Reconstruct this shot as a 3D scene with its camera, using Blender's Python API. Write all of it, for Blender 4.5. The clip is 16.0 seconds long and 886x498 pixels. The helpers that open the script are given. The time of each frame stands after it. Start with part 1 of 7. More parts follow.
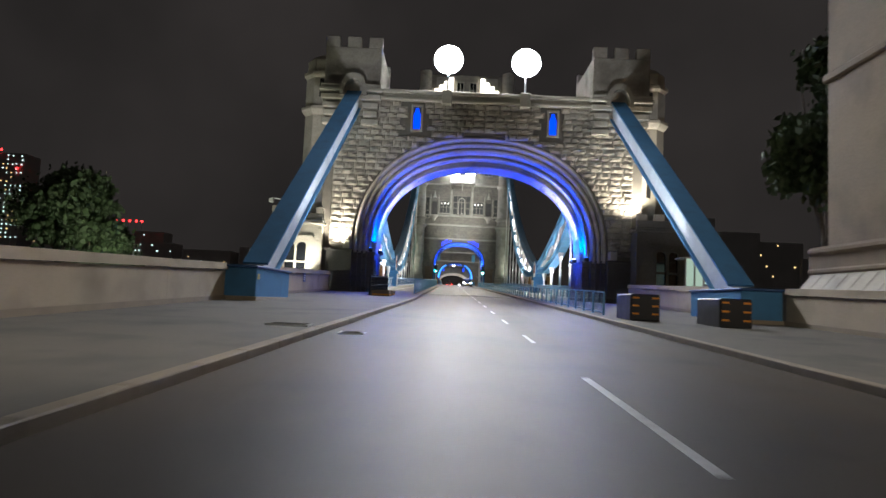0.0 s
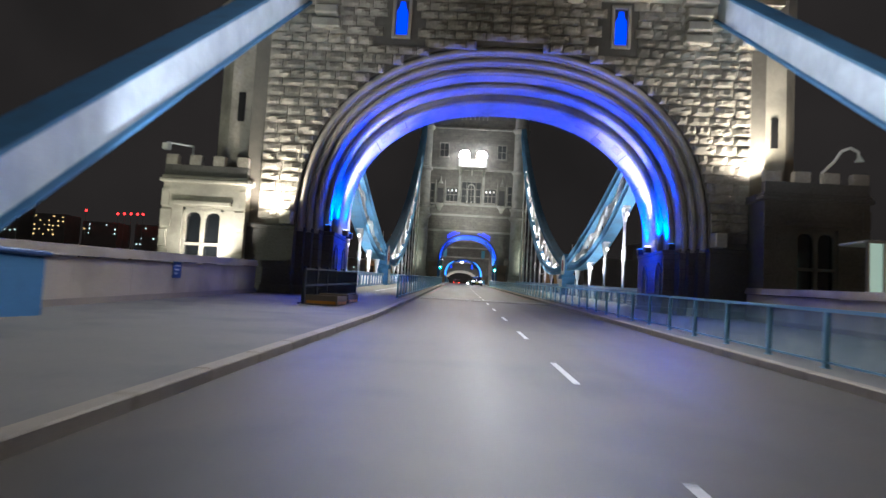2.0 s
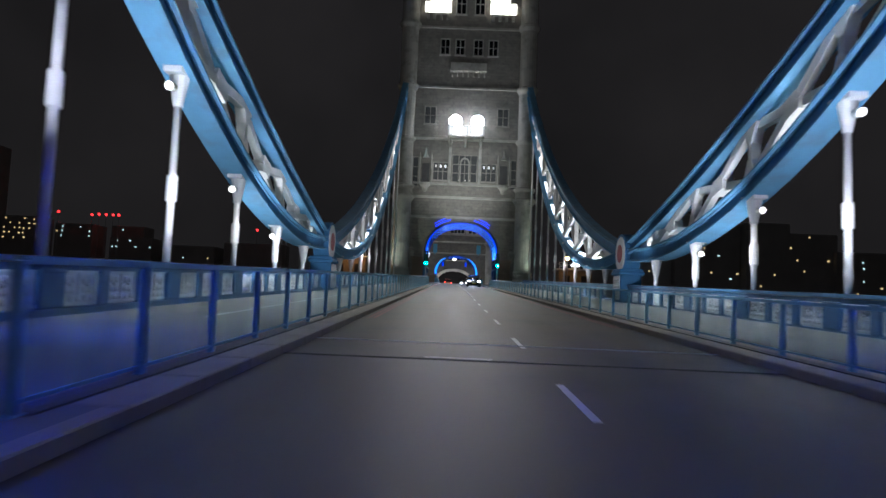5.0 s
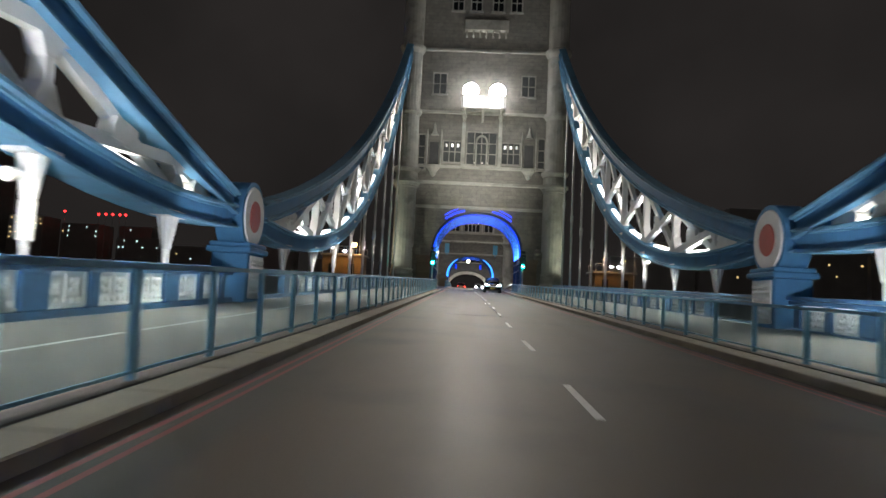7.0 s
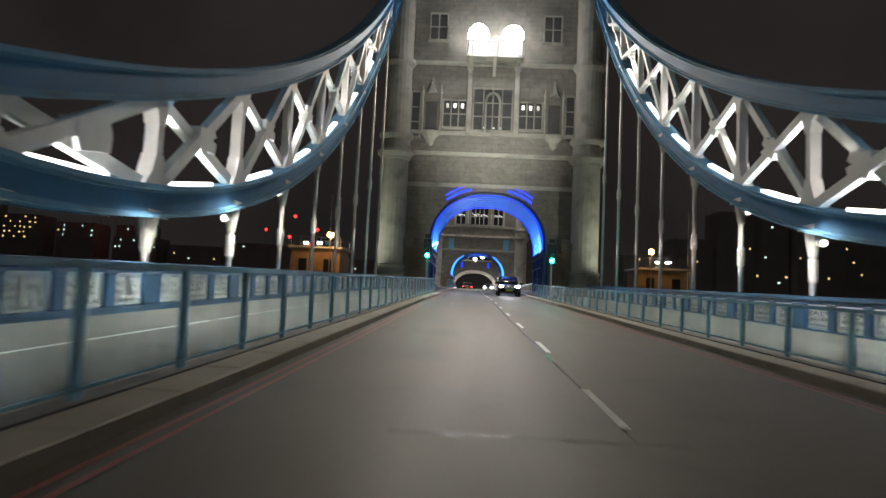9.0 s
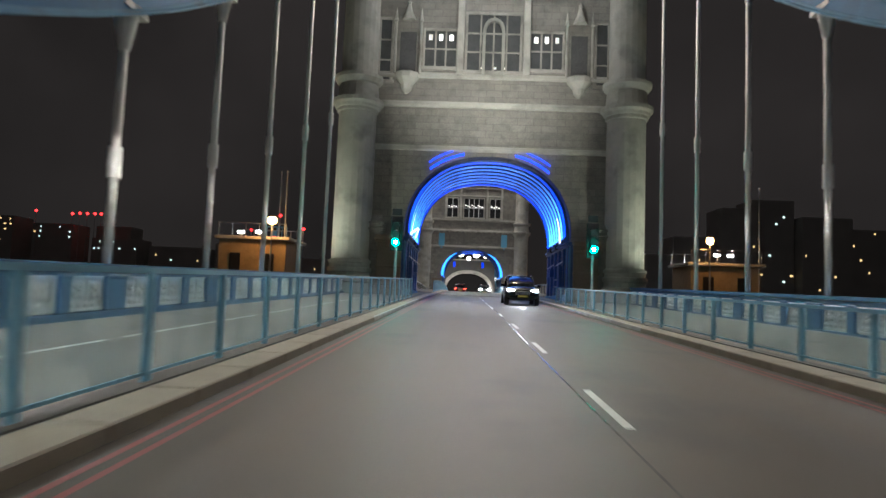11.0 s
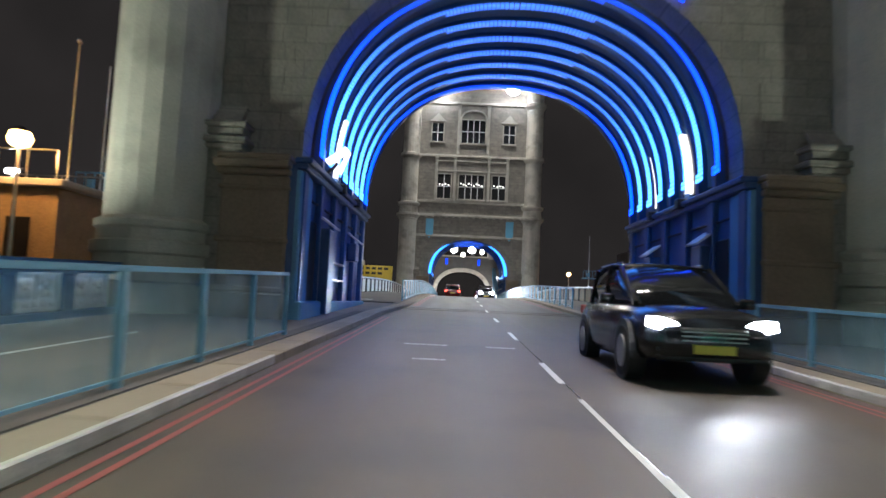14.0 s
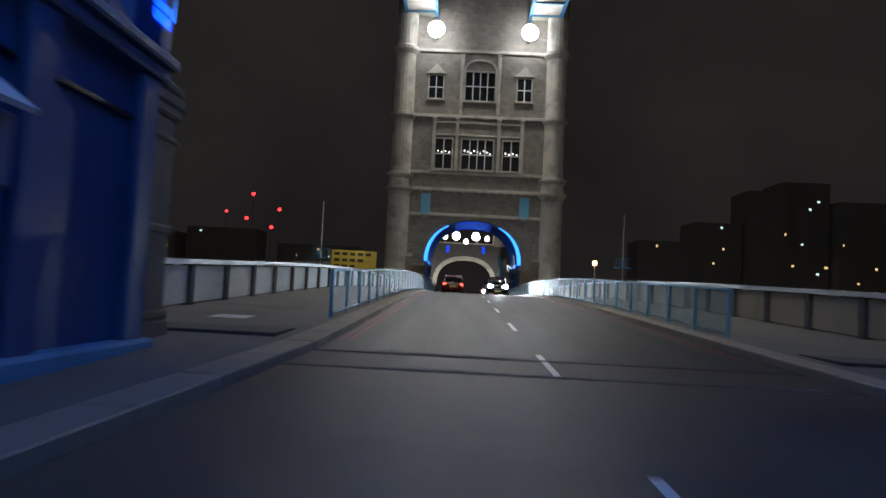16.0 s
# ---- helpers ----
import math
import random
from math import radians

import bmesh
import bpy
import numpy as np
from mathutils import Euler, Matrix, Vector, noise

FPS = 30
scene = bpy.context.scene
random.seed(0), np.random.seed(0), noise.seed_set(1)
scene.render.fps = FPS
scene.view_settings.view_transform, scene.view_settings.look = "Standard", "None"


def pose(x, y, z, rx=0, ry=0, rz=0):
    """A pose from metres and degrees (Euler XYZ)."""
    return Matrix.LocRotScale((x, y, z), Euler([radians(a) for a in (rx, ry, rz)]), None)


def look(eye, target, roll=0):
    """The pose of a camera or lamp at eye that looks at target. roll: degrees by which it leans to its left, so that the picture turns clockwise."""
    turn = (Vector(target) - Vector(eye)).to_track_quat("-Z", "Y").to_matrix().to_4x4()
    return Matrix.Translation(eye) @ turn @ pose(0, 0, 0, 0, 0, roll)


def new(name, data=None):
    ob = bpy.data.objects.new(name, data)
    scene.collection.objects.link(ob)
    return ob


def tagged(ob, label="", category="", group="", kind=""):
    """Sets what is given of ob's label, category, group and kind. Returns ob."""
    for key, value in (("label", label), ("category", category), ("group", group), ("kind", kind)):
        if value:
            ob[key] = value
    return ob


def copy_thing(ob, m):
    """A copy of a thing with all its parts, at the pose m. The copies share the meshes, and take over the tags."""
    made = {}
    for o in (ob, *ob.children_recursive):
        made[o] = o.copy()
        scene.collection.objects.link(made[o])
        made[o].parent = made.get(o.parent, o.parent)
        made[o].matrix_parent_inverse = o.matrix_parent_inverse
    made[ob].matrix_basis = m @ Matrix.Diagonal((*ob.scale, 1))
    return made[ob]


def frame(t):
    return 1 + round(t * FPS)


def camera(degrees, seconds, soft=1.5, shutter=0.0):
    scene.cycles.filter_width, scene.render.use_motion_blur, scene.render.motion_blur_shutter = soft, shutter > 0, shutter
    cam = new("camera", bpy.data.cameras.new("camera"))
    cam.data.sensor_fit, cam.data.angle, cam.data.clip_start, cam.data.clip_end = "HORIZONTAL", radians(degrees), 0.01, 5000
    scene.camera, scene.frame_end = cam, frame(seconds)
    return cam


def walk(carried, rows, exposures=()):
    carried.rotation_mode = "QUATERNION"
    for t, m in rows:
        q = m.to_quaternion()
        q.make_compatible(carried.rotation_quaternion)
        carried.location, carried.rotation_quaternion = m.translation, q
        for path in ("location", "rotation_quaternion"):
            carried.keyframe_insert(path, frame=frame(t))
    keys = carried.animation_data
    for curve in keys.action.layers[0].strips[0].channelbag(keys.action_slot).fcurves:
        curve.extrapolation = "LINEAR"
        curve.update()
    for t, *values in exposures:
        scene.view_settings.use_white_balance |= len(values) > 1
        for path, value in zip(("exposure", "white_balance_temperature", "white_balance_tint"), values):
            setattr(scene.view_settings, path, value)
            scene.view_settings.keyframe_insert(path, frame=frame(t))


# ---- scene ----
cam = camera(68.0, 16.0, shutter=0.5)
ROWS = [
    (0.0, -2.002, 1.008, 1.232, 94.51, -2.67, 0.42),
    (0.5, -1.925, 5.296, 1.367, 94.58, -2.78, 0.78),
    (1.0, -1.854, 9.616, 1.503, 94.33, -3.13, 1.01),
    (1.5, -1.788, 13.914, 1.638, 94.27, -3.41, 1.15),
    (2.0, -1.727, 18.206, 1.774, 94.27, -3.26, 1.13),
    (2.5, -1.671, 22.464, 1.908, 94.31, -2.99, 0.98),
    (3.0, -1.620, 26.759, 2.044, 94.34, -3.01, 0.81),
    (3.5, -1.575, 31.105, 2.181, 94.44, -2.80, 0.65),
    (4.0, -1.535, 35.365, 2.316, 94.51, -2.79, 0.48),
    (4.5, -1.500, 39.680, 2.453, 94.48, -2.73, 0.50),
    (5.0, -1.470, 44.008, 2.590, 94.23, -2.41, 0.55),
    (7.5, -1.393, 65.736, 3.279, 94.48, -2.78, 2.10),
    (8.0, -1.390, 70.222, 3.422, 94.45, -2.69, 2.38),
    (8.5, -1.390, 74.744, 3.566, 94.25, -2.81, 2.41),
    (9.0, -1.393, 79.274, 3.710, 94.38, -2.67, 2.31),
    (11.5, -1.439, 101.345, 4.413, 94.55, -2.23, 1.64),
    (12.0, -1.451, 105.839, 4.557, 94.63, -2.25, 1.54),
    (12.5, -1.461, 110.362, 4.701, 94.59, -2.63, 1.38),
    (13.0, -1.470, 114.806, 4.843, 94.60, -2.57, 1.33),
    (13.5, -1.477, 119.269, 4.986, 94.49, -2.34, 1.23),
    (14.0, -1.481, 123.792, 5.131, 94.44, -2.68, 1.12),
    (14.5, -1.482, 128.336, 5.276, 94.48, -2.86, 1.03),
    (15.0, -1.478, 132.832, 5.421, 94.59, -3.03, 1.04),
    (15.5, -1.469, 137.283, 5.563, 93.96, -3.05, 1.18),
    (16.0, -1.453, 141.688, 5.705, 93.50, -2.86, 1.32),
]
EXPOSURES = [(0.0, 1.2, 6300, 10), (1.2, 1.22, 6250, 10), (2.0, 0.98, 6100, 10), (3.0, 0.78, 6100, 10), (3.6, 0.78, 6200, 10), (4.2, 0.65, 6200, 10), (5.0, 0.38, 5700, 10), (7.5, 0.92, 6500, 10), (8.1, 0.98, 6500, 10), (9.0, 0.74, 6500, 10), (11.5, 1.12, 6100, 11), (12.5, 1.2, 6050, 12), (13.2, 1.15, 6050, 12), (14.0, 1.28, 6150, 11), (14.6, 1.3, 6300, 10), (15.0, 1.28, 6500, 10), (15.5, 0.8, 6500, 10), (16.0, 0.55, 6300, 10)]
walk(cam, [(t, pose(*row)) for t, *row in ROWS], EXPOSURES)

# ---------------------------------------------------------------- world and light
MID = 183.75          # middle of the opening span; the bridge is the same turned half round about it
SLOPE = 0.0315


def road_z(y):
    """Height of the carriageway along the bridge: a steady climb, rounded over the middle."""
    d = abs(y - MID)
    if d >= 18.75:
        return SLOPE * (MID - d)
    return SLOPE * 165.0 + SLOPE * 18.75 / 2 - SLOPE * d * d / 37.5


world = bpy.data.worlds.new("night_sky")
scene.world = world
world.use_nodes = True
wn, wl = world.node_tree.nodes, world.node_tree.links
bg = wn["Background"]
w_noise = wn.new("ShaderNodeTexNoise")
w_noise.inputs["Scale"].default_value = 2.2
w_noise.inputs["Detail"].default_value = 4
w_ramp = wn.new("ShaderNodeValToRGB")
w_ramp.color_ramp.elements[0].position, w_ramp.color_ramp.elements[0].color = 0.3, (0.0062, 0.0056, 0.0053, 1)
w_ramp.color_ramp.elements[1].position, w_ramp.color_ramp.elements[1].color = 0.75, (0.0150, 0.0130, 0.0122, 1)
wl.new(w_noise.outputs["Fac"], w_ramp.inputs["Fac"])
wl.new(w_ramp.outputs["Color"], bg.inputs["Color"])
bg.inputs["Strength"].default_value = 1.0


def lamp(kind, eye, target, watts, colour, size=0.5, angle=70.0, blend=0.6, name="flood_fill_beam"):
    data = bpy.data.lights.new(name, kind)
    data.energy, data.color = watts, colour
    if kind == "SPOT":
        data.spot_size, data.spot_blend, data.shadow_soft_size = radians(angle), blend, size
    elif kind == "AREA":
        data.size = size
    else:
        data.shadow_soft_size = size
    ob = new(name, data)
    ob.matrix_world = look(eye, target)
    return ob


COOL, WARM, BLUE, TEAL = (0.93, 0.96, 1.0), (1.0, 0.86, 0.66), (0.0, 0.045, 1.0), (0.0, 1.0, 0.75)
SODIUM = (1.0, 0.5, 0.16)


def turned(p):
    return (-p[0], 2 * MID - p[1], p[2])


# abutment: uplights at the springing, floods on the parapet, grazing light on the stone
for s in (-1, 1):
    lamp("SPOT", (s * 7.55, 48.35, 4.85), (s * 7.0, 48.4, 9.5), 2000, BLUE, size=0.1, angle=95, blend=0.7)
    lamp("SPOT", (s * 7.15, 49.3, 4.85), (s * 6.2, 49.4, 9.5), 2000, (0.95, 0.93, 1.0), size=0.1, angle=42, blend=0.9)
    lamp("SPOT", (s * 7.2, 50.3, 4.85), (s * 5.6, 50.0, 10.0), 2800, BLUE, size=0.1, angle=110, blend=0.8)
    lamp("SPOT", (s * 2.7, 44.4, 17.8), (s * 2.4, 16, 0.5), 3700, COOL, size=0.6, angle=98, blend=0.9)
    lamp("SPOT", (s * 6.6, 30.0, 1.5), (s * 9.15, 37.0, 8.9), 2000, COOL, size=0.2, angle=62, blend=0.9)
    # lamps added for the north abutment, seen through both towers: its river face
    lamp("SPOT", (s * 5.5, 2 * MID - 57, 5.0), (s * 4.0, 2 * MID - 51.5, 14), 2200, (1.0, 0.95, 0.9), size=0.3, angle=110, blend=0.8)
lamp("SPOT", (-9.7, 45.0, 4.75), (-9.0, 45.9, 11), 650, (1.0, 0.9, 0.74), size=0.15, angle=140, blend=0.8)
lamp("SPOT", (10.9, 44.9, 7.2), (8.8, 45.9, 12), 1100, (1.0, 0.9, 0.74), size=0.15, angle=110, blend=0.8)
lamp("SPOT", (11.3, 44.8, 7.3), (11.6, 46.2, 12), 350, (1.0, 0.88, 0.66), size=0.15, angle=80, blend=0.8)
lamp("SPOT", (-11.6, 43.9, 2.9), (-12.3, 45.4, 4.8), 320, (1.0, 0.93, 0.8), size=0.1, angle=120, blend=0.6)

# main towers: floods on the balcony over the land arch and under the walkways, washes on the turrets
for s in (-1, 1):
    lamp("SPOT", (s * 1.4, 137.6, 28.0), (s * 1.0, 104, 2.5), 5600, (1.0, 0.88, 0.70), size=0.6, angle=120, blend=0.9)
    lamp("SPOT", (s * 5.4, 152.6, 35.4), (s * 3.0, 186, 5.0), 3300, COOL, size=0.6, angle=125, blend=0.9)
    lamp("SPOT", (s * 5.4, 2 * MID - 152.6, 35.4), (s * 4.0, 2 * MID - 176, 5.0), 3700, (1.0, 0.95, 0.86), size=0.6, angle=150, blend=0.9)
    lamp("POINT", (s * 5.4, 2 * MID - 152.2, 34.6), (0, 0, 0), 170, COOL, size=0.5)
    lamp("SPOT", (s * 13.6, 135.0, 4.6), (s * 9.6, 139.8, 12.0), 1150, (0.88, 1.0, 0.82), size=0.2, angle=66, blend=0.8)
    lamp("SPOT", (s * 9.3, 2 * MID - 154.4, 4.9), (s * 8.8, 2 * MID - 150.1, 13), 1700, (0.88, 1.0, 0.76), size=0.2, angle=75, blend=0.8)
    lamp("AREA", (s * 4.5, 144.3, 8.7), (0, 144.6, 13.5), 22, (0.02, 0.22, 1.0), size=1.2)
lamp("AREA", (0, 144.6, 12.8), (0, 144.6, 5.0), 130, (0.05, 0.26, 1.0), size=5.0, name="rib_strip_light")
# Two fill lamps hung over the road, added to brighten the tower walls.
lamp("SPOT", (0, 130.0, 13.5), (0, 140, 20), 2700, (0.97, 0.99, 0.95), size=1.5, angle=86, blend=1.0)
lamp("SPOT", (0, 2 * MID - 126.0 - 40, 7.0), (0, 2 * MID - 149, 24), 250, (1.0, 0.93, 0.82), size=1.5, angle=60, blend=0.9)

# light from the chain battens along the hung span, and added fill on footway and parapet
for s in (-1, 1):
    for y, z in ((58.5, 11.6), (64.5, 9.1), (75.2, 6.6), (92.6, 6.8), (98.0, 8.2), (106.5, 10.9), (114.8, 15.2), (123.0, 20.5)):
        lamp("POINT", (s * 9.15, y, z), (0, 0, 0), 210 if y < 80 else 42, (1.0, 0.96, 0.9), size=0.3, name="chain_batten_light")
    # narrow floods on the lower chord, one at each panel, that graze the braces and posts ahead of them
    for k in range(8):
        y = 89.1 + 5.44 * k
        f = (y - 83.5) / 57.1
        foot = 5.66 + 29.54 * f - 36.4 * f * (1 - f)
        lamp("SPOT", (s * 9.13, y + 1.5, foot + 0.9 + 0.12 * k), (s * 9.13, y + 4.7, foot + 1.3 + 0.75 * k), 330, COOL, size=0.12, angle=75, blend=0.8, name="brace_flood")
        lamp("SPOT", (s * 9.13, y + 0.3, foot + 1.5 + 0.1 * k), (s * 9.13, y + 1.5, foot + 3.3 + 0.5 * k), 240, COOL, size=0.12, angle=75, blend=0.8, name="brace_flood")
    # Fill spots without fittings, added to brighten footway and parapet.
    for y, h in ((60.5, 4.6), (66.0, 4.4), (71.5, 3.6), (77.0, 2.6), (88.2, 2.2), (93.8, 2.9), (99.2, 3.8), (104.7, 4.6), (110.1, 4.8), (115.6, 4.8), (121.0, 4.8), (126.5, 4.8)):
        lamp("SPOT", (s * 7.9, y, road_z(y) + h), (s * 7.7, y - 0.3, road_z(y)), (150 if 85 < y < 90 else 400) if y < 107 else 165, (1.0, 0.95, 0.86), size=0.2, angle=140, blend=0.7, name="footway_fill")
    lamp("SPOT", (s * 7.1, 51.7, 5.2), (s * 7.0, 54.2, 1.7), 1300, BLUE, size=0.15, angle=52, blend=0.9, name="arch_spill")
    lamp("POINT", (s * 6.4, 49.4, 4.2), (0, 0, 0), 100, BLUE, size=0.2, name="arch_spill")
    lamp("SPOT", (s * 7.5, 45.4, 5.2), (s * 5.5, 40.0, 1.2), 320, BLUE, size=0.15, angle=110, blend=0.9, name="arch_spill")
    lamp("SPOT", (s * 8.2, 52.2, 4.6), (s * 9.15, 57.5, 9.0), 900, COOL, size=0.2, angle=62, blend=0.9, name="chain_fill_light")
    # Spots added low over the footway to brighten the short chain from below.
    for y0, y1, z1, watts in ((57.0, 63.0, 9.5, 2300), (66.0, 72.0, 7.2, 1700), (77.0, 81.0, 5.6, 420)):
        lamp("SPOT", (s * 6.8, y0, road_z(y0) + 0.3), (s * 9.1, y1, z1), watts, COOL, size=0.2, angle=75, blend=0.9, name="chain_fill_light")
    # Point lamp without a fitting, added to whiten the balcony front.
    lamp("POINT", (s * 1.3, 137.75, 26.95), (0, 0, 0), 150, COOL, size=0.15, name="balcony_fill")

# ---------------------------------------------------------------- materials


def mat(name, colour, rough=0.6, metal=0.0, vary=0.25, scale=1.5, bump=0.0, bump_scale=20.0, spec=0.5, per_object=0.0, stain=None, drag=None, course=None):
    m = bpy.data.materials.new(name)
    m.use_nodes = True
    n, l = m.node_tree.nodes, m.node_tree.links
    p = n["Principled BSDF"]
    p.inputs["Metallic"].default_value = metal
    p.inputs["Specular IOR Level"].default_value = spec
    co = n.new("ShaderNodeTexCoord")
    big, fine = n.new("ShaderNodeTexNoise"), n.new("ShaderNodeTexNoise")
    big.inputs["Scale"].default_value, big.inputs["Detail"].default_value = scale, 5
    fine.inputs["Scale"].default_value, fine.inputs["Detail"].default_value = bump_scale, 6
    geo = n.new("ShaderNodeNewGeometry")
    if drag:
        sc = n.new("ShaderNodeVectorMath")
        sc.operation = "MULTIPLY"
        sc.inputs[1].default_value = drag
        l.new(geo.outputs["Position"], sc.inputs[0])
        l.new(sc.outputs["Vector"], big.inputs["Vector"])
    else:
        l.new(geo.outputs["Position"], big.inputs["Vector"])
    l.new(geo.outputs["Position"], fine.inputs["Vector"])
    add = n.new("ShaderNodeMath")
    add.operation = "ADD"
    l.new(big.outputs["Fac"], add.inputs[0])
    l.new(fine.outputs["Fac"], add.inputs[1])
    if per_object:
        info = n.new("ShaderNodeObjectInfo")
        mul = n.new("ShaderNodeMath")
        mul.operation = "MULTIPLY_ADD"
        l.new(info.outputs["Random"], mul.inputs[0])
        mul.inputs[1].default_value = per_object
        l.new(add.outputs[0], mul.inputs[2])
        add = mul
    ramp = n.new("ShaderNodeMapRange")
    ramp.inputs["From Min"].default_value, ramp.inputs["From Max"].default_value = 0.6, 1.4
    ramp.inputs["To Min"].default_value, ramp.inputs["To Max"].default_value = 1 - vary, 1 + vary
    l.new(add.outputs[0], ramp.inputs["Value"])
    mix = n.new("ShaderNodeVectorMath")
    mix.operation = "SCALE"
    mix.inputs[0].default_value = colour
    l.new(ramp.outputs["Result"], mix.inputs["Scale"])
    out = mix.outputs["Vector"]
    if stain:
        st, sr, sm = n.new("ShaderNodeTexNoise"), n.new("ShaderNodeMapRange"), n.new("ShaderNodeMix")
        st.inputs["Scale"].default_value, st.inputs["Detail"].default_value = stain[1], 8
        l.new(geo.outputs["Position"], st.inputs["Vector"])
        sr.inputs["From Min"].default_value, sr.inputs["From Max"].default_value = 0.5, 0.72
        l.new(st.outputs["Fac"], sr.inputs["Value"])
        sm.data_type = "RGBA"
        l.new(sr.outputs["Result"], sm.inputs["Factor"])
        l.new(out, sm.inputs["A"])
        sm.inputs["B"].default_value = (*stain[0], 1)
        out = sm.outputs["Result"]
    if course:
        sep, com, sm2, bk, mu = n.new("ShaderNodeSeparateXYZ"), n.new("ShaderNodeCombineXYZ"), n.new("ShaderNodeMath"), n.new("ShaderNodeTexBrick"), n.new("ShaderNodeVectorMath")
        l.new(geo.outputs["Position"], sep.inputs[0])
        l.new(sep.outputs["X"], sm2.inputs[0])
        l.new(sep.outputs["Y"], sm2.inputs[1])
        l.new(sm2.outputs[0], com.inputs["X"])
        l.new(sep.outputs["Z"], com.inputs["Y"])
        l.new(com.outputs[0], bk.inputs["Vector"])
        bk.inputs["Scale"].default_value, bk.inputs["Mortar Size"].default_value = 1.0, 0.02
        bk.inputs["Brick Width"].default_value, bk.inputs["Row Height"].default_value = course
        bk.inputs["Color1"].default_value, bk.inputs["Color2"].default_value, bk.inputs["Mortar"].default_value = (1, 1, 1, 1), (0.84, 0.84, 0.84, 1), (0.72, 0.72, 0.72, 1)
        mu.operation = "MULTIPLY"
        l.new(out, mu.inputs[0])
        l.new(bk.outputs["Color"], mu.inputs[1])
        out = mu.outputs["Vector"]
    l.new(out, p.inputs["Base Color"])
    rr = n.new("ShaderNodeMapRange")
    rr.inputs["To Min"].default_value, rr.inputs["To Max"].default_value = max(rough - 0.12, 0.02), min(rough + 0.12, 1)
    l.new(big.outputs["Fac"], rr.inputs["Value"])
    l.new(rr.outputs["Result"], p.inputs["Roughness"])
    if bump:
        b = n.new("ShaderNodeBump")
        b.inputs["Strength"].default_value, b.inputs["Distance"].default_value = 0.8, bump
        l.new(fine.outputs["Fac"], b.inputs["Height"])
        l.new(b.outputs["Normal"], p.inputs["Normal"])
    return m


def glow(name, colour, strength):
    m = bpy.data.materials.new(name)
    m.use_nodes = True
    p = m.node_tree.nodes["Principled BSDF"]
    p.inputs["Base Color"].default_value = (*colour, 1)
    p.inputs["Emission Color"].default_value = (*colour, 1)
    p.inputs["Emission Strength"].default_value = strength
    return m


def strip_glow(name, low, high, s0, s1, z0, z1):
    """A light strip whose glow changes from its feet, z0, to the crown, z1."""
    m = glow(name, low, s0)
    n, l = m.node_tree.nodes, m.node_tree.links
    geo, sep, fac, mix, amt = n.new("ShaderNodeNewGeometry"), n.new("ShaderNodeSeparateXYZ"), n.new("ShaderNodeMapRange"), n.new("ShaderNodeMix"), n.new("ShaderNodeMapRange")
    l.new(geo.outputs["Position"], sep.inputs[0])
    for r, lo, hi in ((fac, 0.0, 1.0), (amt, s0, s1)):
        r.interpolation_type = "SMOOTHSTEP"
        r.inputs["From Min"].default_value, r.inputs["From Max"].default_value = z0, z1
        r.inputs["To Min"].default_value, r.inputs["To Max"].default_value = lo, hi
        l.new(sep.outputs["Z"], r.inputs["Value"])
    mix.data_type = "RGBA"
    mix.inputs["A"].default_value, mix.inputs["B"].default_value = (*low, 1), (*high, 1)
    l.new(fac.outputs["Result"], mix.inputs["Factor"])
    p = n["Principled BSDF"]
    l.new(mix.outputs["Result"], p.inputs["Emission Color"])
    l.new(amt.outputs["Result"], p.inputs["Emission Strength"])
    return m


ASPHALT = mat("asphalt", (0.079, 0.061, 0.043), 0.56, spec=0.4, vary=0.42, scale=1.0, bump=0.006, bump_scale=60, stain=((0.046, 0.040, 0.033), 0.45), drag=(1.5, 0.05, 1.0))
PAVING = mat("paving", (0.145, 0.133, 0.112), 0.75, vary=0.25, scale=0.8, bump=0.004, bump_scale=40, per_object=0.3, stain=((0.10, 0.095, 0.085), 0.6))
KERB = mat("granite_kerb", (0.26, 0.215, 0.155), 0.7, vary=0.25, scale=2, bump=0.005, bump_scale=50, per_object=0.3)
LINE = mat("road_paint_white", (0.62, 0.62, 0.58), 0.6, vary=0.25, scale=6, bump_scale=60)
# Pale tone that stands for headlight glare on the kerb.
KERBGLARE = mat("kerb_glare_tone", (0.46, 0.45, 0.41), 0.45, vary=0.5, scale=3, bump_scale=40, stain=((0.25, 0.22, 0.18), 0.9))
SEAM = mat("bitumen_seam", (0.16, 0.155, 0.14), 0.22, vary=0.3, scale=6, bump_scale=60, spec=0.6)
DARKASPHALT = mat("dark_asphalt", (0.040, 0.037, 0.034), 0.5, spec=0.4, vary=0.4, scale=1.2, bump=0.005, bump_scale=70, stain=((0.028, 0.026, 0.024), 0.6), drag=(1.5, 0.06, 1.0))
REDLINE = mat("road_paint_red", (0.26, 0.06, 0.05), 0.6, vary=0.3, scale=6, bump_scale=60)
STONE = mat("granite", (0.34, 0.31, 0.26), 0.85, vary=0.3, scale=1.2, bump=0.03, bump_scale=9, per_object=0.35, stain=((0.18, 0.165, 0.14), 0.5))
TOWERSTONE = mat("tower_ashlar", (0.27, 0.245, 0.205), 0.85, vary=0.28, scale=0.9, bump=0.02, bump_scale=12, stain=((0.20, 0.182, 0.155), 1.6), course=(1.05, 0.46))
DARKASHLAR = mat("dark_ashlar", (0.15, 0.142, 0.13), 0.85, vary=0.3, scale=1.1, bump=0.02, bump_scale=12, course=(0.9, 0.45))
MORTAR = mat("mortar", (0.19, 0.175, 0.15), 0.9, vary=0.2, scale=3, bump=0.01, bump_scale=30)
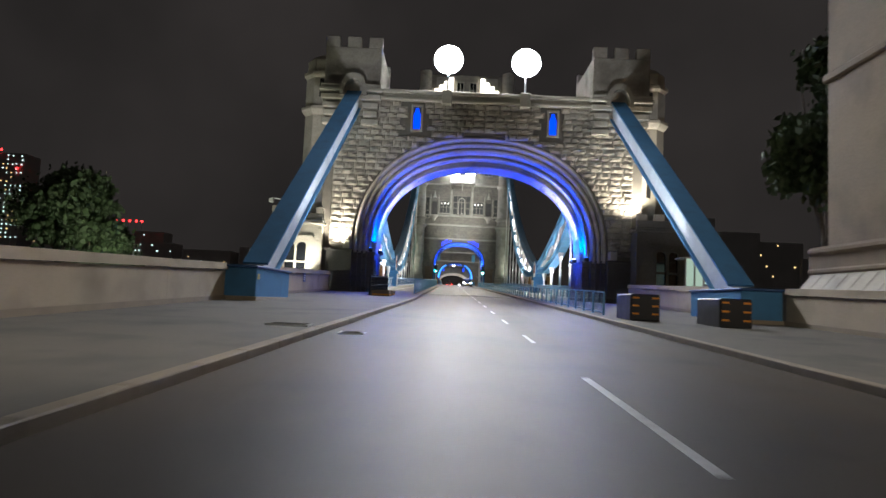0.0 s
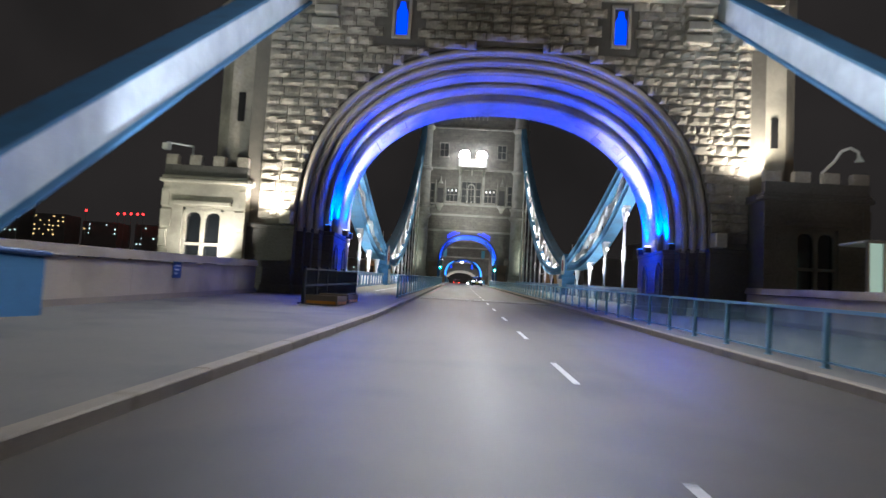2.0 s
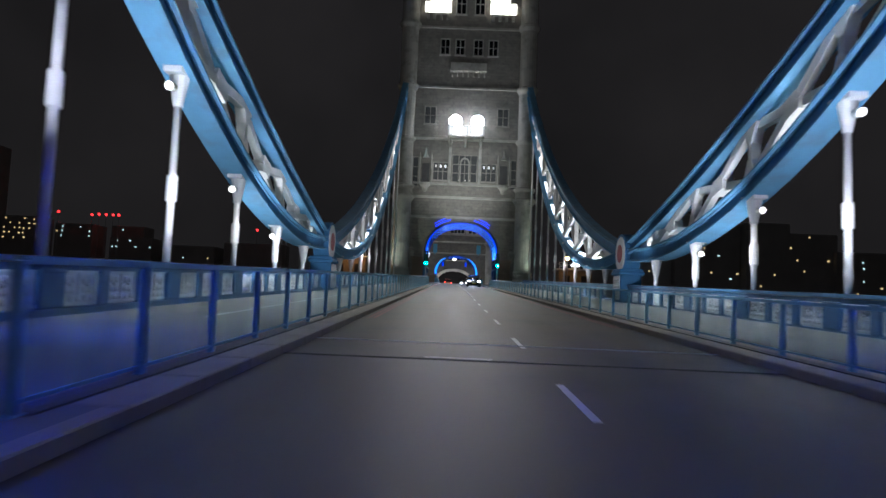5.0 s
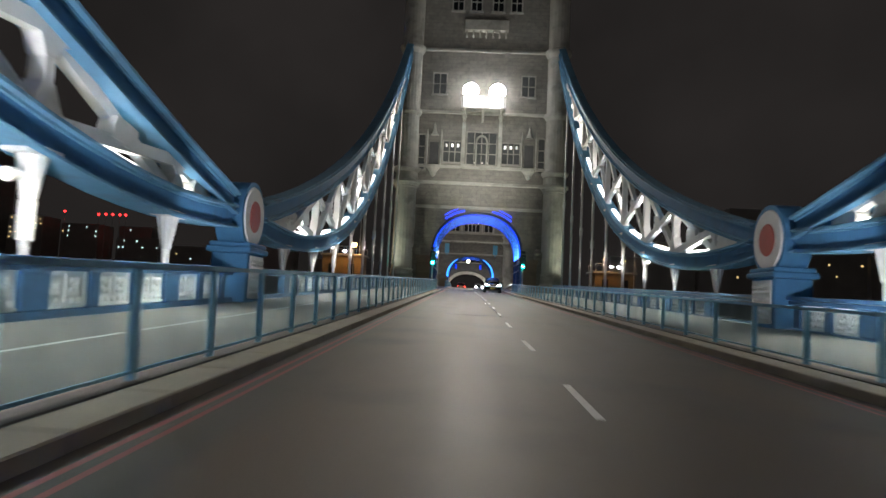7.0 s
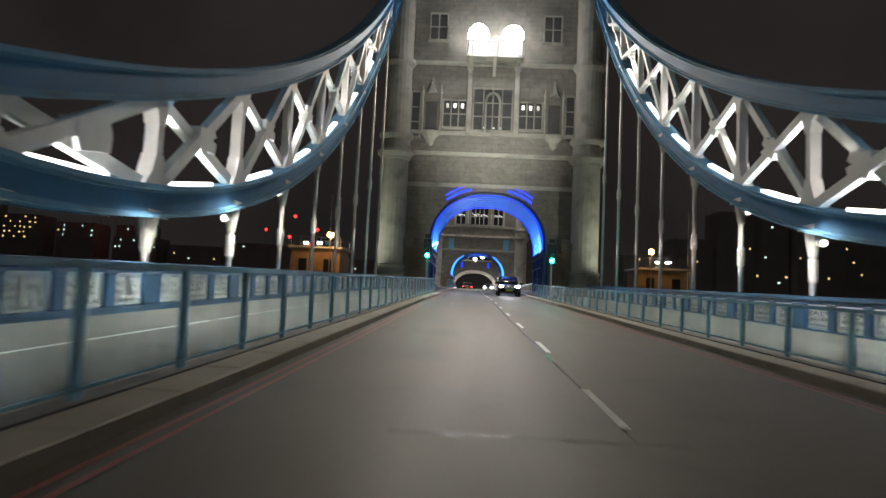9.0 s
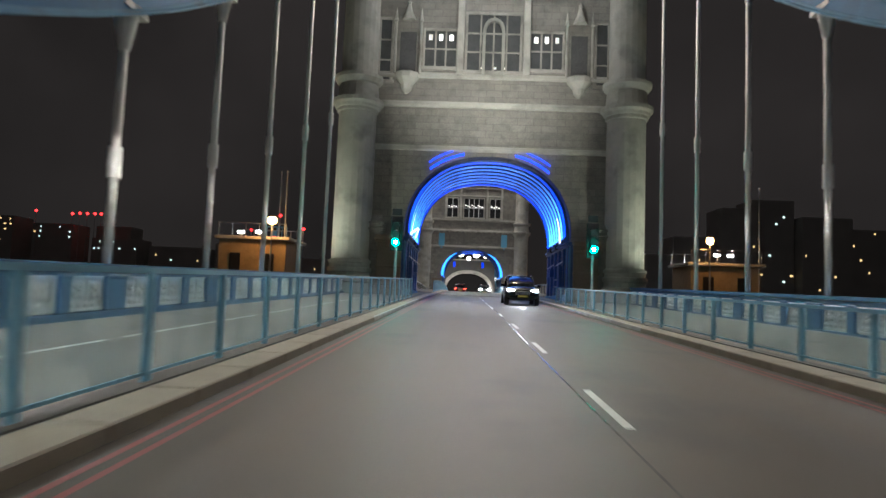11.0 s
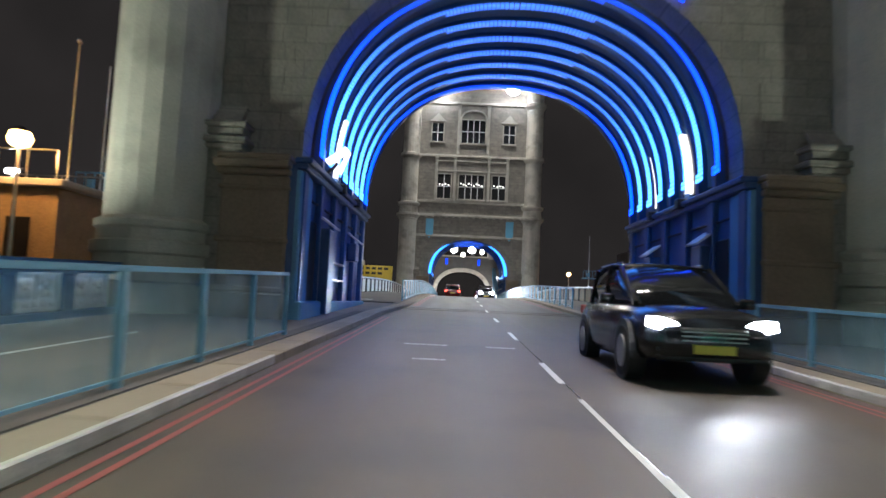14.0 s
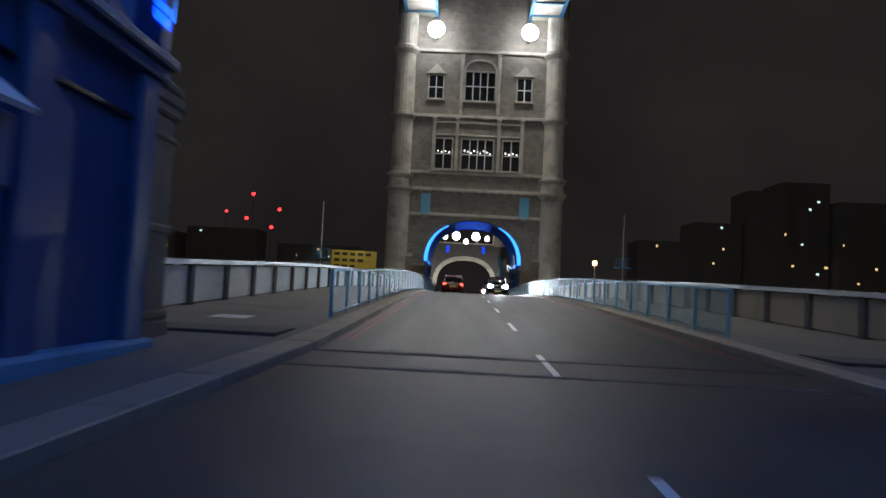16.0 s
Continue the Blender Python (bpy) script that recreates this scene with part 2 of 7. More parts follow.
DRESSED = mat("portland_stone", (0.46, 0.43, 0.36), 0.75, vary=0.2, scale=1.0, bump=0.008, bump_scale=22, stain=((0.27, 0.25, 0.21), 0.7))
WALLSTONE = mat("parapet_stone", (0.43, 0.36, 0.26), 0.8, vary=0.15, scale=0.7, bump=0.006, bump_scale=30, stain=((0.30, 0.25, 0.18), 0.5))
BROWNSTONE = mat("brown_stone", (0.24, 0.185, 0.125), 0.85, vary=0.2, scale=0.5, bump=0.01, bump_scale=14, stain=((0.15, 0.115, 0.08), 0.4))
# Serves dark joints and plates, and stone toned down where no light falls.
DARKSTONE = mat("dark_stone", (0.10, 0.095, 0.088), 0.85, vary=0.3, scale=0.8, bump=0.02, bump_scale=12)
BLUEPAINT = mat("blue_steel_paint", (0.07, 0.20, 0.37), 0.7, spec=0.15, vary=0.14, scale=1.2, bump=0.002, bump_scale=30, stain=((0.07, 0.17, 0.29), 1.3))
PALEBLUE = mat("pale_blue_steel_paint", (0.13, 0.30, 0.46), 0.75, spec=0.12, vary=0.12, scale=1.2, bump=0.002, bump_scale=30, stain=((0.13, 0.23, 0.32), 1.1))
SHIELDBLUE = mat("sky_blue_enamel", (0.12, 0.42, 0.62), 0.35, vary=0.1, scale=3)
DEEPBLUE = mat("deep_blue_steel_paint", (0.032, 0.085, 0.21), 0.4, vary=0.15, scale=1.0, bump=0.003, bump_scale=25)
WHITEPAINT = mat("white_steel_paint", (0.74, 0.73, 0.70), 0.6, spec=0.25, vary=0.12, scale=2, bump=0.002, bump_scale=30)
TIEWEB = mat("pale_web_paint", (0.60, 0.67, 0.73), 0.42, vary=0.18, scale=1.4, bump=0.002, bump_scale=30, stain=((0.44, 0.51, 0.58), 0.8))
REDPAINT = mat("red_enamel", (0.40, 0.055, 0.04), 0.45, vary=0.15, scale=3)
CASTWHITE = mat("white_cast_iron", (0.70, 0.69, 0.65), 0.55, vary=0.15, scale=5, bump=0.02, bump_scale=14)
PARAPETBLUE = mat("dark_blue_cast_iron", (0.045, 0.125, 0.25), 0.42, vary=0.2, scale=2, bump=0.004, bump_scale=25, stain=((0.04, 0.09, 0.17), 1.4))
PANELGREY = mat("grey_cast_iron", (0.64, 0.65, 0.66), 0.55, vary=0.2, scale=5, bump=0.01, bump_scale=14)
BLACK = mat("black_plastic", (0.015, 0.015, 0.016), 0.45, vary=0.2, scale=3)
BARRIERPAINT = mat("barrier_paint", (0.15, 0.34, 0.46), 0.5, vary=0.12, scale=1.5)
GALV = mat("weathered_zinc_rail", (0.55, 0.57, 0.57), 0.4, metal=0.2, vary=0.15, scale=4)
STEEL = mat("galvanised_steel", (0.45, 0.46, 0.46), 0.35, metal=0.9, vary=0.15, scale=4)
ROOF = mat("slate", (0.07, 0.072, 0.08), 0.6, vary=0.25, scale=2, bump=0.01, bump_scale=15)
BRICKY = mat("yellow_brick", (0.34, 0.24, 0.13), 0.85, vary=0.25, scale=2, bump=0.008, bump_scale=16)
WATER = mat("river_water", (0.006, 0.008, 0.010), 0.12, vary=0.2, scale=0.4, bump=0.05, bump_scale=1.5)
EARTH = mat("dark_ground", (0.03, 0.03, 0.026), 0.9, vary=0.35, scale=0.05, bump=0.02, bump_scale=3)
CONCRETE = mat("far_concrete", (0.42, 0.40, 0.37), 0.85, vary=0.2, scale=0.1, bump_scale=2)
CARBLACK = mat("black_car_paint", (0.012, 0.013, 0.016), 0.2, vary=0.1, scale=2, spec=0.6)
CARGREY = mat("dark_red_car_paint", (0.10, 0.015, 0.012), 0.25, vary=0.1, scale=2, spec=0.6)
TYRE = mat("tyre_rubber", (0.02, 0.02, 0.02), 0.8, vary=0.2, scale=8)
HAZARD = mat("orange_reflective", (0.75, 0.28, 0.02), 0.4, vary=0.1, scale=8)
LEAF = mat("leaves", (0.04, 0.065, 0.024), 0.7, vary=0.5, scale=2, bump_scale=8)
BARK = mat("bark", (0.09, 0.07, 0.05), 0.9, vary=0.3, scale=3, bump=0.03, bump_scale=12)
# Glass greyed to hold the glare that flattens these windows.
HAZEGLASS = mat("haze_grey_window_glass", (0.085, 0.085, 0.08), 0.5, vary=0.3, scale=1.5, spec=0.2)
HALLGLASS = mat("hall_window_glass", (0.02, 0.02, 0.02), 0.5, vary=0.1, scale=2, spec=0.1)
DARKGLASS = mat("dark_window_glass", (0.012, 0.014, 0.017), 0.08, vary=0.1, scale=2, spec=0.7)
YELLOW = mat("yellow_board", (0.55, 0.42, 0.05), 0.5, vary=0.1, scale=3)

FLOOD = glow("flood_lens", (0.95, 0.97, 1.0), 60.0)
HOOD_BLUE = glow("hood_blue_glow", (0.005, 0.04, 1.0), 2.2)
LED_AZURE = glow("azure_led", (0.03, 0.24, 1.0), 2.0)
FENCEDARK = mat("dark_navy_fence_paint", (0.018, 0.024, 0.04), 0.45, vary=0.25, scale=2, bump_scale=30)
STRIP_INNER = strip_glow("inner_rib_led", (0.07, 0.34, 1.0), (0.05, 0.16, 0.9), 2.6, 0.7, 9.4, 13.0)
STRIP_OUTER = strip_glow("outer_rib_led", (0.006, 0.06, 1.0), (0.01, 0.06, 0.9), 2.6, 1.0, 9.4, 13.0)
# Emission of the added strips that brighten the parapet panels.
PANEL_WASH = glow("panel_wash", (0.95, 0.97, 1.0), 24.0)
LED_WARM = glow("warm_white_lamp", (1.0, 0.93, 0.8), 5.0)
# Emission that stands for uplight on rib feet and a lamp housing.
RIB_GLOW = glow("rib_uplight_glow", (0.95, 0.92, 0.88), 0.95)
# Emission for bay stone that is only floodlit.
BAY_GLOW = glow("bay_stone_glow", (1.0, 0.95, 0.8), 3.5)
LED_WHITE = glow("white_led", (0.95, 0.95, 1.0), 7.0)
SIGNAL_GREEN = glow("green_signal_lens", (0.0, 1.0, 0.72), 40.0)
SIGNAL_GLARE = glow("signal_glare", (0.55, 1.0, 0.93), 40.0)
TAIL = glow("tail_lamp", (1.0, 0.04, 0.02), 7.0)
HEAD = glow("head_lamp", (0.9, 0.95, 1.0), 40.0)
SODIUM_LENS = glow("sodium_lens", (1.0, 0.5, 0.15), 14.0)
LIT_WARM = glow("lit_window_warm", (1.0, 0.68, 0.28), 0.7)
LIT_PALE = glow("lit_pane_pale", (1.0, 0.97, 0.88), 1.6)
LIT_DULL = glow("lit_pane_dull", (1.0, 0.95, 0.85), 0.35)
LIT_COOL = glow("lit_window_cool", (0.7, 0.95, 0.9), 0.8)
BEACON = glow("red_beacon", (1.0, 0.03, 0.03), 2.5)
WINDOW_BLUE = glow("blue_lit_slit", (0.0, 0.045, 0.95), 0.8)

PANEL = bpy.data.materials.new("barrier_mesh_panel")
PANEL.use_nodes = True
pn, pl = PANEL.node_tree.nodes, PANEL.node_tree.links
p_mix, p_clear = pn.new("ShaderNodeMixShader"), pn.new("ShaderNodeBsdfTransparent")
pn["Principled BSDF"].inputs["Base Color"].default_value = (0.34, 0.53, 0.60, 1)
p_clear.inputs["Color"].default_value = (0.86, 0.93, 0.95, 1)
pn["Principled BSDF"].inputs["Roughness"].default_value = 0.5
p_geo, p_dirt, p_range = pn.new("ShaderNodeNewGeometry"), pn.new("ShaderNodeTexNoise"), pn.new("ShaderNodeMapRange")
p_dirt.inputs["Scale"].default_value, p_dirt.inputs["Detail"].default_value = 1.6, 5
p_range.inputs["From Min"].default_value, p_range.inputs["From Max"].default_value = 0.3, 0.7
p_range.inputs["To Min"].default_value, p_range.inputs["To Max"].default_value = 0.09, 0.24
pl.new(p_geo.outputs["Position"], p_dirt.inputs["Vector"])
pl.new(p_dirt.outputs["Fac"], p_range.inputs["Value"])
pl.new(p_range.outputs["Result"], p_mix.inputs["Fac"])
pl.new(p_clear.outputs[0], p_mix.inputs[1])
pl.new(pn["Principled BSDF"].outputs[0], p_mix.inputs[2])
pl.new(p_mix.outputs[0], pn["Material Output"].inputs["Surface"])

# ---------------------------------------------------------------- mesh helpers


def thing(name, place, label, category, group="", kind=""):
    ob = new(name)
    ob.empty_display_size = 0.2
    ob.matrix_basis = Matrix.Translation(place)
    return tagged(ob, label, category, group, kind)


def part(name, bm, material, parent=None, label="", smooth=False):
    me = bpy.data.meshes.new(name)
    bmesh.ops.recalc_face_normals(bm, faces=bm.faces)
    for f in bm.faces:
        f.smooth = smooth
    bm.to_mesh(me)
    bm.free()
    me.materials.append(material)
    ob = new(name, me)
    if parent:
        ob.parent = parent
        if parent.parent is None:
            ob.matrix_parent_inverse = parent.matrix_basis.inverted()
    if label:
        ob["label"] = label
    return ob


def structure(name, bm, material, label="", category="", smooth=False):
    return tagged(part(name, bm, material, smooth=smooth), label, category, "", "structure")


def box(bm, x0, x1, y0, y1, z0, z1, bevel=0.0):
    vs = [bm.verts.new((x, y, z)) for z in (z0, z1) for y in (y0, y1) for x in (x0, x1)]
    fs = [bm.faces.new([vs[i] for i in q]) for q in ((0, 2, 3, 1), (4, 5, 7, 6), (0, 1, 5, 4), (2, 6, 7, 3), (0, 4, 6, 2), (1, 3, 7, 5))]
    if bevel:
        bmesh.ops.bevel(bm, geom=list({e for f in fs for e in f.edges}), offset=bevel, segments=1, affect="EDGES")
    return bm


def boxed(*a, **k):
    return box(bmesh.new(), *a, **k)


def bars(name, rows, material, parent, bevel=0.02, label=""):
    """Boxes, each a part of its own."""
    return [part(name, boxed(*r, bevel=bevel), material, parent, label) for r in rows]


def slab_y(bm, outline, y0, y1):
    """A plate standing across the road: an outline in x and z, from y0 to y1."""
    a = [bm.verts.new((x, y0, z)) for x, z in outline]
    b = [bm.verts.new((x, y1, z)) for x, z in outline]
    bm.faces.new(a)
    bm.faces.new(b[::-1])
    for i in range(len(a)):
        j = (i + 1) % len(a)
        bm.faces.new((a[i], b[i], b[j], a[j]))
    return bm


def turret(bm, x, y, profile, n=8, turn=0.0):
    """A turned or many-sided shaft from rows of radius and height."""
    rings = []
    for r, z in profile:
        rings.append([bm.verts.new((x + r * math.cos(turn + 2 * math.pi * k / n), y + r * math.sin(turn + 2 * math.pi * k / n), z)) for k in range(n)])
    for lo, hi in zip(rings, rings[1:]):
        for k in range(n):
            bm.faces.new((lo[k], lo[(k + 1) % n], hi[(k + 1) % n], hi[k]))
    bm.faces.new(rings[0][::-1])
    bm.faces.new(rings[-1])
    return bm


def tube(bm, p0, p1, r0, r1=None, n=10):
    p0, p1 = Vector(p0), Vector(p1)
    r1 = r0 if r1 is None else r1
    q = (p1 - p0).to_track_quat("Z", "Y")
    rings = []
    for p, r in ((p0, r0), (p1, r1)):
        rings.append([bm.verts.new(p + q @ Vector((r * math.cos(2 * math.pi * k / n), r * math.sin(2 * math.pi * k / n), 0))) for k in range(n)])
    for k in range(n):
        bm.faces.new((rings[0][k], rings[0][(k + 1) % n], rings[1][(k + 1) % n], rings[1][k]))
    bm.faces.new(rings[0][::-1])
    bm.faces.new(rings[1])
    return bm


def beam(bm, p0, p1, w, h, side=(1, 0, 0)):
    """A square bar from p0 to p1: w along side, h across it."""
    p0, p1, s = Vector(p0), Vector(p1), Vector(side)
    d = (p1 - p0).normalized()
    u = d.cross(s).normalized()
    ends = []
    for p in (p0, p1):
        ends.append([bm.verts.new(p + s * (a * w / 2) + u * (b * h / 2)) for a, b in ((-1, -1), (1, -1), (1, 1), (-1, 1))])
    for k in range(4):
        bm.faces.new((ends[0][k], ends[0][(k + 1) % 4], ends[1][(k + 1) % 4], ends[1][k]))
    bm.faces.new(ends[0][::-1])
    bm.faces.new(ends[1])
    return bm


def sweep_yz(bm, x, path, w, h, shift=0.0, dx=0.0):
    """A bar along a path of (y, z) in the plane x: w wide across, h deep, moved by shift across the path."""
    rings = []
    for i, (y, z) in enumerate(path):
        a, b = path[max(i - 1, 0)], path[min(i + 1, len(path) - 1)]
        ty, tz = b[0] - a[0], b[1] - a[1]
        m = math.hypot(ty, tz)
        ny, nz = -tz / m, ty / m
        if nz < 0:
            ny, nz = -ny, -nz
        rings.append([bm.verts.new((x + dx + sx * w / 2, y + ny * (shift + sh * h / 2), z + nz * (shift + sh * h / 2))) for sx, sh in ((-1, -1), (1, -1), (1, 1), (-1, 1))])
    for lo, hi in zip(rings, rings[1:]):
        for k in range(4):
            bm.faces.new((lo[k], lo[(k + 1) % 4], hi[(k + 1) % 4], hi[k]))
    bm.faces.new(rings[0][::-1])
    bm.faces.new(rings[-1])
    return bm


def arch(half, spring, crown, n=28, power=2.25):
    """The line of an arch from left to right, in x and z."""
    out = []
    for k in range(n + 1):
        a = math.pi * (1 - k / n)
        c, s = math.cos(a), math.sin(a)
        out.append((half * math.copysign(abs(c) ** (2 / power), c), spring + (crown - spring) * abs(s) ** (2 / power)))
    return out


def arch_wall(bm, half, spring, crown, ground, outer, top, y0, y1, n=28):
    """A wall across the road with an arched opening down to the ground."""
    line = arch(half, spring, crown, n)
    pts = [(-outer, ground), (-half, ground)] + line + [(half, ground), (outer, ground), (outer, top), (-outer, top)]
    return slab_y(bm, pts, y0, y1)


def arch_ring(bm, half, spring, crown, depth, y0, y1, n=28, legs=None):
    """A band that follows an arch, depth thick outward."""
    a, b = arch(half, spring, crown, n), arch(half + depth, spring, crown + depth, n)
    if legs is not None:
        a = [(-half, legs)] + a + [(half, legs)]
        b = [(-half - depth, legs)] + b + [(half + depth, legs)]
    va = [[bm.verts.new((x, y, z)) for x, z in a] for y in (y0, y1)]
    vb = [[bm.verts.new((x, y, z)) for x, z in b] for y in (y0, y1)]
    for i in range(len(a) - 1):
        bm.faces.new((va[0][i], va[0][i + 1], vb[0][i + 1], vb[0][i]))
        bm.faces.new((va[1][i], vb[1][i], vb[1][i + 1], va[1][i + 1]))
        bm.faces.new((va[0][i], va[1][i], va[1][i + 1], va[0][i + 1]))
        bm.faces.new((vb[0][i], vb[0][i + 1], vb[1][i + 1], vb[1][i]))
    for i in (0, len(a) - 1):
        bm.faces.new((va[0][i], vb[0][i], vb[1][i], va[1][i]))
    return bm


def ribbon(bm, rows):
    """A sheet from rows of points."""
    vs = [[bm.verts.new(p) for p in row] for row in rows]
    for a, b in zip(vs, vs[1:]):
        for i in range(len(a) - 1):
            bm.faces.new((a[i], a[i + 1], b[i + 1], b[i]))
    return bm


HALF = Matrix.Translation((0, 2 * MID, 0)) @ Matrix.Rotation(math.pi, 4, "Z")


def other_side(ob):
    """The same thing on the far half of the bridge, which is this half turned round."""
    return copy_thing(ob, HALF @ ob.matrix_basis)


def along(y0, y1, step):
    n = max(1, round((y1 - y0) / step))
    return [y0 + (y1 - y0) * k / n for k in range(n + 1)]

# ---------------------------------------------------------------- ground, river, road


def ground_sheet():
    bm = bmesh.new()
    ys = [-2500, -400, -60, 0, 30, 50, 54, 56, 2 * MID - 56, 2 * MID - 54, 2 * MID - 50, 2 * MID, 700, 1500, 3500]
    zs = [-3.0, -3.0, -3.0, -2.0, -1.5, -1.2, -2, -9, -9, -2, -1.2, -2.0, -3, -3, -3]
    ribbon(bm, [[(x, y, z) for x in (-3000, -600, -120, -30, 0, 30, 120, 600, 3000)] for y, z in zip(ys, zs)])
    return structure("ground", bm, EARTH, "dark ground of the river banks at night", "ground")


ground_sheet()
structure("water", ribbon(bmesh.new(), [[(x, y, -6.0) for x in (-3000, -300, 0, 300, 3000)] for y in (50, MID, 2 * MID - 50)]), WATER, "dark river water under the bridge", "river")

ROAD_END = 2 * MID + 60
ys_road = along(-60, ROAD_END, 4.0)


def kerb_x(s, y):
    """How far the kerb lies from the middle of the road on side s: wider on the western approach, narrower on the opening span."""
    if y > MID:
        s, y = -s, 2 * MID - y
    if s > 0:
        return 3.42
    if y > 145:
        return 3.84 - 0.40 * min(1.0, (y - 145) / 6.0)
    return 3.84 + max(0.0, (36 - y) / 34) * 1.10


def kerb_wide(y):
    """Width of the granite kerb: broad under the barriers of the hung spans."""
    return 0.46 if 48 < y < 2 * MID - 48 else 0.2


structure("road", ribbon(bmesh.new(), [[(x, y, road_z(y)) for x in (-7.0, -3.0, 0, 3.0, 7.0)] for y in ys_road]), ASPHALT, "worn grey asphalt carriageway over the bridge", "road")
# deck edge below the road
for s, nm in ((-1, "deck_edge_west"), (1, "deck_edge_east")):
    bm = bmesh.new()
    xs = sorted((s * 3.9, s * 9.6))
    rows = [[(xs[0], y, road_z(y) - 0.75), (xs[1], y, road_z(y) - 0.75)] for y in along(54, 2 * MID - 54, 6)]
    ribbon(bm, rows)
    structure(nm, bm, BLUEPAINT, "blue painted steel edge of the deck", "bridge deck")

# footways: one raised sheet a side, its inner edge the kerb
for s, nm in ((-1, "pavement_west"), (1, "pavement_east")):
    bm = bmesh.new()
    rows = []
    for y in along(-60, ROAD_END, 3.0):
        k = kerb_x(s, y) - 0.13
        z = road_z(y) + 0.12
        rows.append([(s * (k + 0.16), y, z - 0.3), (s * (k + 0.16), y, z), (s * 7.0, y, z + 0.02), (s * 10.4, y, z + 0.03), (s * 10.4, y, z - 0.6)])
    ribbon(bm, rows)
    structure(nm, bm, PAVING, "grey slab footway beside the road", "pavement")


def road_marks():
    # broken centre line, drifting a little from side to side as it was laid
    lines = [(-12.0, -7.8, 0.11), (-3.2, 1.0, 0.11), (5.4, 9.75, 0.11), (126.2, 131.0, 0.06)]
    lines += [(14.5 + 5.88 * k, 16.5 + 5.88 * k, 0.09) for k in range(58)]
    for y0, y1, w in lines:
        x = float(np.interp((y0 + y1) / 2, (0, 12, 24, 60, 80, 90, 115, 128, 150, 220), (-0.08, -0.2, -0.22, -0.12, -0.08, 0.03, 0.06, -0.09, -0.2, -0.2)))
        bm = ribbon(bmesh.new(), [[(x - w / 2, y, road_z(y) + 0.005), (x + w / 2, y, road_z(y) + 0.005)] for y in (y0, y1)])
        ob = part("centre_line_dash", bm, LINE)
        tagged(ob, "worn white painted dash of the centre line", "road marking", "centre line dashes", "structure")
    # sealed seam between the two lanes
    rows = [[(x, y, road_z(y) + 0.003), (x + 0.025, y, road_z(y) + 0.003)] for x, y in [(-0.09 + 0.03 * math.sin(y / 6.0), y) for y in along(84.6, 139.0, 1.5)]]
    tagged(part("lane_seam", ribbon(bmesh.new(), rows), SEAM), "smooth pale sealed seam between the lanes", "road seam", "", "structure")
    # double red lines by the kerbs
    for x in (-3.50, -3.65, 3.04, 3.19):
        bm = ribbon(bmesh.new(), [[(x - 0.03, y, road_z(y) + 0.005), (x + 0.03, y, road_z(y) + 0.005)] for y in along(62, 144, 4)])
        tagged(part("red_route_line", bm, REDLINE), "worn double red line painted by the kerb", "road marking", "red lines", "structure")
        bm = ribbon(bmesh.new(), [[(math.copysign(abs(x) - (0.33 if x < 0 else 0.0), x) - 0.03, y, road_z(y) + 0.009), (math.copysign(abs(x) - (0.33 if x < 0 else 0.0), x) + 0.03, y, road_z(y) + 0.009)] for y in along(152.4, 2 * MID - 152.4, 4)])
        tagged(part("red_route_line", bm, REDLINE), "worn double red line painted by the kerb", "road marking", "red lines", "structure")
    # pale strip that paints headlight glare on the kerb nosing before the tower
    for s, y0, y1 in ((-1, 115.0, 132.5), (1, 115.0, 137.0)):
        rows = [[(s * (kerb_x(s, y) - 0.004), y, road_z(y) + 0.02), (s * (kerb_x(s, y) - 0.004), y, road_z(y) + 0.120), (s * (kerb_x(s, y) + 0.012), y, road_z(y) + 0.132), (s * (kerb_x(s, y) + 0.055), y, road_z(y) + 0.132)] for y in along(y0, y1, 3)]
        tagged(part("kerb_glare", ribbon(bmesh.new(), rows), KERBGLARE), "pale strip painting headlight glare on the nosing of the kerb", "road marking", "", "structure")
    # steel joints across the road: where the span meets the gate, under the chain joints, and at the opening span
    for y, w, m in ((56.0, 0.05, GALV), (53.6, 0.08, DARKSTONE), (149.6, 0.14, DARKSTONE), (151.0, 0.14, DARKSTONE)):
        bm = boxed(-3.84, 3.42, y, y + w, road_z(y) - 0.05, road_z(y) + 0.012)
        tagged(part("expansion_joint", bm, m), "worn steel expansion joint across the road", "expansion joint", "expansion joints", "structure")
    for y, x0, x1 in ((136.0, -2.4, -1.6), (136.0, -0.9, -0.35), (133.8, -2.1, -1.6), (53.75, -1.8, -0.8)):
        bm = ribbon(bmesh.new(), [[(x0, y + d, road_z(y + d) + 0.014), (x1, y + d, road_z(y + d) + 0.014)] for d in (0, 0.07)])
        tagged(part("stop_mark", bm, LINE), "worn white cross bar painted on the road", "road marking", "", "structure")
    # thin glossy sealed cut across the lane
    bm = ribbon(bmesh.new(), [[(-2.0, 84.47 + d, road_z(84.47 + d) + 0.006), (0.35, 84.47 + d, road_z(84.47 + d) + 0.006)] for d in (0, 0.045)])
    tagged(part("lane_seam", bm, SEAM), "thin glossy bitumen seam cut across the lane", "road seam", "", "structure")
    # darker surfacing of the opening span
    bm = ribbon(bmesh.new(), [[(x, y, road_z(y) + 0.004) for x in (-3.5, 0, 3.45)] for y in along(151.2, 2 * MID - 151.2, 2.5)])
    tagged(part("bascule_road", bm, DARKASPHALT), "dark fine-grained surfacing of the opening span", "road", "", "structure")
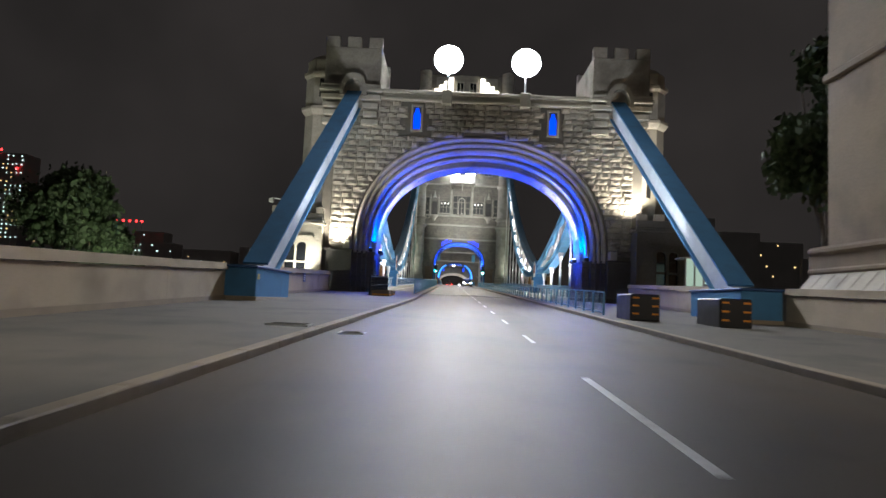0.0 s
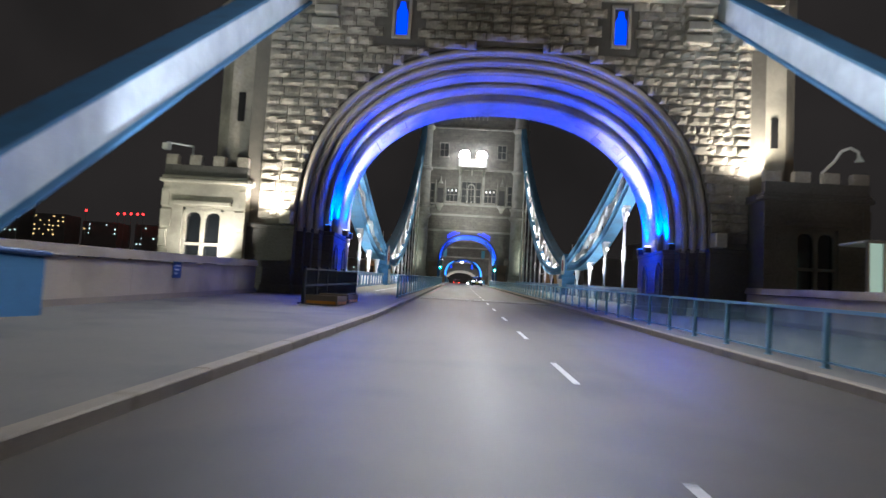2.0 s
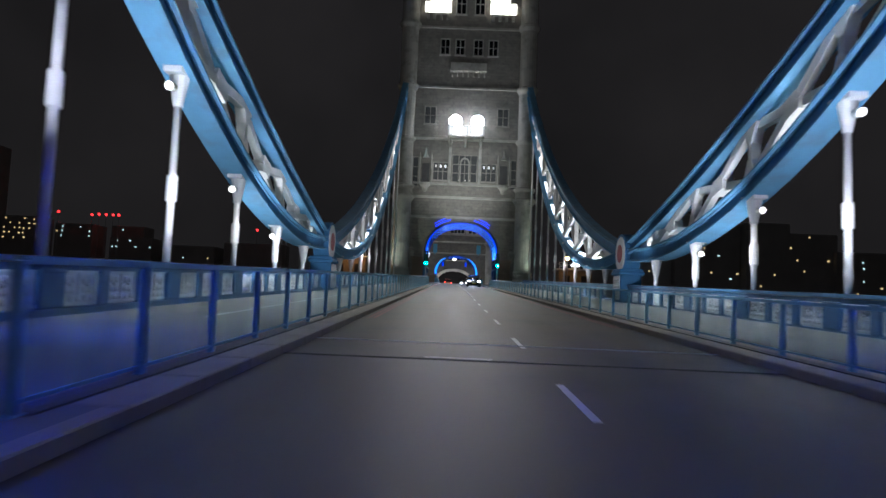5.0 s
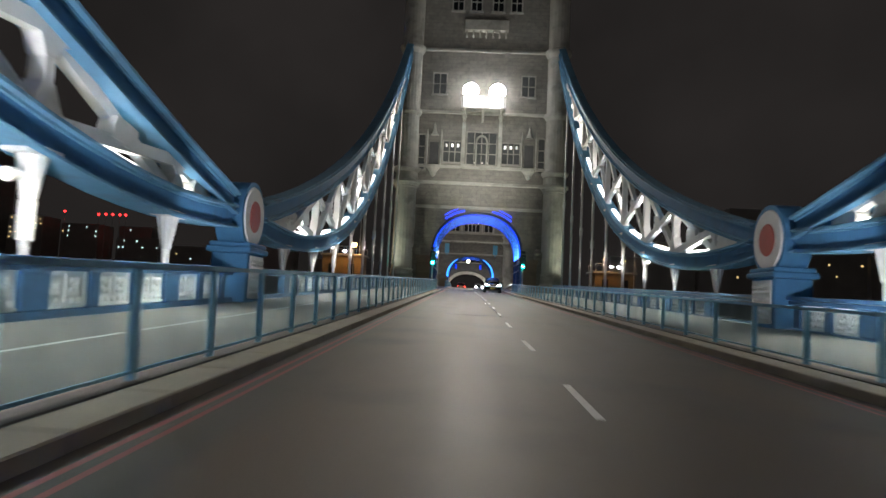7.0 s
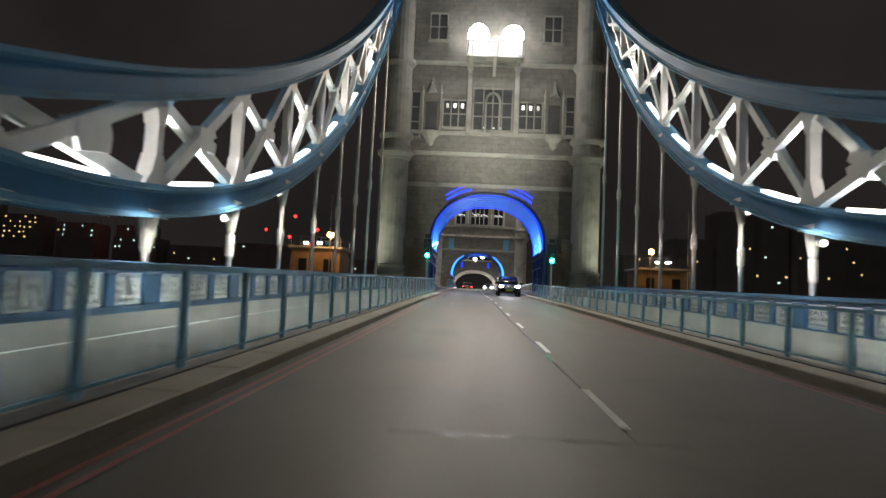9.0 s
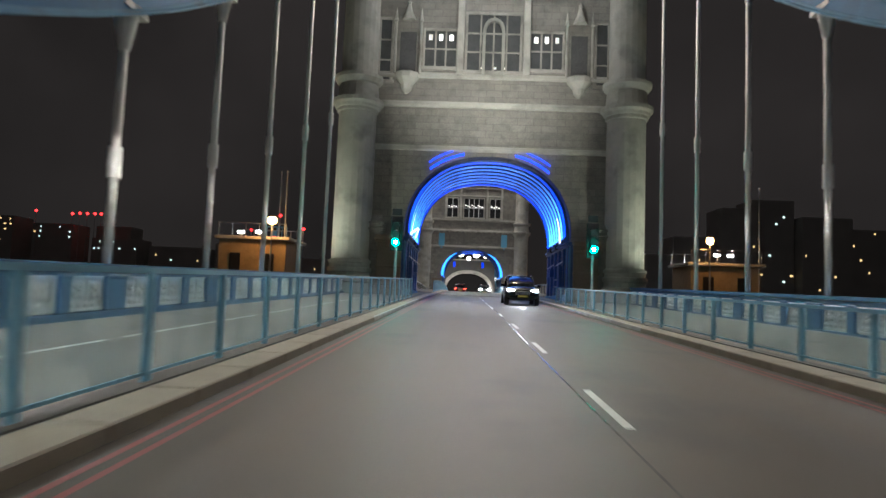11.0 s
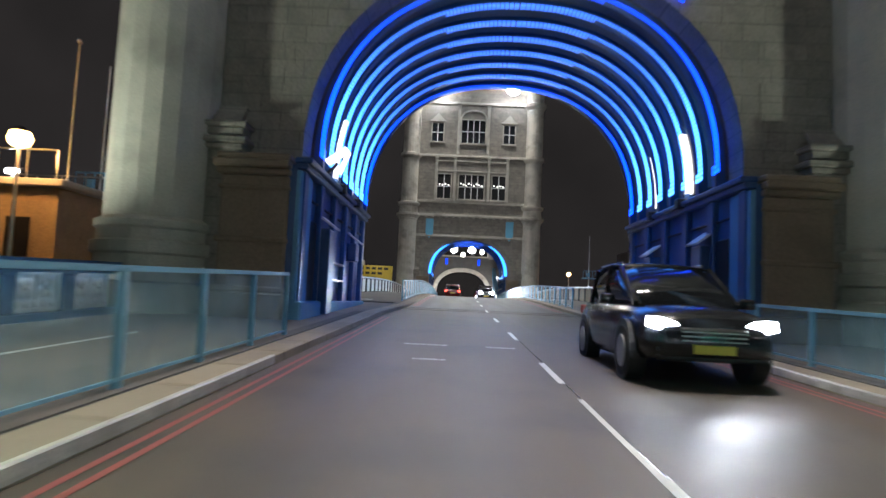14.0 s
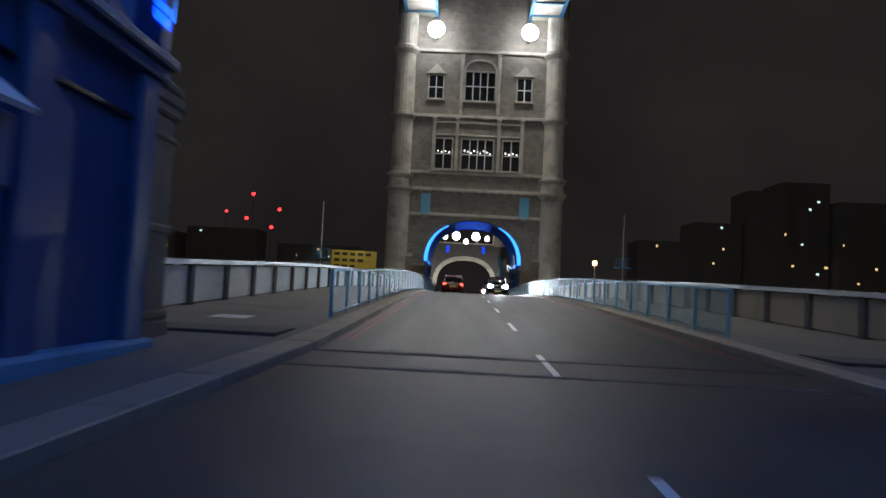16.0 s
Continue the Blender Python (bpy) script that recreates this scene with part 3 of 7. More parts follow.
    # line between walking and riding on the footway
    for s in (-1,):
        for y0 in [58 + 7.0 * k for k in range(0, 11)]:
            bm = ribbon(bmesh.new(), [[(s * 6.6, y, road_z(y) + 0.145), (s * 6.7, y, road_z(y) + 0.145)] for y in (y0, y0 + 6.5)])
            tagged(part("footway_line", bm, LINE), "white line painted on the footway", "road marking", "footway lines", "structure")


road_marks()


def kerb_stones():
    """Kerb stones, one by one, along both sides."""
    shapes = {}
    for w in (0.2, 0.46):
        bm = boxed(0, w, 0.006, 1.494, -0.25, 0.125, bevel=0.015)
        shapes[w] = bpy.data.meshes.new("kerb_stone")
        bm.to_mesh(shapes[w])
        bm.free()
        shapes[w].materials.append(KERB)
    for s, nm in ((-1, "kerb_west"), (1, "kerb_east")):
        root = thing(nm, (s * 4.0, 0, 0), "row of pale granite kerb stones beside the asphalt", "kerb", "", "structure")
        for k in range(172):
            y = -8.0 + 1.5 * k
            k0, k1, w = kerb_x(s, y), kerb_x(s, y + 1.5), kerb_wide(y)
            ob = new("kerb_stone", shapes[w])
            ob.parent, ob.matrix_parent_inverse = root, root.matrix_basis.inverted()
            x = k0 if s > 0 else -k0 - w
            tilt = math.atan2(road_z(y + 1.5) - road_z(y), 1.5)
            ob.matrix_basis = Matrix.Translation((x, y, road_z(y) + 0.003)) @ Matrix.Rotation(math.atan2(s * (k0 - k1), 1.5), 4, "Z") @ Matrix.Rotation(tilt, 4, "X")


# ---------------------------------------------------------------- abutment tower


AB_Y = 45.8


def battlements(bm, x0, x1, y0, y1, z, h=0.75, w=0.8, gap=0.6, along_y=False):
    a, b = (y0, y1) if along_y else (x0, x1)
    n = max(1, round((b - a + gap) / (w + gap)))
    step = (b - a + gap) / n
    for k in range(n):
        p = a + k * step
        q = p + step - gap
        r = (x0, x1, p, q, z, z + h) if along_y else (p, q, y0, y1, z, z + h)
        part("merlon", boxed(*r, bevel=0.03), STONE, bm)


def abutment():
    root = thing("abutment_tower", (0, AB_Y, road_z(AB_Y)), "floodlit grey granite abutment gateway with a wide moulded arch", "gate tower")
    g = -2.0
    sp = 4.8
    # wall with its orders stepping back to the vault
    part("wall", arch_wall(bmesh.new(), 8.75, sp, 12.8, g, 11.0, 15.0, AB_Y + 0.12, 46.35), MORTAR, root, "rock-faced granite front wall")
    # Back wall darkened in colour so the uplit ring shows pale against it.
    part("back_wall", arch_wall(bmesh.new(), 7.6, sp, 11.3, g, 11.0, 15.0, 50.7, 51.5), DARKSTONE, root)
    part("back_ring", arch_ring(bmesh.new(), 7.6, sp, 11.3, 0.8, 51.45, 51.75, 40, legs=g), DRESSED, root, "pale stone ring on the river side of the arch")
    k = 0
    for half, crown, y0 in ((8.45, 12.45, 46.15), (8.18, 12.12, 46.5), (7.92, 11.8, 46.85), (7.75, 11.55, 47.9)):
        part("arch_order", arch_ring(bmesh.new(), half, sp, crown, 0.9, y0, y0 + 1.05, 40, legs=4.3), DRESSED, root, "moulded stone order of the arch")
    part("vault", arch_ring(bmesh.new(), 7.4, sp, 11.1, 1.2, 48.9, 50.9, 40, legs=g), DRESSED, root, "stone vault washed by blue light")
    for half, crown, y0, r in ((8.6, 12.62, 46.1, 0.14), (8.3, 12.28, 46.45, 0.13), (8.05, 11.95, 46.8, 0.13), (7.8, 11.62, 47.85, 0.12), (7.5, 11.2, 48.85, 0.12), (7.5, 11.2, 50.9, 0.12)):
        bm = bmesh.new()
        line = [(-half, 4.4)] + arch(half, sp, crown, 44) + [(half, 4.4)]
        rings = []
        for i, (x, z) in enumerate(line):
            a, b = line[max(i - 1, 0)], line[min(i + 1, len(line) - 1)]
            d = Vector((b[0] - a[0], 0, b[1] - a[1])).normalized()
            n = Vector((0, 1, 0)).cross(d)
            rings.append([bm.verts.new(Vector((x, y0, z)) + (Vector((0, 1, 0)) * math.cos(q) + n * math.sin(q)) * r) for q in [2 * math.pi * m / 8 for m in range(8)]])
        for a, b in zip(rings, rings[1:]):
            for q in range(8):
                bm.faces.new((a[q], a[(q + 1) % 8], b[(q + 1) % 8], b[q]))
        part("roll_moulding", bm, DRESSED, root, smooth=True)
    # joints across the vault
    line = arch(7.385, sp, 11.09, 60)
    for q in (8, 13, 18, 42, 47, 52):
        (x0, z0), (x1, z1) = line[q], line[q + 1]
        part("vault_joint", beam(bmesh.new(), (x0, 48.92, z0), (x0, 50.88, z0), 0.025, 0.02, (1, 0, 0)), DARKSTONE, root)
    # darker slabs that paint the chequered shade over the haunches of the vault
    for s in (-1, 1):
        for i, q in enumerate((14, 17, 20)):
            y0 = 49.0 + 0.9 * (i % 2)
            (xa, za), (xb, zb) = line[q], line[q + 1]
            part("vault_stone", beam(bmesh.new(), (-s * (xa + xb) / 2, y0, (za + zb) / 2), (-s * (xa + xb) / 2, y0 + 0.9, (za + zb) / 2), 0.5, 0.03, Vector((-s * (xb - xa), 0, zb - za)).normalized()), STONE, root)
    # lower jambs, darkened in colour as no light reaches them, with blind niches
    for s in (-1, 1):
        for xi, y0, y1, m, lab in ((8.72, 45.68, 46.2, DARKSTONE, "front of the jamb, darkened in colour as it is unlit"), (8.42, 46.2, 46.55, DARKSTONE, ""), (8.14, 46.55, 46.9, DARKSTONE, ""), (7.88, 46.9, 47.6, DARKASHLAR, ""), (7.38, 47.6, 51.62, DARKASHLAR, "dark stone cheek of the passage")):
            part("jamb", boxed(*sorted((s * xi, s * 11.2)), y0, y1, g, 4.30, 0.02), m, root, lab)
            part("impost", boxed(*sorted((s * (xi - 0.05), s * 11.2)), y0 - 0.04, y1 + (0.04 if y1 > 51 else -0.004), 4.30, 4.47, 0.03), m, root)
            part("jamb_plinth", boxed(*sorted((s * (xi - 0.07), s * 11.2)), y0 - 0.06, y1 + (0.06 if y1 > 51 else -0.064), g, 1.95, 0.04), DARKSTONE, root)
        for y in (48.2, 50.3):
            bm = bmesh.new()
            pts = [(-0.36, 0), (-0.36, 1.2), (-0.25, 1.55), (0, 1.75), (0.25, 1.55), (0.36, 1.2), (0.36, 0)]
            a = [bm.verts.new((s * 7.355, y + p, 2.15 + q)) for p, q in pts]
            b = [bm.verts.new((s * 7.385, y + p, 2.15 + q)) for p, q in pts]
            bm.faces.new(a)
            for i in range(len(a)):
                bm.faces.new((a[i], a[(i + 1) % 7], b[(i + 1) % 7], b[i]))
            # Flat black plate paints the shade inside the blind niche.
            nc = part("niche", bm, BLACK, root, "black pointed plate that paints a blind niche's shade")
            edge = pts[:-1] + [pts[-1]]
            for (p0, q0), (p1, q1) in zip(edge, edge[1:]):
                part("niche_moulding", beam(bmesh.new(), (s * 7.35, y + p0, 2.15 + q0), (s * 7.35, y + p1, 2.15 + q1), 0.06, 0.07), DARKASHLAR, nc)
    # cornice and parapet
    for y0, z0, z1 in ((45.45, 14.95, 15.18), (45.62, 15.18, 15.42), (45.3, 15.42, 15.62)):
        part("cornice", boxed(-7.3, 7.3, y0, 46.3, z0, z1, 0.04), DRESSED, root, "pale dressed stone cornice")
    for s in (-1, 1):
        part("cornice_pedestal", boxed(*sorted((s * 2.35, s * 3.05)), 45.25, 45.9, 14.75, 15.75, 0.04), DRESSED, root, "pale pedestal under the floodlight")
    part("roof_deck", boxed(-11.0, 11.0, 46.0, 51.4, 15.0, 15.3), ROOF, root)
    bat = part("battlement", boxed(-7.3, 7.3, 46.4, 46.75, 15.3, 16.0), STONE, root)
    # saddle blocks that take the ties, and turrets
    for s in (-1, 1):
        bm = bmesh.new()
        x0, x1 = sorted((s * 7.35, s * 11.3))
        box(bm, x0, x1, 45.6, 51.8, 15.0, 18.6, 0.06)
        block = part("saddle_block", bm, STONE, root, "square granite block over the saddle")
        # corbel bands, left open in the middle for the tie
        for q in (0, 1, 2, 3):
            for a, b in ((7.35, 8.55), (9.75, 11.3)):
                a, b = sorted((s * (a + (0, .1, .05, -.1)[q]), s * (b - (0, .1, .05, -.1)[q])))
                part("corbel_band", boxed(a, b, 45.4 - 0.08 * q, 46.0, 13.1 + 0.55 * q, 13.5 + 0.55 * q, 0.05), DRESSED, root, "banded pale stone corbel")
        for a, b in ((7.15, 8.5), (9.8, 11.5)):
            a, b = sorted((s * a, s * b))
            part("corbel_band", boxed(a, b, 45.0, 46.2, 15.3, 15.55, 0.05), DRESSED, root, "banded pale stone corbel")
            part("corbel_band", boxed(a + 0.08, b - 0.08, 45.1, 46.2, 15.55, 15.85, 0.05), DRESSED, root, "banded pale stone corbel")
        hood = bmesh.new()
        line = arch(0.95, 15.0, 16.6, 14)
        slab_y(hood, [(s * 9.15 + x, z) for x, z in line] + [(s * 9.15 + x * 0.72, 15.0 + (z - 15.0) * 0.75) for x, z in line[::-1]], 45.0, 46.0)
        part("saddle_hood", hood, DRESSED, root, "curved stone hood over the saddle")
        battlements(block, x0, x1, 45.6, 46.1, 18.6, 0.75, 0.95, 0.55)
        battlements(block, x0, x1, 51.3, 51.8, 18.6, 0.75, 0.95, 0.55)
        bm = turret(bmesh.new(), s * 11.6, 47.6, [(1.3, -1.5), (1.3, 13.9), (1.45, 14.05), (1.6, 14.3), (1.6, 14.5), (1.35, 14.6), (1.35, 16.6), (1.55, 16.8), (1.55, 17.0), (1.3, 17.1), (1.3, 17.9), (0.9, 18.3), (0.2, 18.6)], 8, math.pi / 8)
        part("turret", bm, DRESSED if s > 0 else STONE, root, "octagonal corner turret with a moulded cap")
        for z in (9.0, 15.2):
            part("slit", boxed(s * 11.6 - 0.14, s * 11.6 + 0.14, 46.33, 46.42, z, z + 1.3), BLACK, root)
        # buttress quoins beside the arch foot
        part("springer", boxed(*sorted((s * 8.8, s * 9.3)), 45.3, 46.2, 4.5, 5.1, 0.05), DRESSED, root, "pale springer block")
    # slit windows lit blue
    for s in (-1, 1):
        fr = bmesh.new()
        cx = s * 4.72
        for x0, x1, z0, z1 in ((-0.42, -0.28, 12.85, 14.75), (0.28, 0.42, 12.85, 14.75), (-0.28, 0.28, 14.6, 14.75), (-0.28, 0.28, 12.85, 13.0)):
            box(fr, cx + x0, cx + x1, AB_Y - 0.08, AB_Y + 0.1, z0, z1, 0.02)
        w = part("window", fr, DRESSED, root, "narrow stone-framed window lit blue")
        part("back_plate", boxed(cx - 0.28, cx + 0.28, AB_Y + 0.07, AB_Y + 0.1, 13.0, 14.6), DARKSTONE, w)
        part("pane", slab_y(bmesh.new(), [(cx + p, q) for p, q in ((-0.24, 13.02), (0.24, 13.02), (0.24, 14.05), (0.13, 14.28), (0.11, 14.5), (-0.11, 14.5), (-0.13, 14.28), (-0.24, 14.05))], AB_Y + 0.02, AB_Y + 0.06), WINDOW_BLUE, w, "bright blue lit pane")
        part("pane", boxed(cx - 0.35, cx + 0.35, 51.5, 51.56, 13.0, 14.8), WINDOW_BLUE, w)
    # uplight fixtures at the springing
    for s in (-1, 1):
        for y, x, m in ((47.35, 7.62, LED_AZURE), (49.3, 7.15, LED_WHITE), (50.7, 7.2, LED_AZURE)):
            u = part("uplight", boxed(s * x - 0.14, s * x + 0.14, y - 0.2, y + 0.2, 4.45, 4.72, 0.02), BLACK, root, "black uplight box")
            part("lens", boxed(s * x - 0.1, s * x + 0.1, y - 0.15, y + 0.15, 4.72, 4.74), m, u)
    return root


def ashlar(root):
    """Rock-faced granite blocks on the front wall, course by course."""
    rng = random.Random(5)
    shapes = []
    for v in range(4):
        bm = bmesh.new()
        nx, nz = 4, 3
        grid = []
        for j in range(nz + 1):
            row = []
            for i in range(nx + 1):
                edge = i in (0, nx) or j in (0, nz)
                row.append(bm.verts.new((i / nx - 0.5, -0.03 if edge else -rng.uniform(0.06, 0.15), j / nz - 0.5)))
            grid.append(row)
        for j in range(nz):
            for i in range(nx):
                bm.faces.new((grid[j][i], grid[j][i + 1], grid[j + 1][i + 1], grid[j + 1][i]))
        rim = [grid[0][i] for i in range(nx + 1)] + [grid[j][nx] for j in range(1, nz + 1)] + [grid[nz][i] for i in range(nx - 1, -1, -1)] + [grid[j][0] for j in range(nz - 1, 0, -1)]
        back = [bm.verts.new((p.co.x, 0.14, p.co.z)) for p in rim]
        for i in range(len(rim)):
            j = (i + 1) % len(rim)
            bm.faces.new((rim[j], rim[i], back[i], back[j]))
        me = bpy.data.meshes.new("stone_block")
        bm.to_mesh(me)
        bm.free()
        me.materials.append(STONE)
        shapes.append(me)
    blocks = []
    z = 4.75
    c = 0
    while z < 14.85:
        h = (0.40, 0.46, 0.36, 0.42)[c % 4]
        for s in (-1, 1):
            t = max(0.0, (z + h / 2 - 4.8) / 8.0)
            inner = 0.0 if t >= 1 else 8.8 * (1 - t ** 2.25) ** (1 / 2.25)
            x = 10.35
            while x > inner + 0.25:
                w = rng.uniform(0.55, 0.95)
                x1 = max(x - w, inner)
                if x1 - inner < 0.3:
                    x1 = inner
                cx = s * (x + x1) / 2
                if not (abs(abs(cx) - 4.72) < 0.5 + (x - x1) / 2 and z + h > 12.7):
                    blocks.append((cx, z + h / 2, x - x1 - 0.025, h - 0.025, rng.randrange(4)))
                x = x1
        z += h
        c += 1
    blocks.sort(key=lambda b: b[1])
    for cx, cz, w, h, v in blocks[:300]:
        ob = new("stone_block", shapes[v])
        ob.parent, ob.matrix_parent_inverse = root, root.matrix_basis.inverted()
        ob.matrix_basis = Matrix.Translation((cx, AB_Y + 0.03, cz)) @ Matrix.Diagonal((w, 1, h, 1))
    bm = bmesh.new()
    for cx, cz, w, h, v in blocks[300:]:
        tmp = bmesh.new()
        tmp.from_mesh(shapes[v])
        tmp.transform(Matrix.Translation((cx, AB_Y + 0.03, cz)) @ Matrix.Diagonal((w, 1, h, 1)))
        me = bpy.data.meshes.new("tmp")
        tmp.to_mesh(me)
        tmp.free()
        bm.from_mesh(me)
        bpy.data.meshes.remove(me)
    if bm.verts:
        ob = part("upper_stonework", bm, STONE, root, "upper courses of rock-faced granite")
        ob["kind"] = "stuff"


south_abutment = abutment()
NORTH_LIFT = 2.6      # the far abutment stands higher than this one


def north_side(ob):
    return copy_thing(ob, Matrix.Translation((0, 0, NORTH_LIFT)) @ HALF @ ob.matrix_basis)


north_abutment = north_side(south_abutment)


def flood_mast(x, y, z0, z1, label):
    root = thing("floodlight", (x, y, z0), label, "floodlight", "floodlights over the arches")
    part("pole", tube(bmesh.new(), (x, y, z0), (x, y, z1), 0.07, 0.06), STEEL, root)
    part("yoke", boxed(x - 0.6, x + 0.6, y - 0.06, y + 0.06, z1 - 0.05, z1 + 0.06, 0.02), STEEL, root)
    h = part("head", boxed(x - 0.62, x + 0.62, y - 0.2, y + 0.3, z1 + 0.06, z1 + 1.46, 0.06), BLACK, root, "black flood head")
    part("lens", turret_y(x, y - 0.23, z1 + 0.75, 1.0, 0.05), FLOOD, h, "glaring white lens")
    return root


def turret_y(x, y, z, r, d, n=20):
    bm = bmesh.new()
    tube(bm, (x, y, z), (x, y + d, z), r, r, n)
    return bm


for s in (-1, 1):
    north_side(flood_mast(s * 2.7, 45.7, 15.62, 17.2, "white floodlight on a pole over the abutment cornice"))

for x, up in ((-5.6, 0.3), (-3.1, 0.6), (0.0, -0.7), (3.1, 0.6), (5.6, 0.3)):
    y, z = 2 * MID - 51.0, 15.3 + NORTH_LIFT
    root = thing("parapet_lamp", (x, y, z), "bright white lamp standing on the abutment roof", "lamp", "lamps on the abutment roof")
    part("stand", tube(bmesh.new(), (x, y, z), (x, y, z + 0.9 + up), 0.06, 0.05, 8), STEEL, root)
    z += up
    part("globe", turret(bmesh.new(), x, y, [(0.1, z + 0.8), (0.5, z + 1.0), (0.62, z + 1.5), (0.45, z + 2.0), (0.1, z + 2.2)], 14), LED_WARM, root, "glowing white globe")

# ---------------------------------------------------------------- lodges at the foot of the abutment


def holed(x0, x1, z0, z1, hx0, hx1, hz0, hz1, y0, y1):
    """A wall across the road with one square opening."""
    bm = bmesh.new()
    o, i = ((x0, z0), (x1, z0), (x1, z1), (x0, z1)), ((hx0, hz0), (hx1, hz0), (hx1, hz1), (hx0, hz1))
    v = [[[bm.verts.new((x, y, z)) for x, z in ring] for ring in (o, i)] for y in (y0, y1)]
    for k in range(4):
        j = (k + 1) % 4
        bm.faces.new((v[0][0][k], v[0][0][j], v[0][1][j], v[0][1][k]))
        bm.faces.new((v[1][0][k], v[1][1][k], v[1][1][j], v[1][0][j]))
        bm.faces.new((v[0][0][k], v[1][0][k], v[1][0][j], v[0][0][j]))
        bm.faces.new((v[0][1][k], v[0][1][j], v[1][1][j], v[1][1][k]))
    return bm


def lodge(x0, x1, y0, y1, z0, z1, label, lit=True):
    root = thing("lodge", ((x0 + x1) / 2, y0, z0), label, "lodge")
    cx = (x0 + x1) / 2
    # front wall round the window, then the other three sides
    wx0, wx1, wz0, wz1 = cx - 0.85, cx + 0.85, z0 + (z1 - z0) * 0.45, z0 + (z1 - z0) * 0.86
    # Unlit lodge and both battlements have the missing light put into their colour.
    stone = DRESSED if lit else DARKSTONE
    part("wall", holed(x0, x1, z0, z1, wx0, wx1, wz0, wz1, y0, y0 + 0.4), stone, root)
    bars("side_wall", ((x0, x0 + 0.4, y0 + 0.4, y1, z0, z1), (x1 - 0.4, x1, y0 + 0.4, y1, z0, z1), (x0 + 0.4, x1 - 0.4, y1 - 0.4, y1, z0, z1)), stone, root, 0.0)
    part("roof", boxed(x0 + 0.3, x1 - 0.3, y0 + 0.3, y1 - 0.3, z1 - 0.3, z1 - 0.1), ROOF, root)
    bars("cornice", ((x0 - 0.15, x1 + 0.15, y0 - 0.15, y0 + 0.5, z1, z1 + 0.16), (x0 - 0.08, x1 + 0.08, y0 - 0.08, y0 + 0.5, z1 + 0.16, z1 + 0.3),
                     (x0 - 0.15, x0 + 0.4, y0 + 0.5, y1, z1, z1 + 0.3), (x1 - 0.4, x1 + 0.15, y0 + 0.5, y1, z1, z1 + 0.3)), stone, root, 0.04)
    bat = part("battlement", boxed(x0, x1, y0, y0 + 0.35, z1 + 0.3, z1 + 0.75), DARKSTONE, root, "stone battlements toned dark for lack of light")
    battlements(bat, x0, x1, y0, y0 + 0.35, z1 + 0.75, 0.45, 0.6, 0.5)
    w = part("window", boxed(wx0, wx1, y0 + 0.24, y0 + 0.27, wz0, wz1), DARKGLASS, root, "stone mullioned window")
    for a, b, c, d in ((wx0, wx0 + 0.14, wz0, wz1), (wx1 - 0.14, wx1, wz0, wz1), (wx0, wx1, wz0, wz0 + 0.14), (wx0, wx1, wz1 - 0.16, wz1), (cx - 0.08, cx + 0.08, wz0, wz1), (wx0, wx1, (wz0 + wz1) / 2 - 0.06, (wz0 + wz1) / 2 + 0.06)):
        part("mullion", boxed(a, b, y0 + 0.05, y0 + 0.22, c, d, 0.015), stone, w)
    for lx in (wx0 + 0.44, wx1 - 0.44):
        hd = bmesh.new()
        line = arch(0.3, wz1 - 0.42, wz1 - 0.18, 8)
        slab_y(hd, [(lx - 0.36, wz1 - 0.42)] + [(lx + x, z) for x, z in line] + [(lx + 0.36, wz1 - 0.42), (lx + 0.36, wz1 - 0.1), (lx - 0.36, wz1 - 0.1)], y0 + 0.08, y0 + 0.2)
        part("arched_head", hd, stone, w)
    part("hood", boxed(wx0 - 0.35, wx1 + 0.35, y0 - 0.14, y0 + 0.05, wz1 + 0.1, wz1 + 0.28, 0.03), stone, root)
    for k in range(8):
        z = z0 + 0.35 + k * (z1 - z0 - 0.5) / 8
        for a, b in ((x0 - 0.04, x0 + 0.42 - 0.14 * (k % 2)), (x1 - 0.42 + 0.14 * (k % 2), x1 + 0.04)):
            part("quoin", boxed(a, b, y0 - 0.05, y0 + 0.1, z, z + (z1 - z0) / 10, 0.02), stone, root)
    return root


lodge(-14.25, -10.75, 45.3, 49.0, -1.4, 6.0, "floodlit pale stone lodge with battlements and a mullioned window")
lodge(10.3, 14.4, 44.3, 48.6, -1.4, 6.4, "stone lodge with battlements, toned dark because it stands unlit", False)

# ---------------------------------------------------------------- main towers
TY0, TY1 = 140.0, 149.6


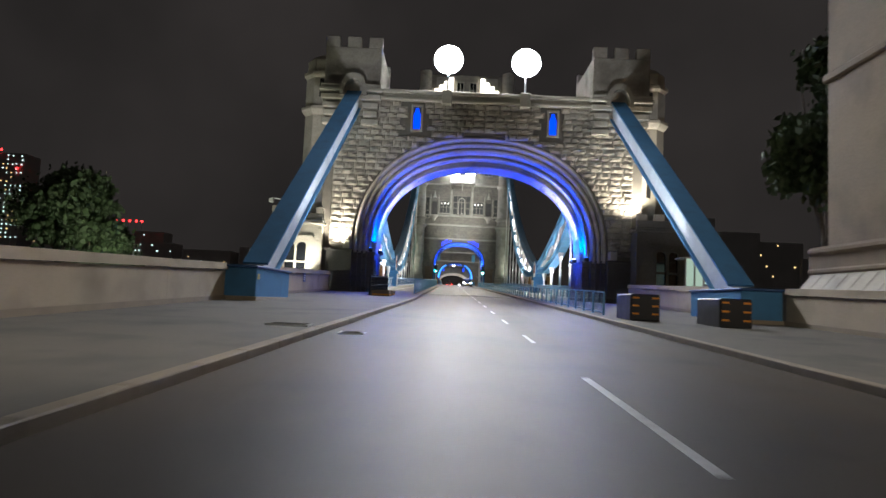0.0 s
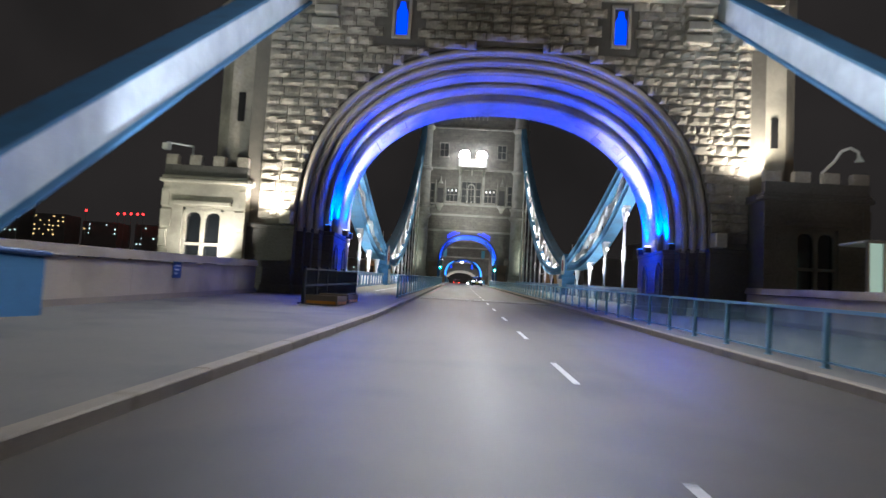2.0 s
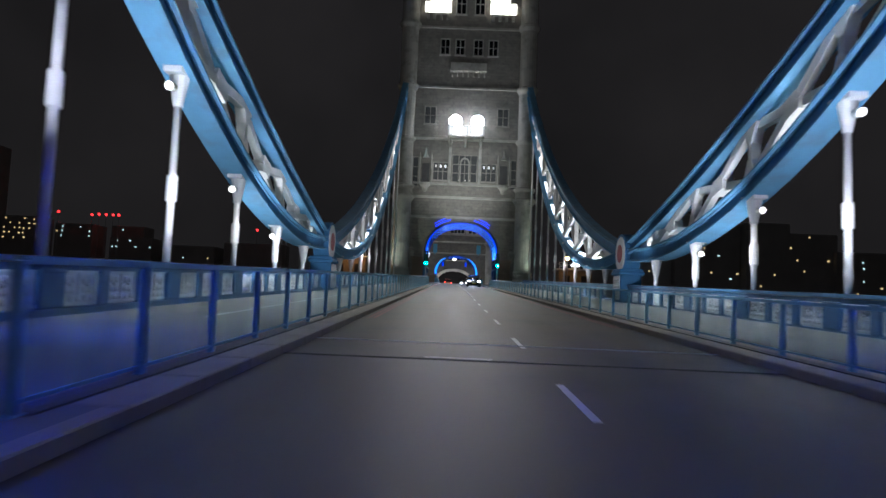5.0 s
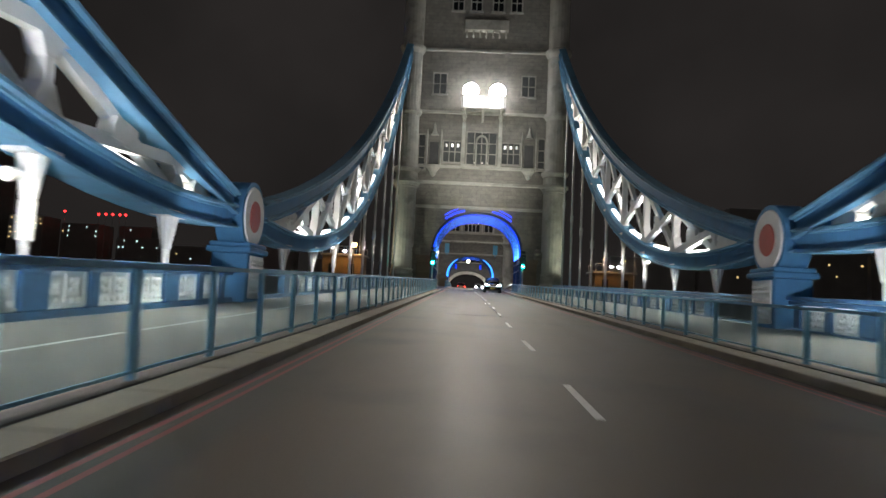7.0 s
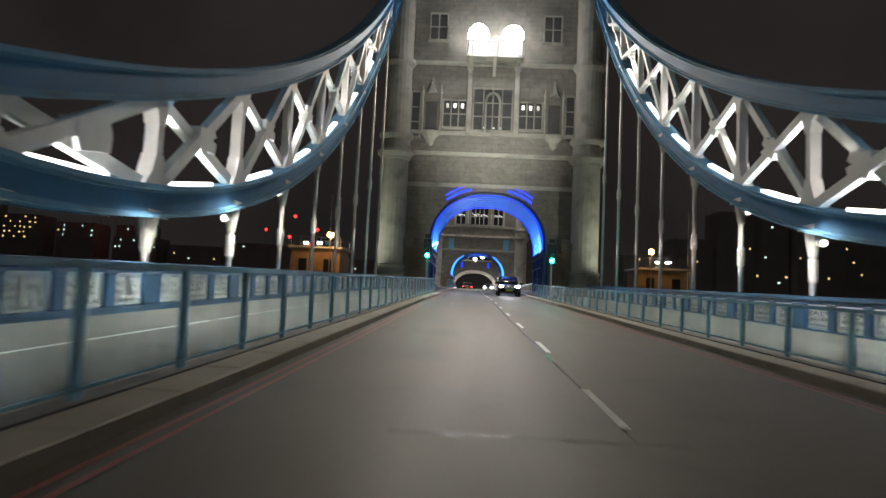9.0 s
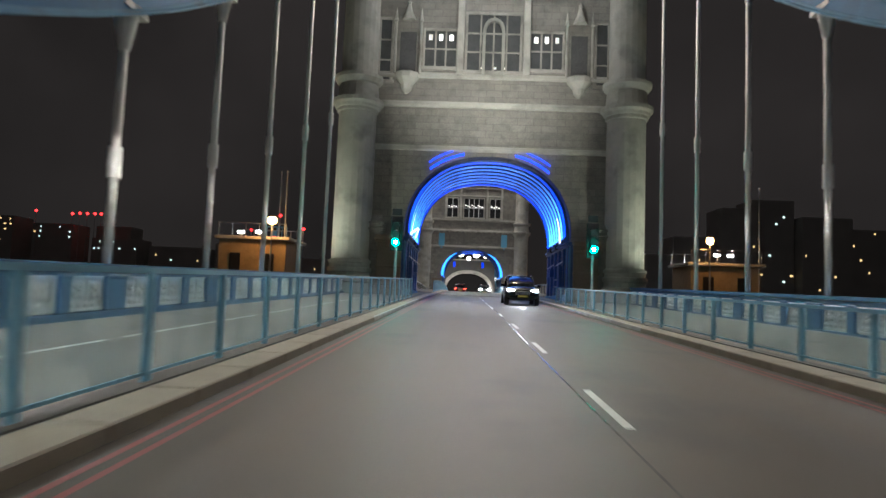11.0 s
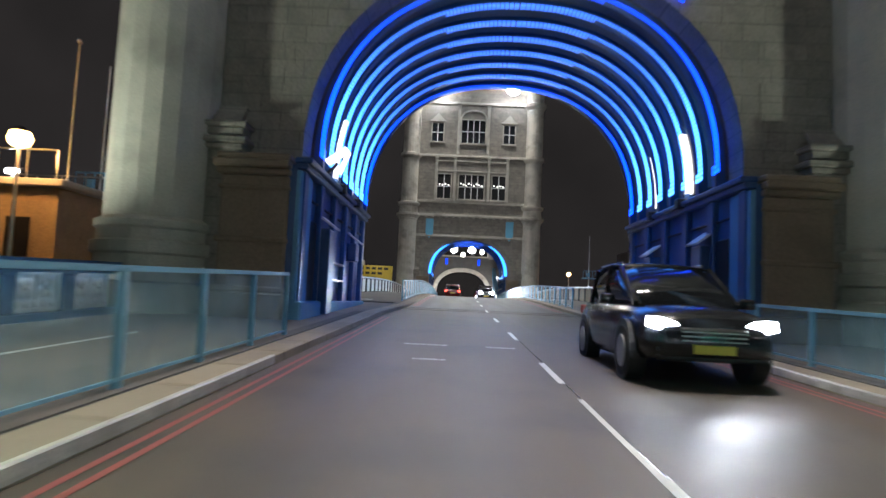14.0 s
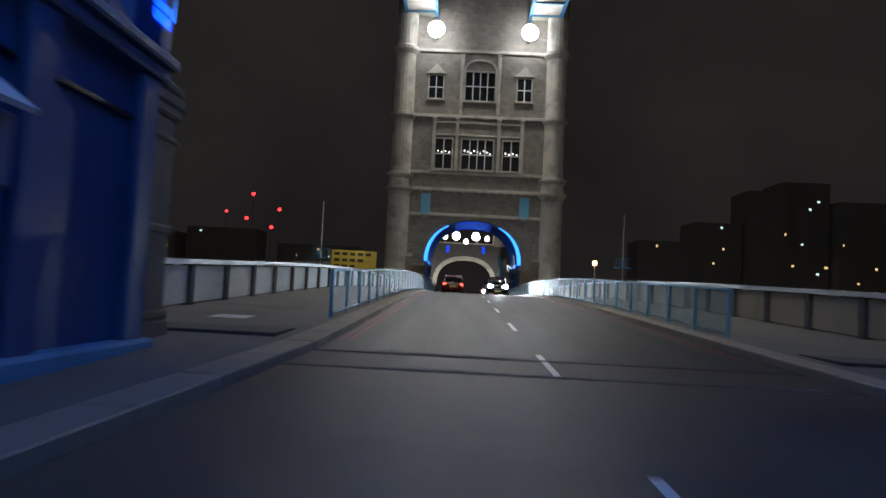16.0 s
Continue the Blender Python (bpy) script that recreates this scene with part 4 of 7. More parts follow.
def sash(root, cx, y, z0, z1, w, face=-1, arched=False, panes=2, rows=2, lights=0, seed=1, material=None, glass=None, bar=None):
    """A stone-framed window in a wall across the road; face: which way it looks along y."""
    rng = random.Random(seed)
    material = material or DRESSED
    d0, d1 = sorted((y + face * 0.16, y - face * 0.05))
    t = 0.16
    win = part("window", boxed(cx - w / 2, cx + w / 2, *sorted((y + face * 0.005, y + face * 0.03)), z0, z1), glass or DARKGLASS, root, "stone-framed window with mullions")
    bars("frame_bar", ((cx - w / 2 - t, cx - w / 2, d0, d1, z0, z1 + t), (cx + w / 2, cx + w / 2 + t, d0, d1, z0, z1 + t), (cx - w / 2, cx + w / 2, d0, d1, z1, z1 + t)), material, win)
    part("sill", boxed(cx - w / 2 - t - 0.1, cx + w / 2 + t + 0.1, *sorted((y + face * 0.26, y - face * 0.05)), z0 - t - 0.08, z0, 0.02), material, win)
    e0, e1 = sorted((y + face * 0.10, y + face * 0.02))
    for k in range(1, panes):
        x = cx - w / 2 + w * k / panes
        part("mullion", boxed(x - 0.06, x + 0.06, e0, e1, z0, z1), bar or material, win)
    for k in range(1, rows):
        z = z0 + (z1 - z0) * k / rows
        part("transom", boxed(cx - w / 2, cx + w / 2, e0 + 0.01, e1 - 0.01, z - 0.05, z + 0.05), bar or material, win)
    if arched:
        fr = bmesh.new()
        line = arch(w / 2, 0, w * 0.45, 12)
        slab_y(fr, [(cx - w / 2 - t, z1 + t)] + [(cx + x * 1.18, z1 + t + z * 1.2) for x, z in line] + [(cx + w / 2 + t, z1 + t)], d0, d1)
        part("arched_head", fr, material, win)
    for k in range(lights):
        x = cx - w / 2 + w * rng.uniform(0.12, 0.88)
        z = z0 + (z1 - z0) * rng.uniform(0.25, 0.8)
        part("room_light", boxed(x - 0.09, x + 0.09, *sorted((y + face * 0.032, y + face * 0.05)), z - 0.12, z + 0.12), LIT_WARM, win, "small lamp behind the glass")
    return win


def main_tower():
    root = thing("bridge_tower", (0, TY0, road_z(TY0)), "tall pale stone gothic bridge tower with turrets and blue-lit arch", "bridge tower")
    g = -7.0
    sp, cr = 8.6, 13.6
    part("wall", arch_wall(bmesh.new(), 5.5, sp, cr + 0.3, g, 8.4, 50.0, TY0, TY0 + 0.9, 32), TOWERSTONE, root, "stone land-side wall")
    part("wall", arch_wall(bmesh.new(), 5.5, sp, cr + 0.3, g, 8.4, 50.0, TY1 - 0.9, TY1, 32), TOWERSTONE, root, "stone river-side wall")
    for s in (-1, 1):
        part("side_wall", boxed(*sorted((s * 7.6, s * 8.4)), TY0 + 0.9, TY1 - 0.9, g, 50.0), TOWERSTONE, root)
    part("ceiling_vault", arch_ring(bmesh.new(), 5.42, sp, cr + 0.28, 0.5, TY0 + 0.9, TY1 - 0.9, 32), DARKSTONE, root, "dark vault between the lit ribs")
    part("upper_floor", boxed(-7.6, 7.6, TY0 + 0.9, TY1 - 0.9, 49.6, 50.0), ROOF, root)
    # courses of the plain wall, scored as bands of dressed stone
    for z, p in ((14.35, 0.14), (17.3, 0.3), (19.3, 0.2), (26.0, 0.3), (33.8, 0.34), (43.0, 0.34)):
        for y0, y1 in ((TY0 - p, TY0 + 0.05), (TY1 - 0.05, TY1 + p)):
            bm = boxed(-7.9, 7.9, y0, y1, z - 0.18, z + 0.05, 0.04)
            box(bm, -7.9, 7.9, y0 + (0.08 if y0 < TY0 else 0), y1 - (0.08 if y0 > TY0 else 0), z + 0.05, z + 0.22, 0.03)
            part("string_course", bm, DRESSED, root, "moulded stone string course")
    # turrets
    prof = [(1.36, g), (1.36, 5.2), (1.5, 5.25), (1.5, 5.5), (1.4, 5.55), (1.4, 5.85), (1.5, 5.9), (1.5, 6.15), (1.38, 6.2), (1.38, 6.45), (1.45, 6.5), (1.45, 6.65), (1.28, 6.75),
            (1.26, 16.45), (1.38, 16.5), (1.38, 16.68), (1.5, 16.74), (1.56, 16.9), (1.72, 17.05), (1.72, 17.3), (1.4, 17.4), (1.3, 18.35), (1.44, 18.42), (1.62, 18.7), (1.62, 18.92), (1.2, 19.05),
            (1.2, 25.3), (1.5, 25.7), (1.5, 26.05), (1.22, 26.15), (1.22, 33.0), (1.55, 33.5), (1.6, 33.9), (1.25, 34.1), (1.25, 42.5), (1.6, 43.0), (1.6, 43.4), (1.3, 43.6), (1.3, 50.5)]
    for sx in (-1, 1):
        for y in (TY0 - 0.2, TY1 + 0.2):
            part("turret", turret(bmesh.new(), sx * 8.9, y, prof, 20), DRESSED, root, "round pale stone corner turret with moulded bands")
    # blocks at the foot of the arch with a moulded cap, and the stepped buttress between block and turret
    for s in (-1, 1):
        for y0, y1 in ((TY0 - 1.1, TY0), (TY1, TY1 + 1.1)):
            block = part("pier_block", boxed(*sorted((s * 5.5, s * 7.1)), y0, y1, g, 7.86, 0.05), BROWNSTONE, root, "brown stone block at the arch foot")
            for d, za, zb in ((0.10, 7.86, 8.02), (0.20, 8.02, 8.2), (0.12, 8.2, 8.36), (0.05, 7.5, 7.62), (0.07, 6.25, 6.4), (0.12, 4.0, 5.1), (0.08, 5.1, 5.25)):
                part("moulding", boxed(*sorted((s * 5.47, s * (7.12 + d * 0.8))), y0 - d, y1 + d, za, zb, 0.04), BROWNSTONE, block)
            f = -1 if y0 < TY0 else 1
            yw = TY0 if f < 0 else TY1
            but = part("buttress", boxed(*sorted((s * 6.9, s * 7.95)), *sorted((yw + f * 0.55, yw)), g, 8.9, 0.04), TOWERSTONE, root, "stepped stone buttress beside the turret")
            for d, za, zb in ((0.10, 8.55, 8.7), (0.18, 8.7, 8.86), (0.08, 8.9, 9.1), (0.16, 9.1, 9.24)):
                part("moulding", boxed(*sorted((s * (6.9 - d), s * (7.95 + d * 0.4))), *sorted((yw + f * (0.55 + d), yw)), za, zb, 0.03), TOWERSTONE, but)
            part("weathering", beam(bmesh.new(), (s * 7.42, yw + f * 0.45, 9.26), (s * 7.42, yw + f * 0.05, 9.7), 1.0, 0.12), TOWERSTONE, but)
    # arch ribs: a painted steel band with a row of small lamps along its edge
    line = arch(5.15, sp + 0.1, cr + 0.05, 300)
    for k in range(8):
        y = TY0 + 0.92 + k * 1.2
        rib = part("rib", arch_ring(bmesh.new(), 5.17, sp - 0.3, cr + 0.08, 0.34, y, y + 0.26, 36), DEEPBLUE, root, "painted steel rib of the arch")
        bm = bmesh.new()
        for q in range(0, 300, 2):
            (xa, za), (xb, zb) = line[q], line[q + 1]
            xb, zb = xa + (xb - xa) * 1.6, za + (zb - za) * 1.6
            ribbon(bm, [[(x, y - 0.03, z), (x, y + 0.2, z), (x * 1.02, y + 0.2, z + 0.08), (x * 1.02, y - 0.03, z + 0.08), (x, y - 0.03, z)] for x, z in ((xa, za), (xb, zb))])
        part("light_strip", bm, STRIP_INNER if 0 < k < 7 else STRIP_OUTER, rib, "strip of small blue lamps along the rib")
    for s in (-1, 1):
        for c0, c1, dz in ((0.30, 0.72, 0.0), (0.42, 0.74, 0.42)):
            row = [p for p in arch(5.6 + dz, sp + 0.2, cr + 0.5 + dz, 60) if c0 < s * p[0] / 5.6 < c1]
            rows = [[(x, TY0 - 0.06, z), (x, TY0 - 0.16, z + 0.03), (x * 1.01, TY0 - 0.06, z + (0.14 if dz == 0 else 0.07))] for x, z in row]
            # Dripstone's blue light is put in as emission.
            part("hood_glow", ribbon(bmesh.new(), rows), HOOD_BLUE, root, "short glowing line in place of blue light on the dripstone")
    for s in (-1, 1):
        for y in (143.25, 146.1):
            part("uplight", boxed(*sorted((s * 4.9, s * 5.25)), y - 0.14, y + 0.14, sp - 0.45, sp - 0.15, 0.03), BLACK, root, "black uplight box")
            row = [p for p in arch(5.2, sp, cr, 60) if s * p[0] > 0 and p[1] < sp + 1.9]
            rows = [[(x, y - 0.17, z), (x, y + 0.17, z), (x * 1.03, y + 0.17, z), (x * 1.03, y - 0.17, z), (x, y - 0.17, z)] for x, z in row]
            # The rib foot glows itself, in place of the uplight on it.
            part("rib_foot_glow", ribbon(bmesh.new(), rows), RIB_GLOW, root, "foot of a rib that glows in place of uplight")
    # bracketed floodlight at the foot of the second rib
    # Housing and reflector carry the lamp's light as emission.
    fl = part("bracket_flood", beam(bmesh.new(), (-5.2, 141.6, 8.75), (-4.65, 141.6, 9.15), 0.5, 0.06, (0, 1, 0)), RIB_GLOW, root, "white flood housing that glows in place of its lamp's light")
    part("reflector", beam(bmesh.new(), (-4.82, 141.5, 8.45), (-4.62, 141.7, 9.1), 0.34, 0.05, (0, 1, 0)), RIB_GLOW, fl)
    part("bracket", beam(bmesh.new(), (-5.3, 141.6, 8.3), (-4.9, 141.6, 8.75), 0.08, 0.08, (0, 1, 0)), BLACK, fl)
    # blue steel lining of the passage
    for s in (-1, 1):
        bm = boxed(*sorted((s * 5.34, s * 5.62)), TY0 - 1.0, TY1 - 0.02, 4.0, 8.15)
        lining = part("lining", bm, DEEPBLUE, root, "dark blue painted steel lining with pilasters")
        for k in range(6):
            y = TY0 - 0.85 + k * 1.98
            part("pilaster", boxed(*sorted((s * 5.18, s * 5.36)), y, y + 0.42, 4.9, 8.05, 0.03), DEEPBLUE, lining)
        bm = boxed(*sorted((s * 5.10, s * 5.42)), TY0 - 1.0, TY1 - 0.02, 8.05, 8.2, 0.03)
        box(bm, *sorted((s * 5.00, s * 5.42)), TY0 - 1.0, TY1 - 0.02, 8.2, 8.34, 0.03)
        part("cornice", bm, DEEPBLUE, lining)
        part("plinth", boxed(*sorted((s * 5.08, s * 5.42)), TY0 - 1.0, TY1 - 0.02, 4.0, 4.95, 0.04), PALEBLUE, lining, "paler blue plinth")
        for z in (5.55, 6.05):
            part("rail", boxed(*sorted((s * 5.15, s * 5.36)), TY0 + 1.6, TY0 + 5.0, z, z + 0.06), STEEL, lining)
        # light blue end pilaster, kiosks with sloping lids, doors and a conduit
        part("end_pilaster", boxed(*sorted((s * 5.22, s * 5.36)), TY0 - 1.02, TY0 + 0.15, 4.9, 8.02, 0.03), PALEBLUE, lining, "paler blue end pilaster")
        part("door", boxed(*sorted((s * 5.28, s * 5.36)), TY0 + 0.3, TY0 + 1.2, 4.95, 7.0, 0.02), BLACK, lining, "dark service door")
        for y in (TY0 + 1.3, TY0 + 5.9):
            kb = part("kiosk", boxed(*sorted((s * 4.94, s * 5.36)), y, y + 0.75, 4.6 if y < TY0 + 3 else 6.3, 6.9, 0.03), DEEPBLUE, lining, "steel service box")
            # White lid colour stands for light on the sloping box top.
            part("lid", beam(bmesh.new(), (s * 5.32, y + 0.375, 7.3), (s * 4.82, y + 0.375, 6.93), 0.85, 0.05, (0, 1, 0)), WHITEPAINT, kb, "sloping lid, white to paint the light on it")
        part("conduit", tube(bmesh.new(), (s * 5.30, TY0 - 0.4, 7.5), (s * 5.30, TY1 - 0.3, 7.5), 0.035, 0.035, 8), BLACK, lining)
    # land-side windows, niches and the floodlit balcony
    for s in (-1, 1):
        sw = sash(root, s * 3.55, TY0, 19.9, 22.4, 2.1, -1, False, 3, 2, material=STONE, glass=HAZEGLASS)
        for k in range(3):
            xx = s * 3.55 + (k - 1) * 0.7
            part("room_light", boxed(xx - 0.12, xx + 0.12, TY0 - 0.06, TY0 - 0.035, 21.75, 22.15, 0.01), LIT_PALE if k != 1 + s else LIT_DULL, sw, "lit top pane")
        # Slot window added to paint the shadowed recess between wall and turret.
        sash(root, s * 7.25, TY0, 18.9, 23.1, 0.7, -1, False, 1, 3, material=STONE, glass=HAZEGLASS)
        part("pilaster", boxed(*sorted((s * 2.0, s * 2.45)), TY0 - 0.3, TY0, 19.4, 25.4, 0.04), DRESSED, root, "pale stone pilaster")
        part("pilaster_cap", boxed(*sorted((s * 1.9, s * 2.55)), TY0 - 0.4, TY0, 25.4, 25.75, 0.06), DRESSED, root)
        sash(root, s * 5.4, TY0, 28.3, 30.8, 1.5, -1, False, 2, 2, material=STONE, glass=HAZEGLASS)
        sash(root, s * 3.6, TY0, 38.9, 41.2, 1.2, -1, False, 2, 2)
        sash(root, s * 1.35, TY0, 38.9, 41.2, 1.2, -1, False, 2, 2)
        sash(root, s * 1.4, TY0, 45.2, 48.4, 1.3, -1, False, 2, 2)
        # oriel niche beside the windows
        nx = s * 5.75
        # The niche's inner shade is a dark plate on the wall.
        niche = part("niche", boxed(nx - 0.55, nx + 0.55, TY0 - 0.03, TY0 + 0.01, 19.4, 22.3), DARKSTONE, root, "dark plate that paints the shade under a carved canopy")
        part("niche_arch", arch_ring(bmesh.new(), 0.55, 22.2, 23.1, 0.2, TY0 - 0.34, TY0 + 0.02, 12, legs=19.4), DRESSED, niche, "pale stone arch of the niche")
        part("niche_base", turret(bmesh.new(), nx, TY0 - 0.05, [(0.1, 18.0), (0.35, 18.25), (0.42, 18.6), (0.8, 19.0), (0.85, 19.3), (0.75, 19.4)], 10), DRESSED, niche, "carved corbel")
        part("gablet", turret(bmesh.new(), nx, TY0 - 0.1, [(0.5, 23.1), (0.25, 23.6), (0.1, 24.2), (0.16, 24.3), (0.02, 24.6)], 6), DRESSED, niche)
        for dx in (-0.85, 0.85):
            part("pinnacle", turret(bmesh.new(), nx + dx, TY0 - 0.16, [(0.1, 19.4), (0.1, 22.9), (0.17, 23.0), (0.12, 23.15), (0.02, 23.9)], 6), DRESSED, niche)
    cw = sash(root, 0, TY0, 19.7, 23.6, 3.5, -1, False, 4, 3, material=STONE, glass=HAZEGLASS)
    for xx in (-0.75, 0.1, 0.75):
        part("room_light", boxed(xx - 0.14, xx + 0.14, TY0 - 0.06, TY0 - 0.035, 19.85, 20.0), LIT_DULL, cw, "dim lamp at the sill")
    ub = part("upper_balcony", boxed(-2.7, 2.7, TY0 - 0.9, TY0, 36.2, 37.5, 0.06), DRESSED, root, "pale stone upper balcony")
    for k in range(7):
        part("corbel", boxed(-2.5 + k * 0.8, -2.3 + k * 0.8, TY0 - 0.7, TY0, 35.5, 36.2, 0.04), DRESSED, ub)
    # balcony with the floodlights
    bm = boxed(-2.65, 2.65, TY0 - 1.6, TY0, 26.2, 26.45, 0.04)
    for x in (-2.2, 0, 2.2):
        beam(bm, (x, TY0 - 0.1, 24.9), (x, TY0 - 1.4, 26.2), 0.3, 0.3)
    balcony = part("balcony", bm, DRESSED, root, "pale stone balcony brightened by added lamps")
    # Solid panel added behind the balusters to reflect the fill light.
    part("front_panel", boxed(-2.65, 2.65, TY0 - 1.47, TY0 - 1.4, 26.25, 27.7), CASTWHITE, balcony, "white panel added to catch light on the balcony front")
    for k in range(12):
        x = -2.5 + k * 5.0 / 11
        part("baluster", tube(bmesh.new(), (x, TY0 - 1.5, 26.45), (x, TY0 - 1.5, 27.7), 0.07, 0.07, 8), DRESSED, balcony)
    part("rail", boxed(-2.65, 2.65, TY0 - 1.62, TY0 - 1.38, 27.7, 27.86, 0.03), DRESSED, balcony)
    for s in (-1, 1):
        h = part("flood_head", boxed(s * 1.6 - 0.8, s * 1.6 + 0.8, TY0 - 1.2, TY0 - 0.7, 27.5, 29.3, 0.06), BLACK, root, "black flood head on the balcony")
        part("lens", turret_y(s * 1.6, TY0 - 1.26, 28.45, 0.95, 0.05, 28), FLOOD, h, "glaring white lens")
        # high bays, with glowing panels in place of floodlight on their stone
        bm = boxed(s * 4.9 - 1.7, s * 4.9 + 1.7, TY0 - 0.6, TY0, 45.0, 49.4, 0.05)
        bay = part("bay", bm, DRESSED, root, "high stone bay faced with panels that glow for floodlight")
        for q in range(4):
            x = s * 4.9 - 1.5 + q * 1.0
            part("bracket", boxed(x - 0.22, x + 0.22, TY0 - 0.55, TY0, 44.2, 45.0, 0.05), DRESSED, bay)
            part("bay_panel_glow", boxed(x - 0.44, x + 0.44, TY0 - 0.68, TY0 - 0.62, 45.1, 46.7 + 0.85 * (q if s < 0 else 3 - q)), BAY_GLOW, bay, "panel glowing in place of floodlight on the bay")
    # river-side windows and shields
    for s in (-1, 1):
        # Bars are white to paint the floodlight that falls on the mullions.
        sash(root, s * 5.2, TY1, 28.1, 30.8, 1.6, 1, False, 2, 2, bar=WHITEPAINT)
        hall = sash(root, s * 3.95, TY1, 19.8, 23.3, 1.9, 1, False, 2, 2, glass=HALLGLASS, bar=WHITEPAINT)
        for k in range(4):
            xx, zz = s * 3.95 - 0.66 + k * 0.44, 21.75 + 0.12 * (k % 2)
            part("room_light", turret_y(xx, TY1 + 0.05, zz, 0.1, 0.03), LIT_PALE, hall, "chandelier lamp behind the glass")
        bm = bmesh.new()
        slab_y(bm, [(s * 5.75 - 0.55, 16.75), (s * 5.75 - 0.55, 14.6), (s * 5.75, 13.9), (s * 5.75 + 0.55, 14.6), (s * 5.75 + 0.55, 16.75)], TY1, TY1 + 0.12)
        part("lit_face_arc", ribbon(bmesh.new(), [[(x, TY1 + 0.12, z), (x * 1.075, TY1 + 0.12, z + 0.02)] for x, z in arch(5.2, sp + 0.3, cr + 0.06, 48) if s * x > 2.6]), LED_AZURE, root, "bright blue light line on the arch face")
        part("shield", bm, SHIELDBLUE, root, "painted blue shield on the wall")
    # stone framing of the river-side windows
    for z0, z1, xs in ((26.35, 33.3, (-2.15, 2.15)), (19.5, 25.6, (-5.15, -2.45, 2.45, 5.15))):
        for x in xs:
            part("pilaster", boxed(x - 0.2, x + 0.2, TY1, TY1 + 0.24, z0, z1, 0.03), DRESSED, root, "pale stone pilaster")
            part("pilaster_cap", boxed(x - 0.28, x + 0.28, TY1, TY1 + 0.34, z1, z1 + 0.24, 0.03), DRESSED, root)
    for z in (19.2, 23.7, 25.2):
        part("window_band", boxed(-5.4, 5.4, TY1, TY1 + 0.2, z, z + 0.2, 0.03), DRESSED, root, "pale moulded band")
    for k in range(14):
        part("dentil", boxed(-6.6 + k * 0.98, -6.25 + k * 0.98, TY1, TY1 + 0.26, 17.0, 17.3, 0.02), DRESSED, root)
    part("window_arch", arch_ring(bmesh.new(), 1.75, 31.4, 32.7, 0.22, TY1, TY1 + 0.28, 16, legs=27.8), DRESSED, root, "round stone arch of the middle window")
    for s in (-1, 1):
        part("window_hood", boxed(s * 5.2 - 1.15, s * 5.2 + 1.15, TY1, TY1 + 0.32, 31.0, 31.22, 0.03), DRESSED, root)
        gb = slab_y(bmesh.new(), [(s * 5.2 - 1.0, 31.22), (s * 5.2 + 1.0, 31.22), (s * 5.2, 32.3)], TY1, TY1 + 0.2)
        part("window_gable", gb, DRESSED, root)
    sash(root, 0, TY1, 28.0, 31.4, 3.4, 1, False, 4, 2, bar=WHITEPAINT)
    hall = sash(root, 0, TY1, 19.8, 23.3, 3.6, 1, False, 4, 2, glass=HALLGLASS, bar=WHITEPAINT)
    for k in range(9):
        xx, zz = -1.5 + k * 0.375, 21.75 + 0.14 * (k % 3)
        part("room_light", turret_y(xx, TY1 + 0.05, zz, 0.1, 0.03), LIT_PALE, hall, "chandelier lamp behind the glass")
    return root


south_tower = main_tower()
# lit footing lamps on the river side under the walkways
for s in (-1, 1):
    x, y, z = s * 5.4, TY1 + 1.9, 35.0
    h = part("flood_head", boxed(x - 0.7, x + 0.7, y - 0.4, y + 0.1, z, z + 1.3, 0.05), BLACK, south_tower, "black flood head under the walkway")
    part("lens", turret_y(x, y + 0.12, z + 0.65, 0.95, 0.05), FLOOD, h, "glaring white lens")
    part("flood_bracket", beam(bmesh.new(), (x, TY1, z + 0.2), (x, y, z + 0.2), 0.2, 0.2), STEEL, south_tower)
north_tower = other_side(south_tower)

# high walkways between the towers
for s in (-1, 1):
    root = thing("high_walkway", (s * 7.2, TY1, 38.0), "pale blue lattice steel walkway high between the towers", "walkway", "high walkways")
    part("soffit", boxed(s * 7.2 - 1.7, s * 7.2 + 1.7, TY1, 2 * MID - TY1, 38.0, 38.25), DRESSED, root, "pale underside")
    for dx in (-1.75, 1.75):
        part("lower_chord", boxed(s * 7.2 + dx - 0.18, s * 7.2 + dx + 0.18, TY1, 2 * MID - TY1, 37.7, 38.3), BLUEPAINT, root)
        part("upper_chord", boxed(s * 7.2 + dx - 0.18, s * 7.2 + dx + 0.18, TY1, 2 * MID - TY1, 42.0, 42.5), BLUEPAINT, root)
        bm = bmesh.new()
        ys = along(TY1, 2 * MID - TY1, 3.4)
        for a, b in zip(ys, ys[1:]):
            beam(bm, (s * 7.2 + dx, a, 38.2), (s * 7.2 + dx, b, 42.1), 0.12, 0.22)
            beam(bm, (s * 7.2 + dx, b, 38.2), (s * 7.2 + dx, a, 42.1), 0.12, 0.22)
        part("lattice", bm, WHITEPAINT, root)
    for y in along(TY1 + 1.5, 2 * MID - TY1 - 1.5, 3.4):
        part("cross_beam", boxed(s * 7.2 - 1.6, s * 7.2 + 1.6, y - 0.12, y + 0.12, 37.82, 38.0), PALEBLUE, root)

# ---------------------------------------------------------------- chains and hangers
CX = 9.15
PIN = (83.5, 5.66)
TOP = (140.6, 35.2)
LAND = (50.0, 15.2)
HANG_LONG = [89.1 + 5.44 * k for k in range(9)]
HANG_SHORT = [56.2 + 5.46 * k for k in range(5)]


